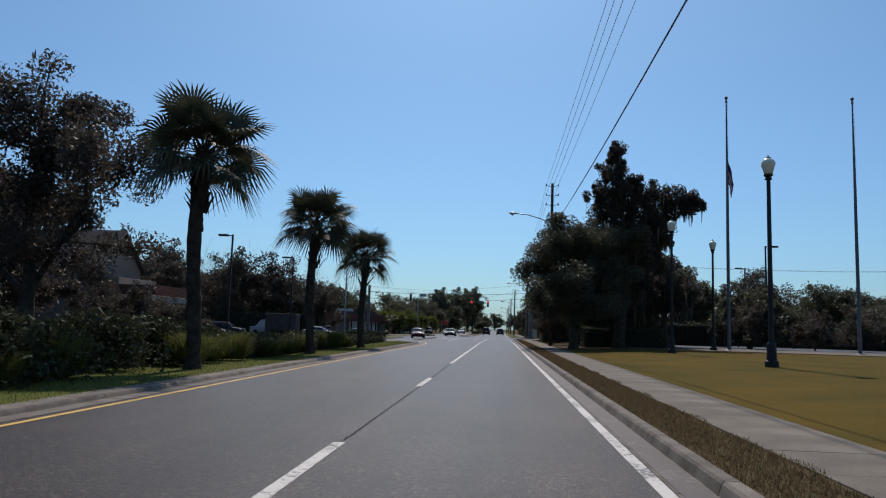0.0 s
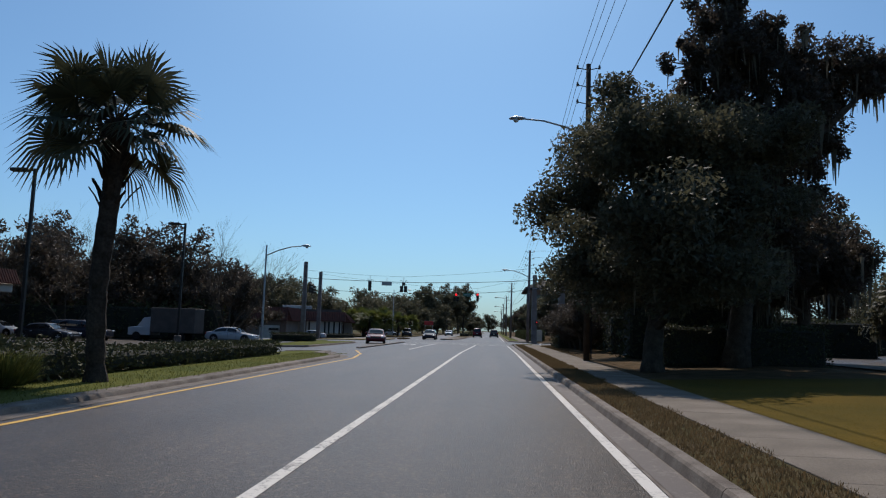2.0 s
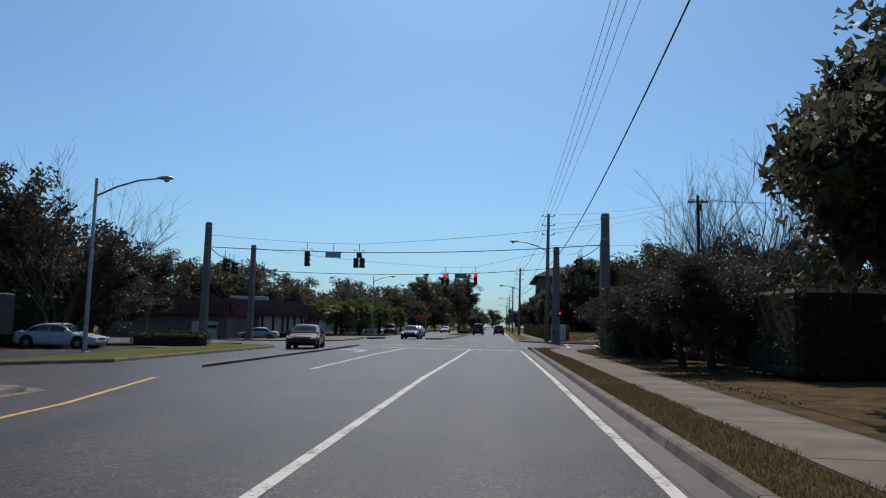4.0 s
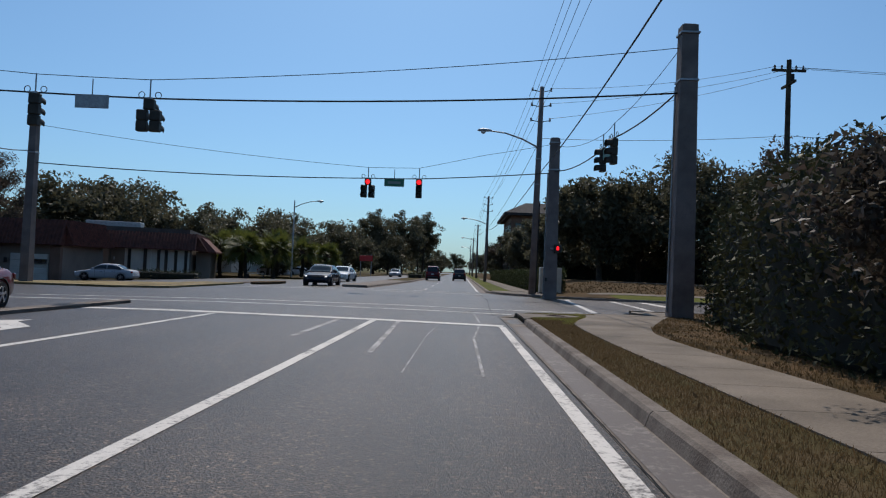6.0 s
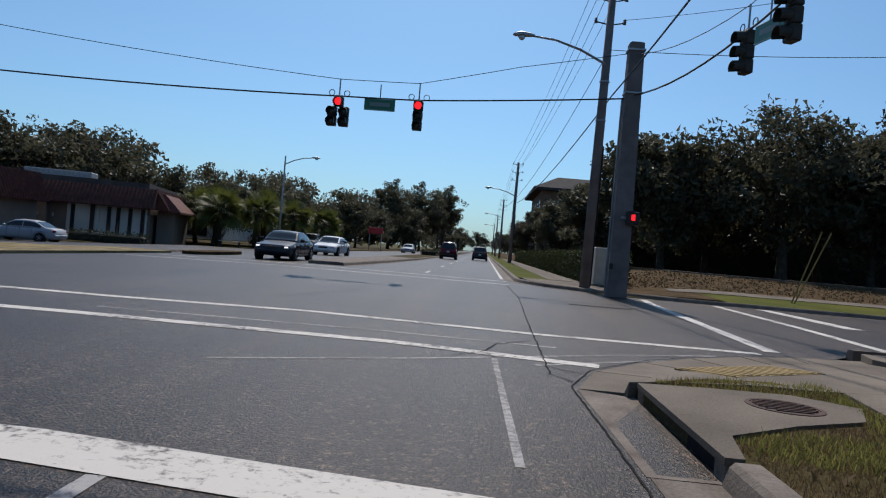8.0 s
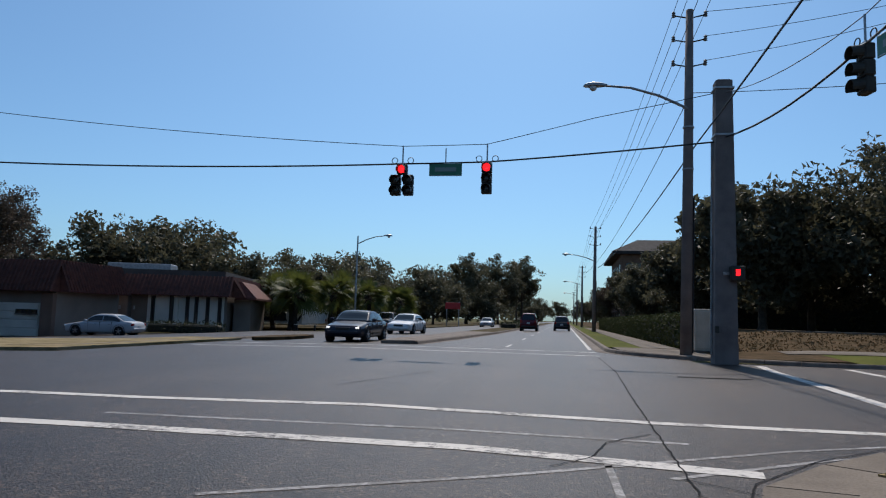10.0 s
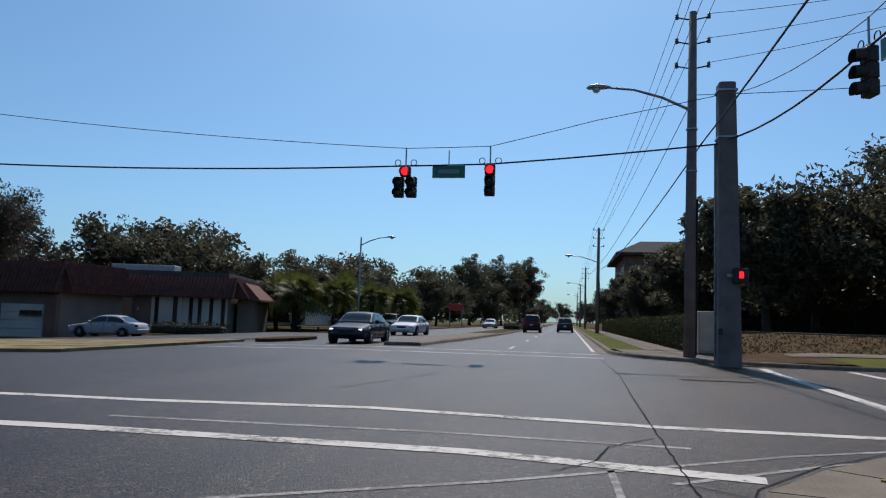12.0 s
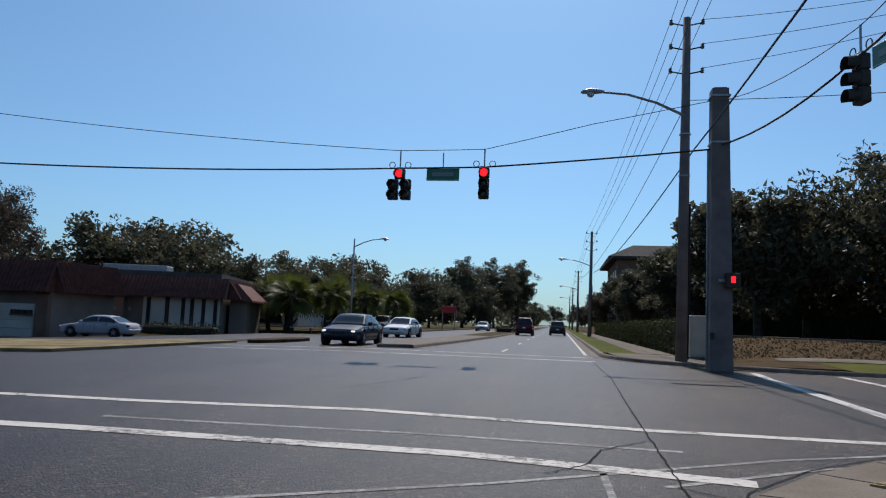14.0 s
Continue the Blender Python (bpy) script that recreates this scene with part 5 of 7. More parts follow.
tree("oak_tree", (13.8, 47.5, G(14, 48)), 10.5, 5.6, 24, "dark live oak in the middle of the clump", leaves=60000, leaf_size=0.12, clear=0.3, moss=60, trunk_r=0.4, group="roadside trees", fill=60)
tree("oak_tree", (11.5, 52.0, G(10.5, 55)), 9.4, 4.6, 17, "dark live oak with low limbs beside the path", leaves=36000, leaf_size=0.13, clear=0.08, trunk_r=0.35, moss=60, group="roadside trees")
tree("oak_tree", (25.5, 50, G(25, 52)), 5.8, 4.0, 19, "dark rounded oak at the edge of the car park", leaves=18000, leaf_size=0.17, clear=0.08, moss=120, group="roadside trees")
hedge("lawn_hedge", 8.9, 15.6, 40.6, 42.4, 0.25, 1.7, 15, "dark clipped hedge below the trees", density=150, size=0.06)
hedge("lawn_hedge", 9.4, 26, 57, 61, 0.3, 2.4, 16, "tall dark hedge behind the trees", density=30, size=0.1)
hedge("undergrowth", 9.0, 16.5, 48.5, 51, 0.25, 2.7, 25, "dark tangled undergrowth below the trees", density=70, size=0.1, wob=0.3, category="thicket")
single("flag_plaza", patch([16.5, 20, 36], [33.05, 38, 45], 0.075, "", None), CONCRETE, "pale concrete paving round the flag poles", kind="structure")

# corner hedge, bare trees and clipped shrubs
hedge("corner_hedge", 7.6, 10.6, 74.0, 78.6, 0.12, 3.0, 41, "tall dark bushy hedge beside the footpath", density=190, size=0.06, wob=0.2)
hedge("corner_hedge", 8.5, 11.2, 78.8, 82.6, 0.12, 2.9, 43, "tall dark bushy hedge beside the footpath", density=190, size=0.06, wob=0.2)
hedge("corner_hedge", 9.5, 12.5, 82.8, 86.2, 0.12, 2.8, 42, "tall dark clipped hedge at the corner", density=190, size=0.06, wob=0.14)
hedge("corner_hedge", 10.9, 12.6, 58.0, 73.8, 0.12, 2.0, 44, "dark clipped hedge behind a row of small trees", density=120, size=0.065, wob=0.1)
for i, (y, h) in enumerate(((61.4, 3.9), (65.1, 3.5), (69.0, 3.1), (72.6, 2.8))):
    tree("path_tree", (8.75, y, 0.12), h, 2.7, 170 + i, "small dark tree with a bare lower trunk beside the path", leaves=34000, leaf_size=0.052, clear=0.34, trunk_r=0.16, group="path trees", leaf=RUST_LEAF, fill=34, lean=-0.22)
for i, (x, y, h) in enumerate(((11.8, 66, 4.6), (12.8, 70.5, 4.9), (12.0, 75, 4.5), (13.0, 79.5, 5.2), (12.6, 84, 5.4), (15.5, 84.5, 6.4), (14.8, 72, 5.6), (15.2, 78, 5.8))):
    tree("corner_tree", (x, y, 0.12), h, 2.5, 70 + i, "small dark bushy tree behind the hedge", leaves=7000, leaf_size=0.12, clear=0.12, trunk_r=0.12, group="corner trees", leaf=OAK_LEAF, fill=30)
bare_tree("bare_tree", (13.9, 75.5, 0.12), 12.0, 5, "leafless multi-stemmed tree with thin upright twigs", stems=9, flare=0.5)
bare_tree("bare_tree", (13.2, 70.0, 0.12), 8.0, 6, "leafless multi-stemmed tree with thin upright twigs", stems=7, flare=0.5)
bare_tree("bare_tree", (16.5, 82.0, 0.12), 9.6, 7, "leafless multi-stemmed tree with thin upright twigs", stems=6)
shrub("vine_shrub", (12.0, 84.9, 0.12), 1.3, 4.6, 77, "tall sunlit yellow-green shrub at the corner", BRIGHT_LEAF, n=2400, size=0.1)

# woods across the side street and along the far road
oak_b = tree("oak_tree", (21.7, 126.5, 0.95), 11.5, 7.2, 101, "dark oak across the side street", leaves=25000, leaf_size=0.18, clear=0.14, trunk_r=0.38, group="side street trees")
oak_c = tree("oak_tree", (31.9, 127.5, 0.95), 13.5, 7.0, 102, "dark rusty oak across the side street", leaves=25000, leaf_size=0.18, clear=0.16, trunk_r=0.36, group="side street trees", leaf=RUST_LEAF)
oak_d = tree("oak_tree", (14.6, 128.9, 0.95), 9.8, 5.7, 103, "dark bushy oak across the side street", leaves=20000, leaf_size=0.2, clear=0.08, trunk_r=0.3, group="side street trees")
for src, x, y, s, rz in ((oak_d, 20.1, 137.3, 1.05, 70), (oak_c, 28.3, 136.1, 0.9, 130), (oak_b, 41.5, 128.9, 1.05, 200), (oak_c, 52.3, 125.3, 1.1, 250), (oak_b, 65.5, 127.7, 1.05, 310), (oak_d, 27.0, 126.0, 0.9, 45), (oak_d, 39.1, 126.5, 1.0, 145),
                         (oak_d, 12.9, 141, 0.78, 20), (oak_d, 13.2, 150, 0.8, 140), (oak_b, 18, 157, 0.68, 80), (oak_d, 12.5, 167, 0.8, 260), (oak_d, 12.5, 182, 0.84, 10), (oak_c, 13, 215, 0.71, 310), (oak_d, 12, 240, 0.84, 120), (oak_b, 13.5, 275, 0.68, 190), (oak_c, 14, 315, 0.68, 20), (oak_d, 12, 365, 0.84, 0),
                         (oak_b, 76, 136, 1.0, 0), (oak_c, 90, 130, 1.0, 70)):
    again(src, x, y, 0.95, s, rz)
sheet("driveway", [(12.5, 118.0), (80, 117.6), (80, 121.0), (12.5, 121.4)], 1.03, CONCRETE, "pale concrete drive beyond the leaf litter")
hedge("thicket", 11.5, 95, 143, 146, 0.9, 4.6, 121, "dark tangled undergrowth behind the oaks", density=14, size=0.2, wob=0.5, category="thicket")
hedge("thicket", 14.5, 17.5, 148, 330, 0.9, 3.2, 122, "dark tangled undergrowth along the far road", density=7, size=0.28, wob=0.5, category="thicket")
hedge("thicket", -95, -46, 118, 121, -1.2, 4.5, 123, "dark tangled undergrowth behind the car park", density=12, size=0.22, wob=0.5, category="thicket")
hedge("thicket", -50, -25, 79.5, 82, -0.36, 3.2, 124, "dark tangled undergrowth beside the side street", density=14, size=0.2, wob=0.4, category="thicket")
hedge("thicket", -56, -53, 30, 84, -0.36, 3.4, 125, "dark tangled undergrowth behind the parked cars", density=14, size=0.2, wob=0.4, category="thicket")
hedge("thicket", 30, 110, 83.5, 86, 0.1, 2.6, 126, "dark tangled undergrowth beyond the car park", density=9, size=0.22, wob=0.4, category="thicket")
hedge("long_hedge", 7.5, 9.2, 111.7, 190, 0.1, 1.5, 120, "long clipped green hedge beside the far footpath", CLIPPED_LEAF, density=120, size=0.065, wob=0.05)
# woods on the other side
oak_e = tree("oak_tree", (-26.0, 20.5, -0.36), 20.0, 8.2, 201, "tall spreading tree with sparse foliage", leaf=RUST_LEAF, leaves=50000, leaf_size=0.13, clear=0.12, trunk_r=0.5, group="distant trees", fill=20)
oak_f = tree("oak_tree", (-30, 86.5, -0.36), 12.6, 6.6, 202, "rounded rusty dark tree behind the car park", leaf=RUST_LEAF, leaves=14500, leaf_size=0.195, clear=0.03, trunk_r=0.3, group="distant trees")
oak_g = tree("oak_tree", (-42, 161, -1.1), 14.5, 8.5, 203, "dark oak behind the low building", leaves=11500, leaf_size=0.29, clear=0.05, trunk_r=0.35, group="distant trees")
pine = tree("pine_tree", (-14, 262, -0.2), 18, 7.2, 204, "tall pine with clumped dark crown far down the road", leaves=13000, leaf_size=0.24, clear=0.3, trunk_r=0.3, flat=0.6, group="distant trees", fill=30)
for src, x, y, s, rz in ((oak_f, -37, 87, 1.06, 40), (oak_f, -45, 84, 0.95, 10), (oak_f, -24.5, 85, 0.6, 70), (oak_f, -50, 92, 1.0, 50), (oak_f, -52, 70, 1.2, 75),
                         (oak_f, -58, 97, 1.3, 160), (oak_f, -46, 104, 1.2, 220), (oak_e, -50, 45, 1.0, 90), (oak_f, -45, 22, 1.1, 30), (oak_f, -42, 5, 1.1, 100), (oak_e, -45, -6, 0.95, 10), (oak_f, -62, 112, 1.3, 20), (oak_f, -29, 41, 0.42, 15), (oak_f, 24.5, 47, 0.36, 50), (oak_f, 30.5, 48, 0.34, 130), (oak_f, 36, 51, 0.38, 220), (oak_f, 44, 50, 0.36, 300), (oak_f, -25, 40, 0.36, 115), (oak_f, -33.5, 40.5, 0.42, 200), (oak_f, -36.5, 50, 0.45, 275), (oak_f, -40, 38, 0.9, 60),
                         (oak_e, -47, 134, 0.78, 140), (oak_g, -56, 146, 0.97, 45), (oak_g, -50, 163, 1.0, 150), (oak_g, -47.5, 154, 0.95, 75), (oak_g, -64, 132, 0.88, 250), (oak_g, -25, 166, 0.68, 300), (oak_g, -33, 160, 0.68, 100), (oak_g, -70, 150, 1.15, 300), (oak_g, -46, 168, 1.0, 210), (oak_g, -24, 178, 0.72, 20), (oak_g, -32, 200, 0.95, 80),
                         (oak_g, -84, 160, 1.15, 180), (oak_g, -22, 215, 0.85, 10), (oak_g, -29, 238, 1.0, 260), (oak_g, -17, 285, 0.95, 110), (oak_g, -48, 215, 1.1, 45), (pine, -20, 248, 0.95, 60), (pine, -9.5, 285, 1.1, 100), (pine, -24, 275, 1.0, 220), (pine, -13, 318, 1.15, 300), (oak_g, -16, 245, 0.75, 170),
                         (oak_g, -12, 350, 0.8, 0), (oak_g, -10, 420, 0.9, 90), (oak_g, 12, 460, 0.9, 30), (oak_g, 22, 430, 1.0, 130), (oak_g, -2, 640, 1.2, 60), (oak_g, -25, 520, 1.2, 150), (oak_g, 28, 560, 1.2, 220)):
    again(src, x, y, G(x, y) - 0.05 if x < -5 else 0.1, s, rz)
for x, y, s, rz in ((48, 100, 0.7, 0), (60, 96, 0.7, 60), (72, 104, 0.75, 100), (96, 104, 0.8, 20), (110, 66, 0.8, 200), (116, 50, 0.8, 140), (120, 30, 0.85, 45), (120, 10, 0.85, 80), (66, 78, 0.55, 150), (52, 82, 0.6, 210), (40, 77, 0.55, 20)):
    again(oak_g, x, y, 0.3, s * 0.75, rz)
# a far belt of woods that closes the place all round
fw = np.random.default_rng(77)
n_ = 52000
a_ = fw.random(n_) * 2 * math.pi
rad_ = 330 + 60 * fw.random(n_)
top_ = 12 + 4 * np.sin(a_ * 37) + 3 * np.sin(a_ * 91 + 1) + 2 * np.sin(a_ * 211)
belt_ = np.column_stack([rad_ * np.sin(a_), 90 + rad_ * np.cos(a_), top_ * fw.random(n_) ** 0.7])
belt_ = belt_[(np.abs(belt_[:, 0]) > 16) | (belt_[:, 1] < 0)]
single("far_woods", quads_mesh("far_woods", belt_, 1.5, OAK_LEAF, 78), None, "dark belt of woods on the horizon", "woods", kind="stuff")
bare_tree("bare_tree", (-39, 78, -0.36), 15.5, 31, "leafless tree behind the car park", stems=5, flare=0.5)
bare_tree("bare_tree", (-23.6, 78.5, -0.36), 14.0, 32, "leafless tree behind the car park", stems=6, flare=0.75)
bare_tree("bare_tree", (-50, 128, -1.15), 13.0, 33, "leafless tree behind the low building", stems=3)
bare_tree("bare_tree", (40.5, 44, 0.4), 5.2, 34, "small leafless tree by the car park", stems=3)
# feathery small palms by the low building
small_palm = palm((-20.5, 141, -0.25), 3.1, 40, 2.4, "small feathery yellow-green palm", 6)
for ch in small_palm.children:
    if ch.name.startswith("crown"):
        ch.data.materials[0] = BRIGHT_LEAF
tagged(small_palm, group="small palms")
for x, y, s, rz in ((-18.3, 144, 1.0, 40), (-22.5, 146, 1.1, 90), (-16.5, 150, 1.0, 160), (-21.6, 142.5, 0.9, 200), (-19.8, 151, 1.15, 250), (-14.8, 156, 0.9, 300), (-26, 149, 1.1, 20)):
    again(small_palm, x, y, -0.25, s, rz)
hedge("building_hedge", -26.2, -20.6, 127.2, 128.3, -0.45, 0.7, 130, "low dark hedge before the low building", density=60, size=0.07)
hedge("island_hedge", -19.5, -15.2, 79.0, 80.6, -0.12, 0.8, 133, "low dark clipped hedge on the grass island", density=140, size=0.06, wob=0.05)
hedge("median_planting", -5.2, -3.1, 168, 230, 0.05, 0.7, 132, "low planting in the far median", density=14, size=0.12)
again(oak_d, -4.1, 240, 0.05, 0.46, 30)
again(oak_d, -4.1, 262, 0.05, 0.5, 130)


# ---- buildings ----
def tile_band(parent, a, b, z0, z1, out, name="roof"):
    """A sloping band of clay tile ribs from a to b, z1 high at the back, out metres deep."""
    a, b = Vector((*a, 0)), Vector((*b, 0))
    d = (b - a)
    n = max(2, int(d.length / 0.3))
    d.normalize()
    nrm = Vector((d.y, -d.x, 0))
    base = Geo().add([a + nrm * out + Vector((0, 0, z0)), b + nrm * out + Vector((0, 0, z0)), b + Vector((0, 0, z1)), a + Vector((0, 0, z1)), a + Vector((0, 0, z0)), b + Vector((0, 0, z0))],
                     [(0, 1, 2, 3), (0, 4, 5, 1), (0, 3, 4), (1, 5, 2), (3, 2, 5, 4)])
    rf = part(name, base, TILE, parent, "red clay tile roof")
    rib = Geo()
    for k in range(n + 1):
        p = a.lerp(b, k / n)
        rib.tube([p + nrm * (out + 0.03) + Vector((0, 0, z0 + 0.02)), p + Vector((0, 0, z1 + 0.02))], 0.085, 5)
    part("tile_cover", rib, TILE, rf)
    return rf


def window(parent, c, w, h, face=-1, axis="y"):
    """A framed pane set in a wall that faces along axis."""
    d = 0.06 * face
    def sz(u, v, t):
        return (u, t, v) if axis == "y" else (t, u, v)
    off = (lambda du, dv, dt: (c[0] + du, c[1] + dt, c[2] + dv)) if axis == "y" else (lambda du, dv, dt: (c[0] + dt, c[1] + du, c[2] + dv))
    wn_ = part("window", Geo().box(off(0, 0, d * 0.3), sz(w, h, 0.05)), WIN_GLASS, parent)
    fr = Geo()
    for du in (-w / 2, w / 2):
        fr.box(off(du, 0, d), sz(0.09, h + 0.09, 0.1), 0.01)
    for dv in (-h / 2, h / 2):
        fr.box(off(0, dv, d * 1.05), sz(w + 0.09, 0.09, 0.1), 0.01)
    part("frame", fr, BRONZE, wn_)
    part("sill", Geo().box(off(0, -h / 2 - 0.08, d * 1.3), sz(w + 0.2, 0.08, 0.16), 0.01), KERB, wn_)


bank = thing("low_building", (0, 0, -0.5), 0, "single-storey pale building with a red tile mansard roof", "building")
part("wall", Geo().box((-26.2, 137, 1.4), (10.0, 14, 3.2)), TAN_WALL, bank)
part("parapet", Geo().box((-26.2, 137, 4.3), (9.4, 13.4, 1.1)), FASCIA, bank)
tile_band(bank, (-31.6, 129.9), (-20.8, 129.9), 2.75, 4.4, 1.1)
tile_band(bank, (-20.9, 129.9), (-20.9, 144.2), 2.75, 4.4, 1.1)
part("front_panel", Geo().box((-24.4, 129.93, 1.42), (6.0, 0.24, 2.84), 0.01), WHITE_WALL, bank, "white painted front wall")
for x in (-26.95, -24.25, -23.55, -22.65, -21.7):
    window(bank, (x, 129.82, 1.5), 0.2, 2.3)
for x in (-25.5, -25.1):
    part("pilaster", Geo().box((x, 129.78, 1.4), (0.3, 0.2, 2.8), 0.02), BRONZE if x < -25.3 else WHITE_WALL, bank)
part("recess_wall", Geo().box((-33.3, 134, 1.4), (4.4, 0.3, 2.8)), BRICK_WALL, bank, "dark brick wall set back")
part("entrance_block", Geo().box((-29.8, 129.6, 1.4), (2.2, 0.9, 2.8), 0.03), TAN_WALL, bank)
part("rooftop_unit", Geo().box((-29.2, 133.6, 5.1), (5.2, 2.0, 0.7), 0.05), STEEL, bank)
part("side_roof", Geo().loft([[(-20.6, 130.2, 2.6), (-18.9, 130.2, 2.6), (-18.9, 138, 2.6), (-20.6, 138, 2.6)], [(-20.6, 130.2, 2.75), (-18.9, 130.2, 2.75), (-18.9, 138, 2.75), (-20.6, 138, 2.75)], [(-20.6, 131.0, 4.1), (-20.3, 131.0, 4.1), (-20.3, 137.0, 4.1), (-20.6, 137.0, 4.1)]]), TILE, bank)
part("side_wall", Geo().box((-20.2, 134.5, 1.25), (1.4, 6.6, 2.9), 0.03), TAN_WALL, bank)
for k, x in enumerate((-29.3, -28.2)):
    part("wall_lamp", Geo().box((x, 129.1, 1.7), (0.14, 0.14, 0.3), 0.03), STEEL, bank)
# the building stands askew to the road: its front corner is the pivot
bank.matrix_basis = Matrix.Translation((-24.5, 136.0, -0.5)) @ Matrix.Rotation(radians(14), 4, 'Z') @ Matrix.Translation((21.2, -129.9, 0))
wing = thing("garage_building", (4.05, -6.2, -1.0), 0, "low building with a tile roof and a pale panelled door", "building")
part("wall", Geo().box((-43.6, 134.6, 1.6), (16.4, 7, 3.4)), TAN_WALL, wing)
part("parapet", Geo().box((-43.6, 135, 4.3), (15.6, 5.6, 2.0)), FASCIA, wing)
tile_band(wing, (-52.0, 131.2), (-35.2, 131.2), 3.1, 5.25, 0.9)
tile_band(wing, (-35.35, 131.2), (-35.35, 138.0), 3.1, 5.25, 0.9)
gd = part("garage_door", Geo().box((-38.1, 131.06, 1.15), (3.3, 0.12, 2.3), 0.02), WHITE_WALL, wing)
for k in range(4):
    part("panel", Geo().box((-38.1, 130.98, 0.3 + 0.56 * k), (3.15, 0.05, 0.48), 0.02), WHITE_WALL, gd)
for k in range(3):
    window(wing, (-37.9 + 0.55 * k, 130.95, 1.72), 0.42, 0.22)
part("pier", Geo().box((-35.8, 131.0, 1.5), (0.9, 0.4, 3.0), 0.02), BRICK_WALL, wing)
part("wall_lamp", Geo().box((-40.15, 130.98, 1.7), (0.2, 0.2, 0.4), 0.04), BLACK_METAL, wing)


def gable_house(loc, w, d, eave, ridge, label):
    """A gabled block whose gable end faces the road, with a lower tiled porch in front."""
    ob = thing("gabled_building", loc, 0, label, "building")
    part("wall", Geo().loft([[(x, y, z) for x, z in ((-w / 2, 0), (w / 2, 0), (w / 2, eave), (0, ridge), (-w / 2, eave))] for y in (-d / 2, d / 2)]), TAN_WALL, ob)
    for s in (-1, 1):
        g = Geo().add([(s * (w / 2 + 0.5), y, eave - 0.3) for y in (-d / 2 - 0.5, d / 2 + 0.5)] + [(0, y, ridge + 0.12) for y in (d / 2 + 0.5, -d / 2 - 0.5)], [(0, 1, 2, 3)])
        g.add([(p[0], p[1], p[2] + 0.22) for p in g.v[:4]], [(0, 1, 2, 3)])
        g.f += [(i, (i + 1) % 4, 4 + (i + 1) % 4, 4 + i) for i in range(4)]
        part("roof", g, SHINGLE, ob)
    part("rake_trim", Geo().tube([(-w / 2 - 0.5, -d / 2 - 0.52, eave - 0.2), (0, -d / 2 - 0.52, ridge + 0.1), (w / 2 + 0.5, -d / 2 - 0.52, eave - 0.2)], 0.12, 4), FASCIA, ob)
    for x in (-w / 4, w / 4):
        window(ob, (x, -d / 2, eave * 0.6), 1.4, 1.6)
    pw, y0, y1 = w * 0.9, -d / 2, -d / 2 - 6.4
    part("porch_deck", Geo().box((0, (y0 + y1) / 2, eave * 0.55), (pw, 6.4, 0.7), 0.05), WHITE_WALL, ob)
    tile_band(ob, (-pw / 2, y0), (-pw / 2, y1), eave * 0.58 + 0.1, eave * 0.58 + 1.2, 0.5, "porch_roof")
    tile_band(ob, (-pw / 2, y1), (pw / 2, y1), eave * 0.58 + 0.1, eave * 0.58 + 1.2, 0.5, "porch_roof")
    part("porch_wall", Geo().box((0, y0 - 1.2, eave * 0.58 + 0.9), (pw * 0.96, 2.4, 2.2), 0.03), TAN_WALL, ob)
    for k in range(4):
        for px in (-pw / 2 + 0.2, pw / 2 - 0.2) if k else (-pw / 2 + 0.2,):
            part("column", Geo().tube([(px, y1 + 0.3 + 1.8 * k, 0), (px, y1 + 0.3 + 1.8 * k, eave * 0.58 - 0.2)], 0.2, 8), WHITE_WALL, ob)
    ob.matrix_basis = pose(*loc, 0, 0, 90)
    return ob


gable_house((-47.0, 60.5, -0.36), 10, 9, 7.4, 11.7, "pale gabled building with a lower tiled porch")
off = thing("office_building", (27.25, 224, -0.3), 0, "brown brick three-storey building with a shallow hipped roof", "building")
part("wall", Geo().box((0, 0, 6.8), (30, 26, 13.6)), BRICK_WALL, off)
part("roof", Geo().loft([[(-16.6, -14.6, 13.5), (16.6, -14.6, 13.5), (16.6, 14.6, 13.5), (-16.6, 14.6, 13.5)], [(-16.6, -14.6, 14.0), (16.6, -14.6, 14.0), (16.6, 14.6, 14.0), (-16.6, 14.6, 14.0)], [(-12, -10, 16.4), (12, -10, 16.4), (12, 10, 16.4), (-12, 10, 16.4)]]), SHINGLE, off)
for fl_ in range(3):
    for k in range(7):
        window(off, (-12.9 + 4.3 * k, -13.0, 2.6 + 4.2 * fl_), 2.6, 1.9)
    for k in range(5):
        window(off, (-15.0, -10 + 5 * k, 2.6 + 4.2 * fl_), 2.6, 1.9, -1, "x")
    part("floor_band", Geo().box((0, 0, 0.9 + 4.2 * fl_), (30.3, 26.3, 0.4), 0.03), TAN_WALL, off)
civic = thing("civic_building", (92, 88, 0.3), 0, "long low tan building behind the car park", "building")
part("wall", Geo().box((0, 0, 2.2), (52, 16, 4.4)), TAN_WALL, civic)
part("roof", Geo().loft([[(-27, -9, 4.3), (27, -9, 4.3), (27, 9, 4.3), (-27, 9, 4.3)], [(-22, -2, 6.6), (22, -2, 6.6), (22, 2, 6.6), (-22, 2, 6.6)]]), SHINGLE, civic)
for k in range(10):
    window(civic, (-22 + 4.8 * k, -8.0, 2.2), 2.0, 1.6)
mall = thing("far_shops", (-58, 190, -0.36), 0, "long low pale shop building far behind the trees", "building")
part("wall", Geo().box((0, 0, 2.0), (46, 18, 4.0)), WHITE_WALL, mall)
part("canopy", Geo().box((0, -10.2, 3.3), (46, 2.6, 0.8), 0.05), FASCIA, mall)
for k in range(8):
    window(mall, (-19 + 5.4 * k, -9.0, 1.5), 3.4, 2.2)


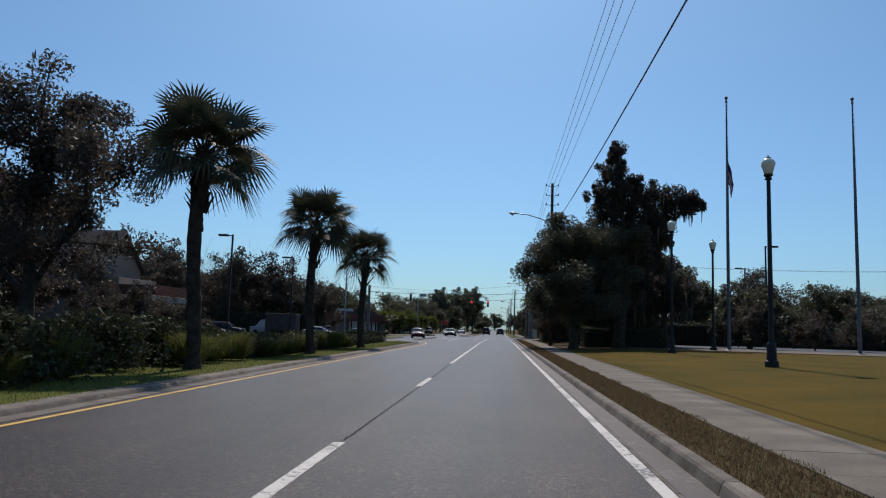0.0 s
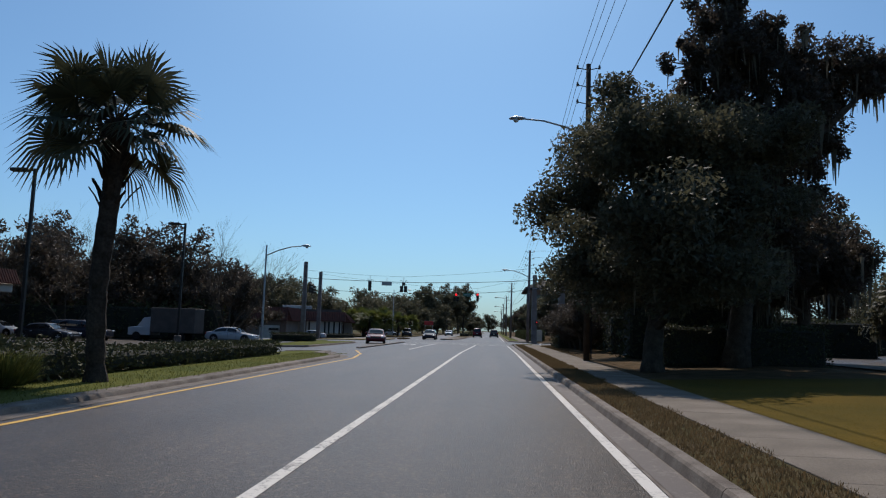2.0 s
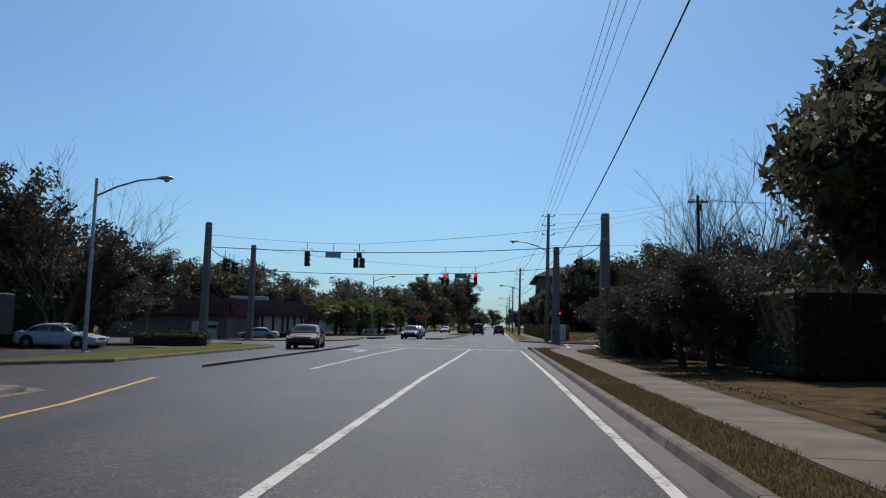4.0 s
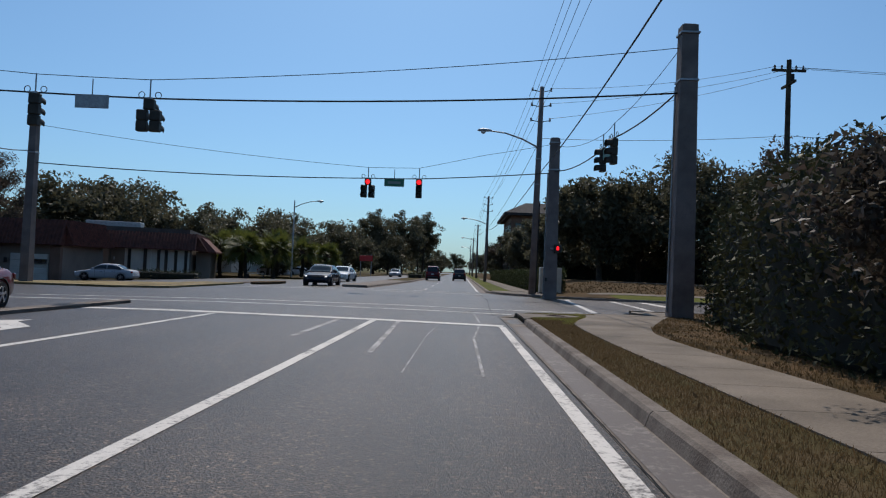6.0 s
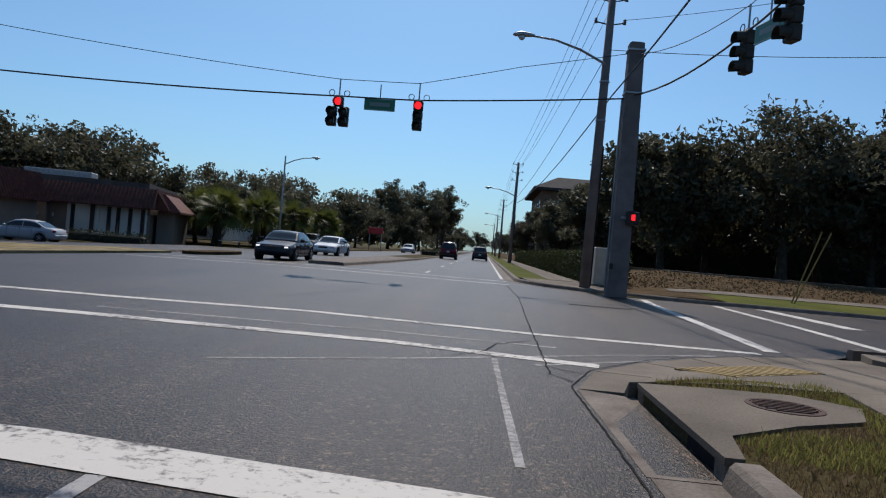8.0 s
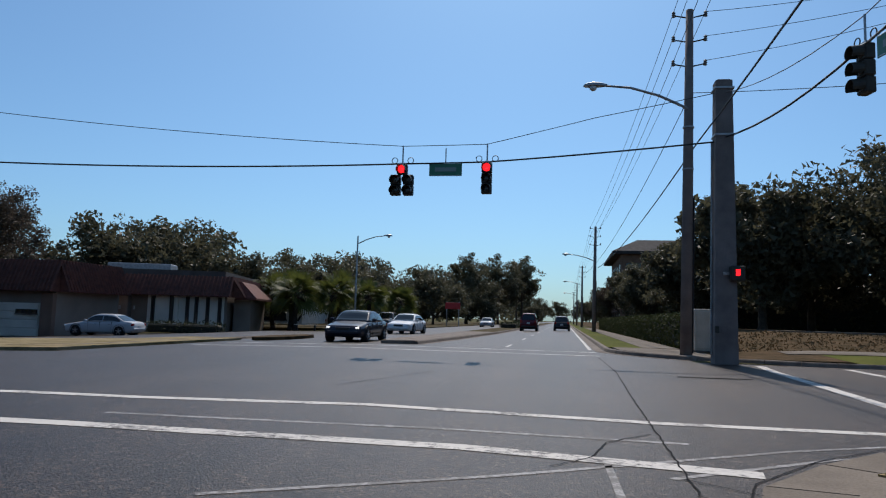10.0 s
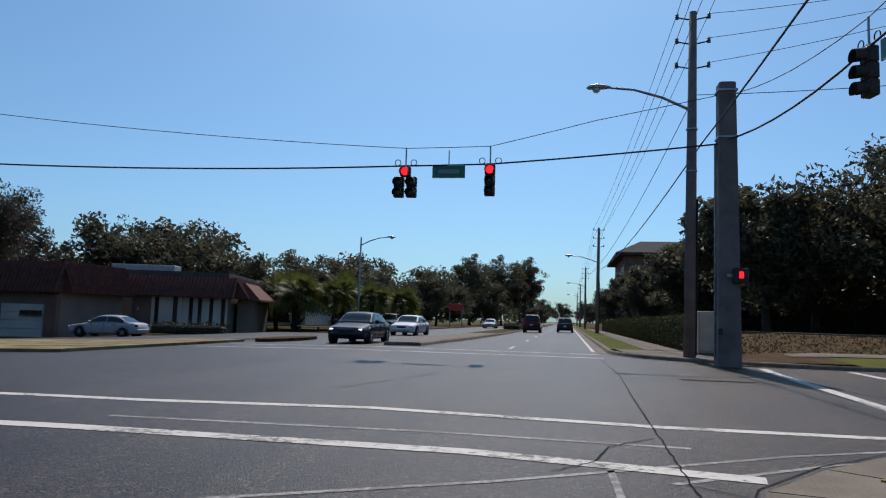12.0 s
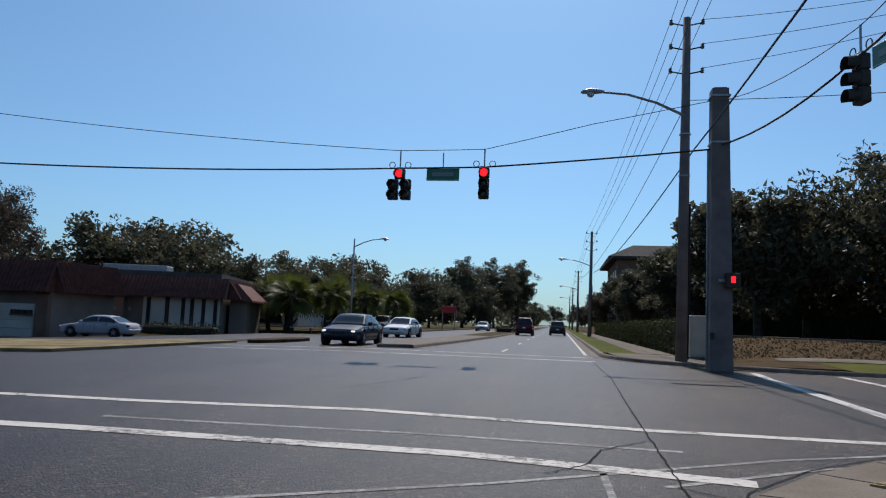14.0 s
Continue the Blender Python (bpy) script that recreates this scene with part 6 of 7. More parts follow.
# ---- cars ----
def paint(name, color):
    m = plain(name, color, 0.5, 0.0, 0.55, spec=0.12)
    m.node_tree.nodes["Principled BSDF"].inputs["Coat Roughness"].default_value = 0.05
    return m


STYLES = {
    # length, width, height, belt, then rows along the length: station 0..1, lower edge, upper edge, width share
    "sedan": (4.7, 1.82, 1.42, 0.92, [(0.0, 0.34, 0.62, 0.80), (0.02, 0.24, 0.72, 0.90), (0.1, 0.2, 0.79, 0.97), (0.28, 0.19, 0.92, 1.0), (0.5, 0.19, 0.95, 1.0), (0.78, 0.2, 0.97, 1.0), (0.93, 0.22, 0.98, 0.96), (0.985, 0.28, 0.9, 0.90), (1.0, 0.36, 0.8, 0.84)],
              [(0.27, 0.92), (0.42, 1.36), (0.56, 1.42), (0.72, 1.35), (0.88, 0.95)]),
    "suv": (4.6, 1.84, 1.70, 1.05, [(0.0, 0.42, 0.8, 0.82), (0.025, 0.28, 0.93, 0.92), (0.1, 0.25, 1.0, 0.98), (0.26, 0.24, 1.07, 1.0), (0.5, 0.24, 1.08, 1.0), (0.8, 0.25, 1.1, 1.0), (0.94, 0.28, 1.1, 0.98), (0.985, 0.32, 1.04, 0.94), (1.0, 0.4, 0.95, 0.9)],
            [(0.25, 1.06), (0.38, 1.62), (0.55, 1.70), (0.85, 1.66), (0.975, 1.08)]),
    "boxy": (4.4, 1.80, 1.84, 1.08, [(0.0, 0.46, 0.86, 0.86), (0.02, 0.34, 0.98, 0.94), (0.1, 0.3, 1.04, 0.99), (0.27, 0.29, 1.08, 1.0), (0.5, 0.29, 1.1, 1.0), (0.85, 0.3, 1.1, 1.0), (0.97, 0.34, 1.1, 0.98), (1.0, 0.44, 1.06, 0.95)],
             [(0.25, 1.07), (0.36, 1.74), (0.5, 1.84), (0.92, 1.82), (0.99, 1.09)]),
    "van": (5.2, 1.98, 2.0, 1.1, [(0.0, 0.44, 0.85, 0.86), (0.02, 0.3, 0.98, 0.94), (0.1, 0.27, 1.06, 0.99), (0.22, 0.26, 1.12, 1.0), (0.5, 0.26, 1.14, 1.0), (0.9, 0.27, 1.14, 1.0), (0.98, 0.32, 1.12, 0.98), (1.0, 0.42, 1.05, 0.95)],
            [(0.17, 1.08), (0.31, 1.86), (0.5, 2.0), (0.93, 1.97), (0.99, 1.13)]),
}


def spline(rows, sub):
    """Rows of numbers made denser along a smooth curve through them."""
    out = []
    for i in range(len(rows) - 1):
        p0, p1, p2, p3 = rows[max(i - 1, 0)], rows[i], rows[i + 1], rows[min(i + 2, len(rows) - 1)]
        for j in range(sub):
            t = j / sub
            out.append(tuple(0.5 * (2 * b + (c - a) * t + (2 * a - 5 * b + 4 * c - d) * t * t + (3 * b - a - 3 * c + d) * t ** 3) if n else b + (c - b) * t for n, (a, b, c, d) in enumerate(zip(p0, p1, p2, p3))))
    out.append(tuple(rows[-1]))
    return out


def car(name, loc, rz, style, body_mat, label, category="car", lit=False, group="cars"):
    """A car whose front points along local -y; body, cabin, glass, wheels, lamps and trim are parts."""
    ln, wd, ht, belt, rows, cab = STYLES[style]
    ob = thing(name, loc, rz, label, category, group)
    rings = []
    for s, lo, hi, ws in spline(rows, 4):
        w, y = wd / 2 * ws, (s - 0.5) * ln
        rings.append([(x * w, y, lo + (hi - lo) * z) for x, z in ((-0.84, 0), (-0.96, 0.08), (-0.99, 0.25), (-1.0, 0.48), (-0.985, 0.7), (-0.95, 0.86), (-0.88, 0.94), (-0.75, 0.98), (-0.4, 1.0), (0.4, 1.0), (0.75, 0.98), (0.88, 0.94), (0.95, 0.86), (0.985, 0.7), (1.0, 0.48), (0.99, 0.25), (0.96, 0.08), (0.84, 0))])
    body = part("body", Geo().loft(rings), body_mat, ob, smooth=True)
    s_a, s_b, s_d, s_e = cab[0][0], cab[1][0], cab[-2][0], cab[-1][0]
    cab_line = spline(cab, 5)

    def roof_z(s):
        for (s0, z0), (s1, z1) in zip(cab_line, cab_line[1:]):
            if s <= s1:
                return z0 + (z1 - z0) * (s - s0) / (s1 - s0)
        return cab_line[-1][1]

    def section(s):
        """Roof height, rise above the belt, and half widths of the cabin at station s."""
        z = roof_z(s)
        k = max(0.0, (z - belt) / (ht - belt))
        t = (s - s_a) / (s_e - s_a) * 2 - 1
        tap = 1 - 0.08 * t ** 4
        return z, k, wd / 2 * 0.93 * tap, wd / 2 * (0.93 - 0.2 * k) * tap

    def flank(s, f, out=0.0):
        z, k, w0, w1 = section(s)
        return Vector((w0 + (w1 - w0) * f + 0.025 * math.sin(math.pi * f) * k + out, (s - 0.5) * ln, (belt - 0.08) + (z - 0.09 * k - belt + 0.08) * f))

    def top_skin(s, u):
        z, k, w0, w1 = section(s)
        return Vector((u * w1 * 0.94, (s - 0.5) * ln, z - 0.045 * k * abs(u) ** 3))

    crings = []
    for s, z in cab_line:
        half = [flank(s, f) for f in (0.0, 0.3, 0.6, 0.85, 1.0)] + [top_skin(s, u) for u in (0.98, 0.85, 0.55, 0.2)]
        crings.append([(-p.x, p.y, p.z) for p in half] + [(p.x, p.y, p.z) for p in reversed(half)])
    part("cabin", Geo().loft(crings), body_mat, ob, smooth=True)

    def pane(name, grid, back):
        """A curved pane of glass from rows of points, made solid by moving them back."""
        nr_, nc = len(grid), len(grid[0])
        vs = [tuple(p) for row in grid for p in row] + [tuple(p + back) for row in grid for p in row]
        fs, o = [], nr_ * nc
        for a in range(nr_ - 1):
            for b in range(nc - 1):
                q = (a * nc + b, a * nc + b + 1, (a + 1) * nc + b + 1, (a + 1) * nc + b)
                fs += [q, tuple(i + o for i in reversed(q))]
        rim = [b for b in range(nc)] + [a * nc + nc - 1 for a in range(1, nr_)] + [(nr_ - 1) * nc + b for b in range(nc - 2, -1, -1)] + [a * nc for a in range(nr_ - 2, 0, -1)]
        fs += [(rim[i], rim[(i + 1) % len(rim)], rim[(i + 1) % len(rim)] + o, rim[i] + o) for i in range(len(rim))]
        part(name, Geo().add(vs, fs), CAR_GLASS, body, smooth=False)

    lo_s, hi_s = s_a + 0.42 * (s_b - s_a), s_e - 0.42 * (s_e - s_d)
    cuts = [lo_s + (hi_s - lo_s) * q for q in ((0, 0.47, 1) if style == "sedan" else (0, 0.4, 0.74, 1))]
    for sx in (1, -1):
        for c0, c1 in zip(cuts, cuts[1:]):
            g_ = [[flank(c0 + 0.006 + (c1 - c0 - 0.012) * a / 5, f, 0.01) for f in (0.3, 0.6, 0.92)] for a in range(6)]
            pane("side_window", [[Vector((p.x * sx, p.y, p.z)) for p in row] for row in g_], Vector((-0.02 * sx, 0, 0)))
    for c0, c1, nm, t in ((s_a + 0.12 * (s_b - s_a), s_b - 0.03 * (s_b - s_a), "windscreen", -1), (s_e - 0.14 * (s_e - s_d), s_d + 0.06 * (s_e - s_d), "rear_window", 1)):
        nv = Vector((0, t * 0.012, 0.01))
        pane(nm, [[top_skin(c0 + (c1 - c0) * a / 5, u) + nv for u in (-0.93, -0.7, -0.35, 0, 0.35, 0.7, 0.93)] for a in range(6)], nv * -1.8)
    wr = 0.33 if style == "sedan" else 0.36
    for sx in (-1, 1):
        for sy in (-0.5 + 0.185, 0.5 - 0.19):
            wx, wy = sx * (wd / 2 - 0.1), sy * ln
            arch = part("wheel_arch", Geo().lathe([(wr + 0.07, -0.125), (wr + 0.07, 0.108), (wr + 0.05, 0.112), (wr + 0.05, -0.125)], 20, (wx, wy, wr + 0.02), "x"), BLACK_TRIM, body)
            wh = part("wheel", Geo().lathe([(wr - 0.1, -0.1), (wr - 0.02, -0.115), (wr, -0.08), (wr, 0.08), (wr - 0.02, 0.118), (wr - 0.1, 0.125)], 24, (wx, wy, wr), "x"), TYRE, ob, smooth=False)
            rm = Geo().lathe([(wr - 0.1, 0.09 * sx), (wr - 0.12, 0.13 * sx), (wr - 0.14, 0.1 * sx), (0.07, 0.12 * sx), (0.05, 0.14 * sx), (0.001, 0.14 * sx)], 20, (wx, wy, wr), "x")
            for k in range(5):
                a = 6.283 * k / 5
                rm.box((0, 0, 0), (0.03, 0.06, wr - 0.14), 0.005, Matrix.Translation((wx + sx * 0.12, wy, wr)) @ pose(0, 0, 0, math.degrees(a), 0, 0) @ Matrix.Translation((0, 0, (wr - 0.14) / 2)))
            part("rim", rm, RIM, wh)
        f_, b_ = -ln / 2, ln / 2
        hz = rows[1][2] - 0.09
        part("headlight", Geo().box((sx * wd * 0.36, f_ + 0.07, hz), (0.18 if lit else 0.34, 0.2, 0.08 if lit else 0.11), 0.04), HEAD_LIT if lit else HEAD, body)
        tz = rows[-2][2] - 0.13
        part("tail_light", Geo().box((sx * wd * 0.395, b_ - 0.06, tz), (0.24, 0.14, 0.26 if style != "sedan" else 0.16), 0.03), TAIL, body)
        part("door_mirror", Geo().box((sx * (wd / 2 + 0.08), (cab[0][0] + 0.06 - 0.5) * ln, belt + 0.06), (0.2, 0.12, 0.15), 0.04), body_mat, body)
        for k in (0.42, 0.62):
            part("door_handle", Geo().box((sx * (wd / 2 - 0.005), (k + 0.05 - 0.5) * ln, belt - 0.16), (0.03, 0.18, 0.035), 0.01), CHROME if style == "sedan" else body_mat, body)
        for k in (0.36, 0.53, 0.7):
            part("door_seam", Geo().box((sx * (wd / 2 - 0.012), (k - 0.5) * ln, 0.62), (0.03, 0.012, 0.55)), BLACK_TRIM, body)
    part("grille", Geo().box((0, -ln / 2 + 0.015, rows[1][2] - 0.14), (wd * 0.36, 0.06, 0.14), 0.02), BLACK_TRIM, body)
    part("front_bumper", Geo().box((0, -ln / 2 + 0.05, 0.42), (wd * 0.78, 0.18, 0.2), 0.06), BLACK_TRIM if style == "boxy" else body_mat, body)
    part("rear_bumper", Geo().box((0, ln / 2 - 0.05, 0.48), (wd * 0.84, 0.2, 0.22), 0.06), BLACK_TRIM if style == "boxy" else body_mat, body)
    part("number_plate", Geo().box((0, ln / 2 + 0.012, rows[-1][2] - 0.18 + (0.0 if style == "sedan" else -0.05)), (0.32, 0.02, 0.16), 0.005), PLATE, body)
    part("underbody", Geo().box((0, 0, 0.28), (wd * 0.86, ln * 0.9, 0.12)), BLACK_TRIM, body)
    if style in ("suv", "boxy", "van"):
        for sx in (-1, 1):
            part("roof_rail", Geo().tube([(sx * wd * 0.32, -0.35, ht + 0.0), (sx * wd * 0.32, -0.3, ht + 0.05), (sx * wd * 0.32, ln * 0.33, ht + 0.03), (sx * wd * 0.32, ln * 0.36, ht - 0.03)], 0.018, 6), BLACK_TRIM, body)
    return ob


P_RED, P_DARK, P_BLUE, P_WHITE, P_SILVER, P_MAROON = paint("paint_red", (0.11, 0.009, 0.016)), paint("paint_charcoal", (0.025, 0.025, 0.03)), paint("paint_slate", (0.016, 0.02, 0.034)), paint("paint_white", (0.7, 0.7, 0.69)), paint("paint_silver", (0.4, 0.41, 0.43)), paint("paint_maroon", (0.12, 0.012, 0.018))
car("red_sedan", (-9.4, 80.8, G(-9.4, 81)), 8, "sedan", P_RED, "faded dark red sedan driving away from the crossing")
car("dark_suv", (2.2, 168, 0), 180, "suv", P_DARK, "dark grey hatchback SUV in the near lane far ahead", "SUV")
car("maroon_suv", (-1.2, 159, 0), 180, "boxy", P_MAROON, "dark red boxy SUV in the far lane far ahead", "SUV")
car("slate_sedan", (-7.0, 114.0, G(-7, 114)), 0, "sedan", P_BLUE, "dark slate sedan waiting to turn at the median", lit=True)
car("white_hatchback", (-8.6, 132.0, G(-8.6, 129)), -3, "sedan", P_WHITE, "white sedan behind the waiting car")
car("parked_sedan", (-27.0, 124.2, G(-27, 124.2)), -87, "sedan", P_SILVER, "silver sedan parked before the low building", group="parked cars")
for i, (x, y, rz, st, mt, lb) in enumerate(((-37.0, 75.0, 88, "suv", P_DARK, "dark SUV parked before dark trees"), (-33.2, 70.5, 92, "suv", P_BLUE, "slate SUV parked before dark trees"), (-22.6, 77.4, 91, "sedan", P_SILVER, "silver sedan parked near the crossing"), (-43.5, 74.0, 90, "sedan", P_SILVER, "silver sedan parked before dark trees"), (-33.5, 66.0, 88, "sedan", P_DARK, "dark sedan parked beside the porch"),
                                           (-27.0, 45.0, 90, "sedan", P_DARK, "dark sedan parked behind the hedge"), (-14.8, 151, 4, "suv", P_DARK, "dark SUV parked beside the far road"), (-9.0, 190, 0, "sedan", P_SILVER, "silver sedan far down the road"),
                                           (-24.5, 168, 80, "suv", P_SILVER, "silver SUV parked by the small palms"), (-21.5, 173, 85, "sedan", P_WHITE, "white sedan parked by the small palms"))):
    car("parked_car", (x, y, G(x, y)), rz, st, mt, lb, group="parked cars")
bench = thing("park_bench", (-18.8, 139.0, G(-18.8, 139)), 12, "white slatted bench on a dark post base", "bench")
for k in range(3):
    part("slat", Geo().box((0, -0.15 + 0.15 * k, 0.46), (1.9, 0.13, 0.05), 0.01), WHITE_WALL, bench)
for sx in (-0.75, 0.75):
    part("leg", Geo().box((sx, 0, 0.21), (0.12, 0.4, 0.44), 0.02), BLACK_METAL, bench)
truck = thing("parked_truck", (-28.6, 76.0, -0.36), -90, "grey box truck parked behind the hedge", "truck")
part("box_body", Geo().box((0, 1.2, 1.9), (2.2, 4.2, 2.3), 0.05), FASCIA, truck)
tc_ = part("cab", Geo().loft([[(-1.0, y, 0.5), (-1.02, y, 1.2), (-0.9, y, z), (0.9, y, z), (1.02, y, 1.2), (1.0, y, 0.5)] for y, z in ((-3.0, 1.2), (-2.2, 1.3), (-1.6, 2.1), (-0.9, 2.2))]), P_SILVER, truck)
part("windscreen", Geo().add([(-0.82, -2.16, 1.4), (0.82, -2.16, 1.4), (0.8, -1.7, 2.0), (-0.8, -1.7, 2.0)], [(0, 1, 2, 3)]), CAR_GLASS, tc_)
for sx in (-1, 1):
    for y in (-2.2, 2.0):
        part("wheel", Geo().lathe([(0.28, -0.12), (0.4, -0.11), (0.4, 0.11), (0.28, 0.12)], 20, (sx * 0.92, y, 0.4), "x"), TYRE, truck)


# ---- small things ----
cab_ = thing("utility_cabinet", (8.05, 110.6, 0.13), 0, "beige metal traffic control cabinet", "utility cabinet")
part("case", Geo().box((0, 0, 0.85), (1.35, 0.8, 1.6), 0.03), BEIGE, cab_)
part("plinth", Geo().box((0, 0, 0.03), (1.5, 0.95, 0.1), 0.01), KERB, cab_)
part("door", Geo().box((0, -0.41, 0.85), (1.2, 0.03, 1.42), 0.01), BEIGE, cab_)
rs_ = thing("red_sign", (-33, 108, -0.36), 0, "small red sign on a post", "sign")
part("post", Geo().tube([(0, 0, 0), (0, 0, 2.4)], 0.05, 6), STEEL, rs_)
part("panel", Geo().box((0, -0.06, 2.6), (0.9, 0.06, 0.6), 0.02), SIGN_RED, rs_)
part("backing", Geo().box((0, -0.008, 2.6), (0.86, 0.04, 0.56), 0.01), STEEL, rs_, "grey metal back")
far_sign = thing("roadside_sign", (-13.7, 186, -0.1), 0, "red roadside sign board far down the road", "sign")
part("post", Geo().tube([(-0.9, 0, 0), (-0.9, 0, 3.6)], 0.07, 6).tube([(0.9, 0, 0), (0.9, 0, 3.6)], 0.07, 6), STEEL, far_sign)
part("panel", Geo().box((0, -0.1, 3.0), (2.2, 0.12, 0.95), 0.03), SIGN_RED, far_sign)
# fallen leaves and blades of grass
rg = np.random.default_rng(9)
vx = np.column_stack([4.28 + rg.random(110000) * 2.2, 56 + 30.5 * rg.random(110000) ** 0.8])
edge_x = np.interp(vx[:, 1], [56, 70, 78.5, 80.8, 82.4, 84.0, 85.4, 86.5], [5.25, 5.25, 5.06, 5.06, 5.13, 5.48, 5.93, 6.08])
lid_edge = np.interp(vx[:, 0], [4.2, 4.32, 4.95, 5.62, 5.88], [83.6, 84.1, 84.6, 85.0, 85.6])
vx = vx[(vx[:, 0] < edge_x) & ((vx[:, 1] < lid_edge) | (vx[:, 1] > 86.0) | (vx[:, 0] > 5.88)) & (vx[:, 1] < 86.0 + 0.7 * (vx[:, 0] - 4.1).clip(0, 1))]
vn = np.column_stack([4.28 + rg.random(64000) * 1.1, -19 + 75 * rg.random(64000)])
vn = vn[(vn[:, 0] < 5.24 + 0.1 * np.sin(vn[:, 1] * 2.3) * np.sin(vn[:, 1] * 0.7 + 1) + 0.05 * rg.random(64000))[:len(vn)]]
single("verge_turf", blades("verge_turf", vn, 0.045, VERGE_BLADE, 33, lambda x, y: 0.12, 0.008), None, "patchy dry grass along the kerb", "grass", kind="stuff")
single("verge_blades", blades("verge_blades", vx, 0.035, VERGE_BLADE, 3, lambda x, y: 0.12, 0.004), None, "short dry blades of grass on the verge", "grass", kind="stuff")
tuft = np.column_stack([4.3 + rg.random(17000) * 1.8, 82.2 + rg.random(17000) * 4.6])
in_t = (np.hypot((tuft[:, 0] - 4.95) / 0.75, (tuft[:, 1] - 84.0) / 0.45) < 0.7 + 0.4 * rg.random(17000)) | (np.abs(tuft[:, 0] - np.interp(tuft[:, 1], [82.4, 84.0, 85.4, 86.45], [5.0, 5.35, 5.82, 6.0])) < 0.16 * rg.random(17000)) | ((tuft[:, 1] > 85.95) & (tuft[:, 1] < 86.05 + 0.65 * (tuft[:, 0] - 4.1).clip(0, 1)) & (rg.random(17000) < 0.4))
on_lid = (tuft[:, 1] < 86.0) & (tuft[:, 1] > np.interp(tuft[:, 0], [4.2, 4.32, 4.95, 5.62, 5.88], [83.6, 84.1, 84.6, 85.0, 85.6])) & (tuft[:, 0] < 5.75)
in_t &= ~on_lid & (tuft[:, 0] < np.interp(tuft[:, 1], [82.4, 84.0, 85.4, 86.45], [5.17, 5.52, 5.97, 6.12]))
single("green_tufts", blades("green_tufts", tuft[in_t], 0.045, TUFT_LEAF, 31, lambda x, y: 0.12, 0.005), None, "tufts of green grass round the drain slab", "grass", kind="stuff")
lx = np.column_stack([6.8 + rg.random(30000) ** 1.3 * 14, -18 + rg.random(30000) * 50])
single("lawn_blades", blades("lawn_blades", lx, 0.02, DRY_BLADE, 4, lambda x, y: G(x, y) + 0.02, 0.006), None, "golden dry blades of grass on the lawn", "grass", kind="stuff")
mx_ = np.column_stack([-5.5 - rg.random(16000) * 2.4, -22 + rg.random(16000) * 70])
single("median_blades", blades("median_blades", mx_, 0.05, GRASS_LEAF, 7, lambda x, y: G(x, y) + 0.065, 0.007), None, "green blades of grass in the median", "grass", kind="stuff")
path_edge = lambda y: np.interp(y, [68.8, 73.3, 77.8, 79.2, 80.5, 81.9, 83.4, 85.5, 87.5, 90.6], [6.76, 6.66, 6.46, 6.46, 6.56, 6.86, 7.36, 8.11, 8.86, 10.3])
lf = np.column_stack([4.4 + rg.random(9000) * 7, 52 + rg.random(9000) * 38, 0.148 + 0.004 * rg.random(9000)])
on_verge = (lf[:, 0] < 5.1) & (lf[:, 1] < 83.5) & (rg.random(9000) < 0.25)
lf = lf[on_verge | (lf[:, 0] > path_edge(lf[:, 1]) + 0.05)]
ct = np.column_stack([6.4 + rg.random(60000) * 4.5, 62 + rg.random(60000) * 28])
away = ct[:, 0] - path_edge(ct[:, 1])
ct = ct[(away > 0.0) & (rg.random(60000) < np.exp(-away.clip(0, 9) * 1.1) * (0.35 + 0.65 * (np.sin(ct[:, 1] * 1.7 + np.sin(ct[:, 0] * 3)) > -0.2)))]
single("corner_turf", blades("corner_turf", ct, 0.05, VERGE_BLADE, 35, lambda x, y: 0.13, 0.006), None, "ragged dry grass along the footpath edge", "grass", kind="stuff")
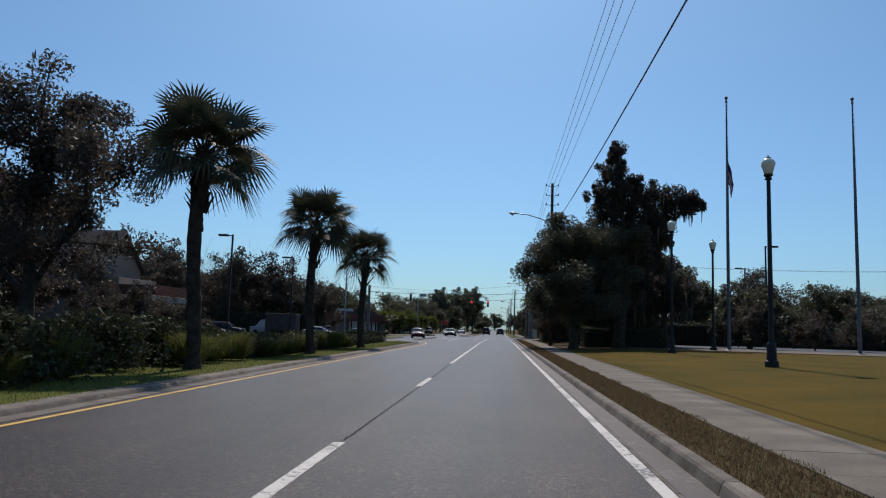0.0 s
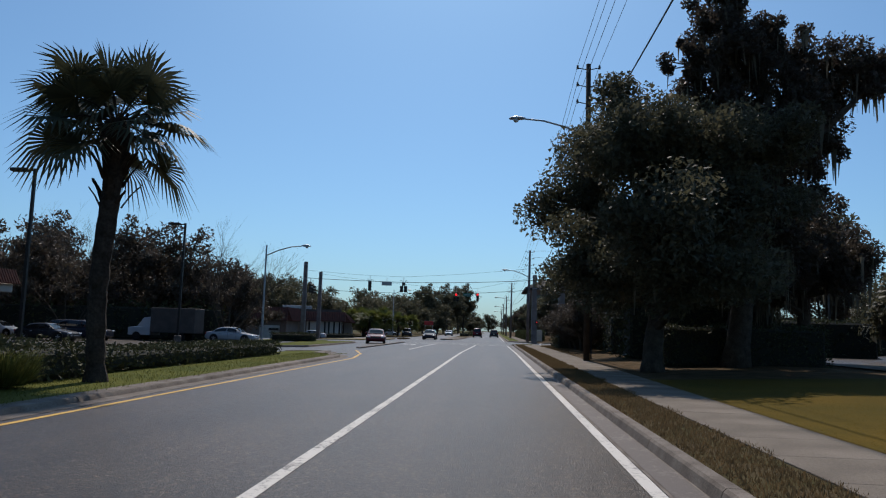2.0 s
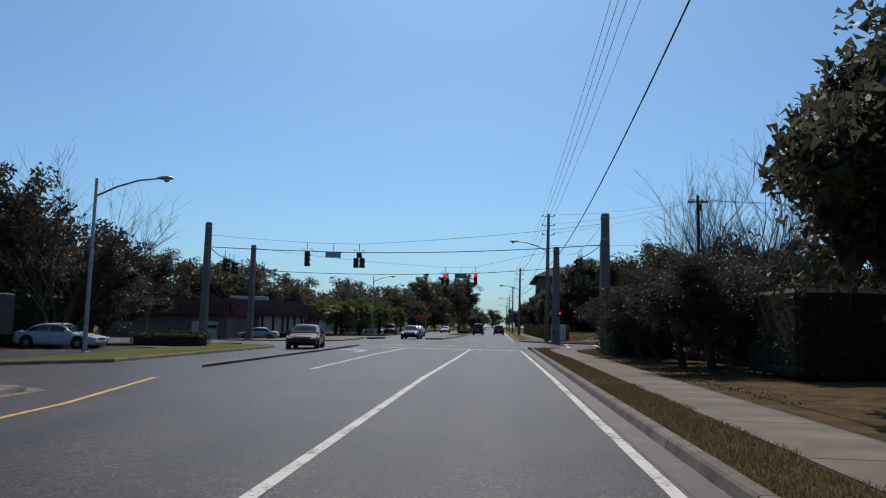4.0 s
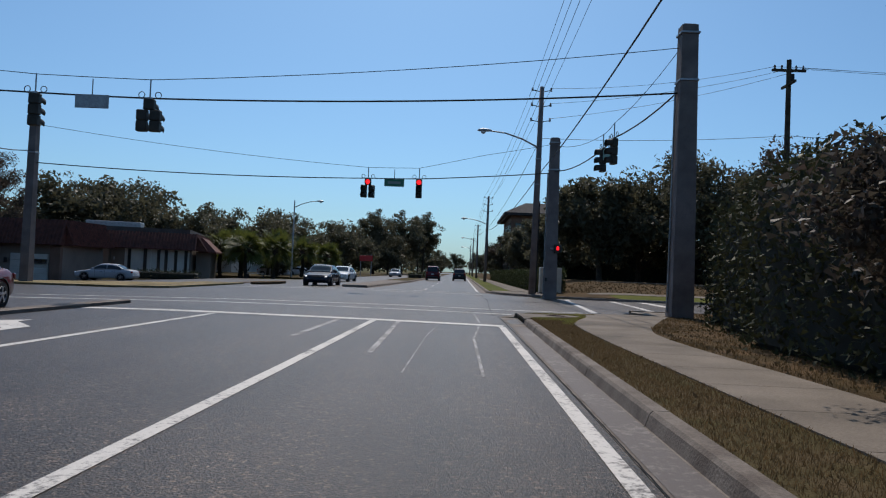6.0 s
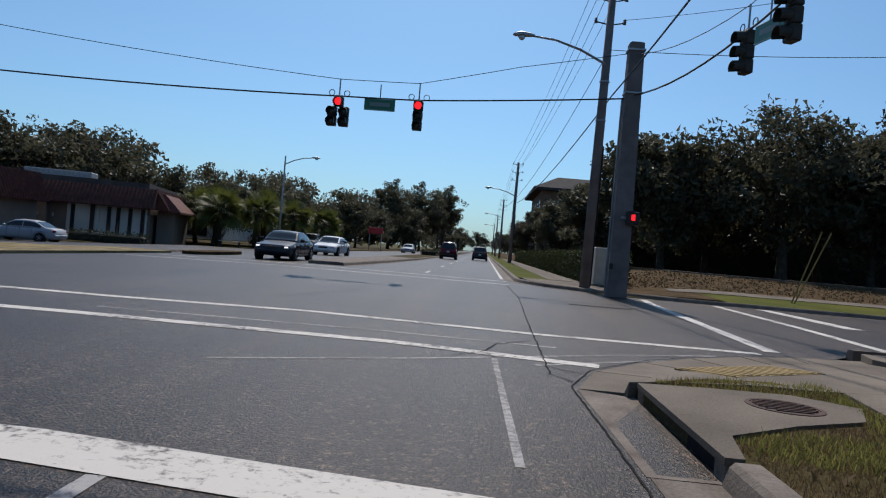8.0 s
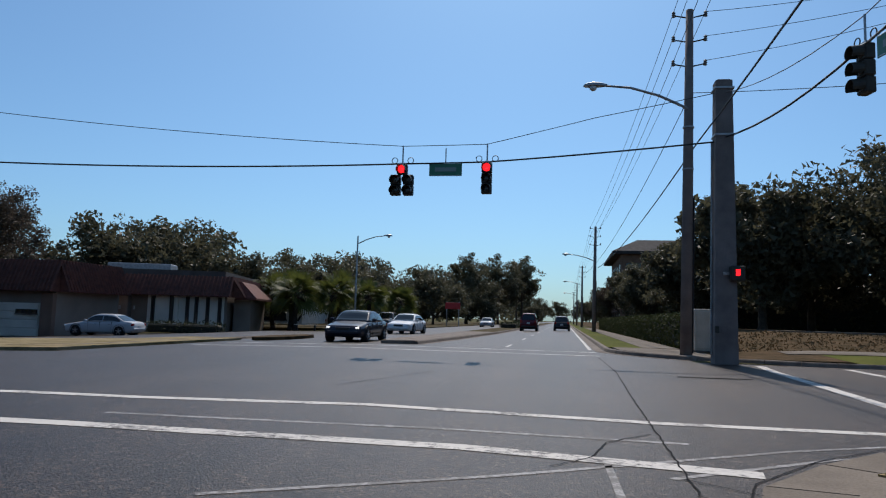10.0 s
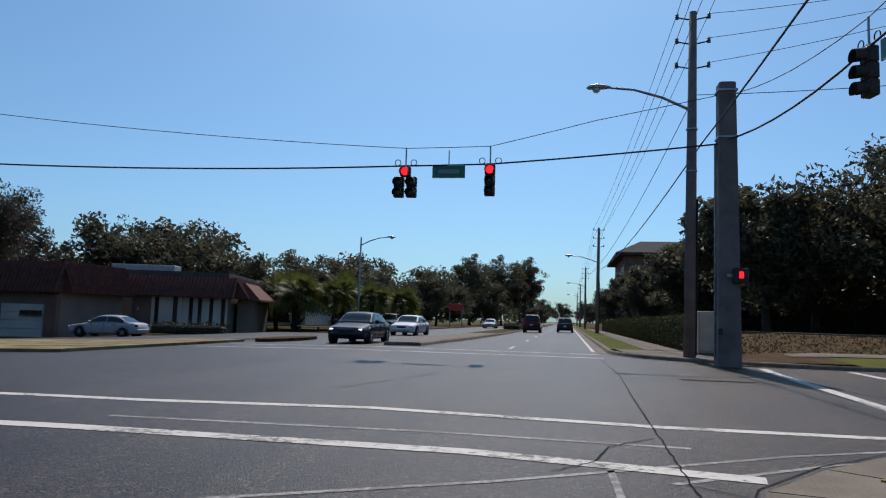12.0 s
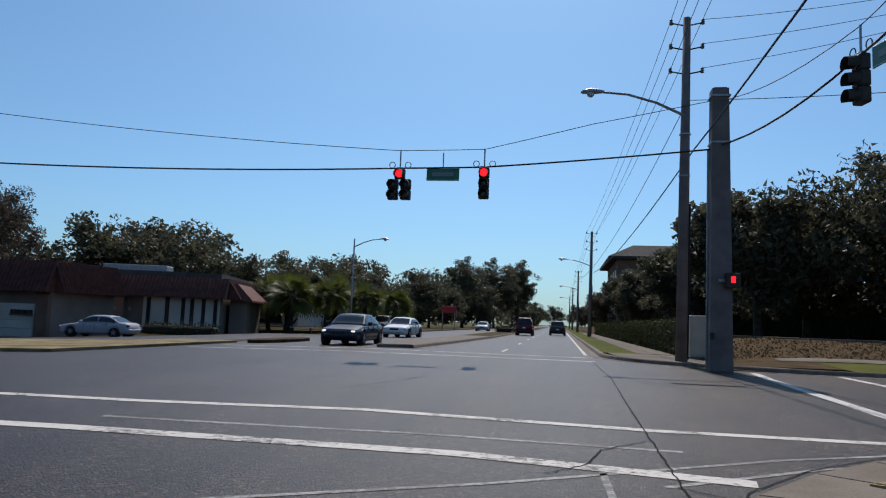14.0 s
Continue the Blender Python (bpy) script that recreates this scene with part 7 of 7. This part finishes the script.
bl = np.column_stack([8 + rg.random(4500) ** 1.4 * 40, 109.9 + rg.random(4500) * 8, 0 * rg.random(4500)])
bl[:, 2] = [bank_z(x, y) + 0.02 for x, y, z in bl]
single("bank_leaves", quads_mesh("bank_leaves", bl, 0.075, FALLEN, 18, up=0.6), None, "brown leaves strewn over the bank", "fallen leaves", kind="stuff")
single("fallen_leaves", quads_mesh("fallen_leaves", lf, 0.035, FALLEN, 8, up=0.8), None, "small yellow and brown fallen leaves", "fallen leaves", kind="stuff")

# concrete footpath slabs
path_root = thing("footpath", (0, 0, 0), 0, "concrete footpath of cast slabs", kind="structure")
slab = Geo().box((0, 0, 0.04), (1.5, 1.493, 0.2), 0.006).mesh("slab", CONCRETE)
for k in range(69):
    o = part("slab", slab, None, path_root)
    o.matrix_basis = pose(6.0, -34 + 1.5 * k, 0.005 + rs.uniform(-0.002, 0.002), rs.uniform(-0.1, 0.1), 0, 0)
bend_l = [(5.25, 68.77), (5.25, 70.3), (5.2, 71.8), (5.17, 73.3), (5.14, 74.8), (5.1, 76.3), (5.08, 77.8), (5.08, 79.3), (5.1, 80.8), (5.17, 82.4), (5.52, 84.0), (5.97, 85.4), (6.14, 86.45)]
bend_r = [(6.75, 68.77), (6.75, 70.3), (6.7, 71.8), (6.65, 73.3), (6.6, 74.8), (6.5, 76.3), (6.45, 77.8), (6.45, 79.2), (6.55, 80.5), (6.85, 81.9), (7.35, 83.4), (8.1, 85.5), (8.85, 87.5)]
for k in range(len(bend_l) - 1):
    a, b, c, d = Vector(bend_l[k]), Vector(bend_r[k]), Vector(bend_r[k + 1]), Vector(bend_l[k + 1])
    up = (d - a).normalized() * 0.006
    part("slab", Geo().prism([tuple(a + up), tuple(b + up), tuple(c - up), tuple(d - up)], -0.06, 0.145), CONCRETE, path_root)
far_path = thing("far_path", (0, 0, 0), 0, "concrete footpath beyond the crossing", kind="structure")
for k in range(60):
    o = part("slab", slab, None, far_path)
    o.matrix_basis = pose(6.5, 113.8 + 1.5 * k, 0.005, 0, 0, 0)
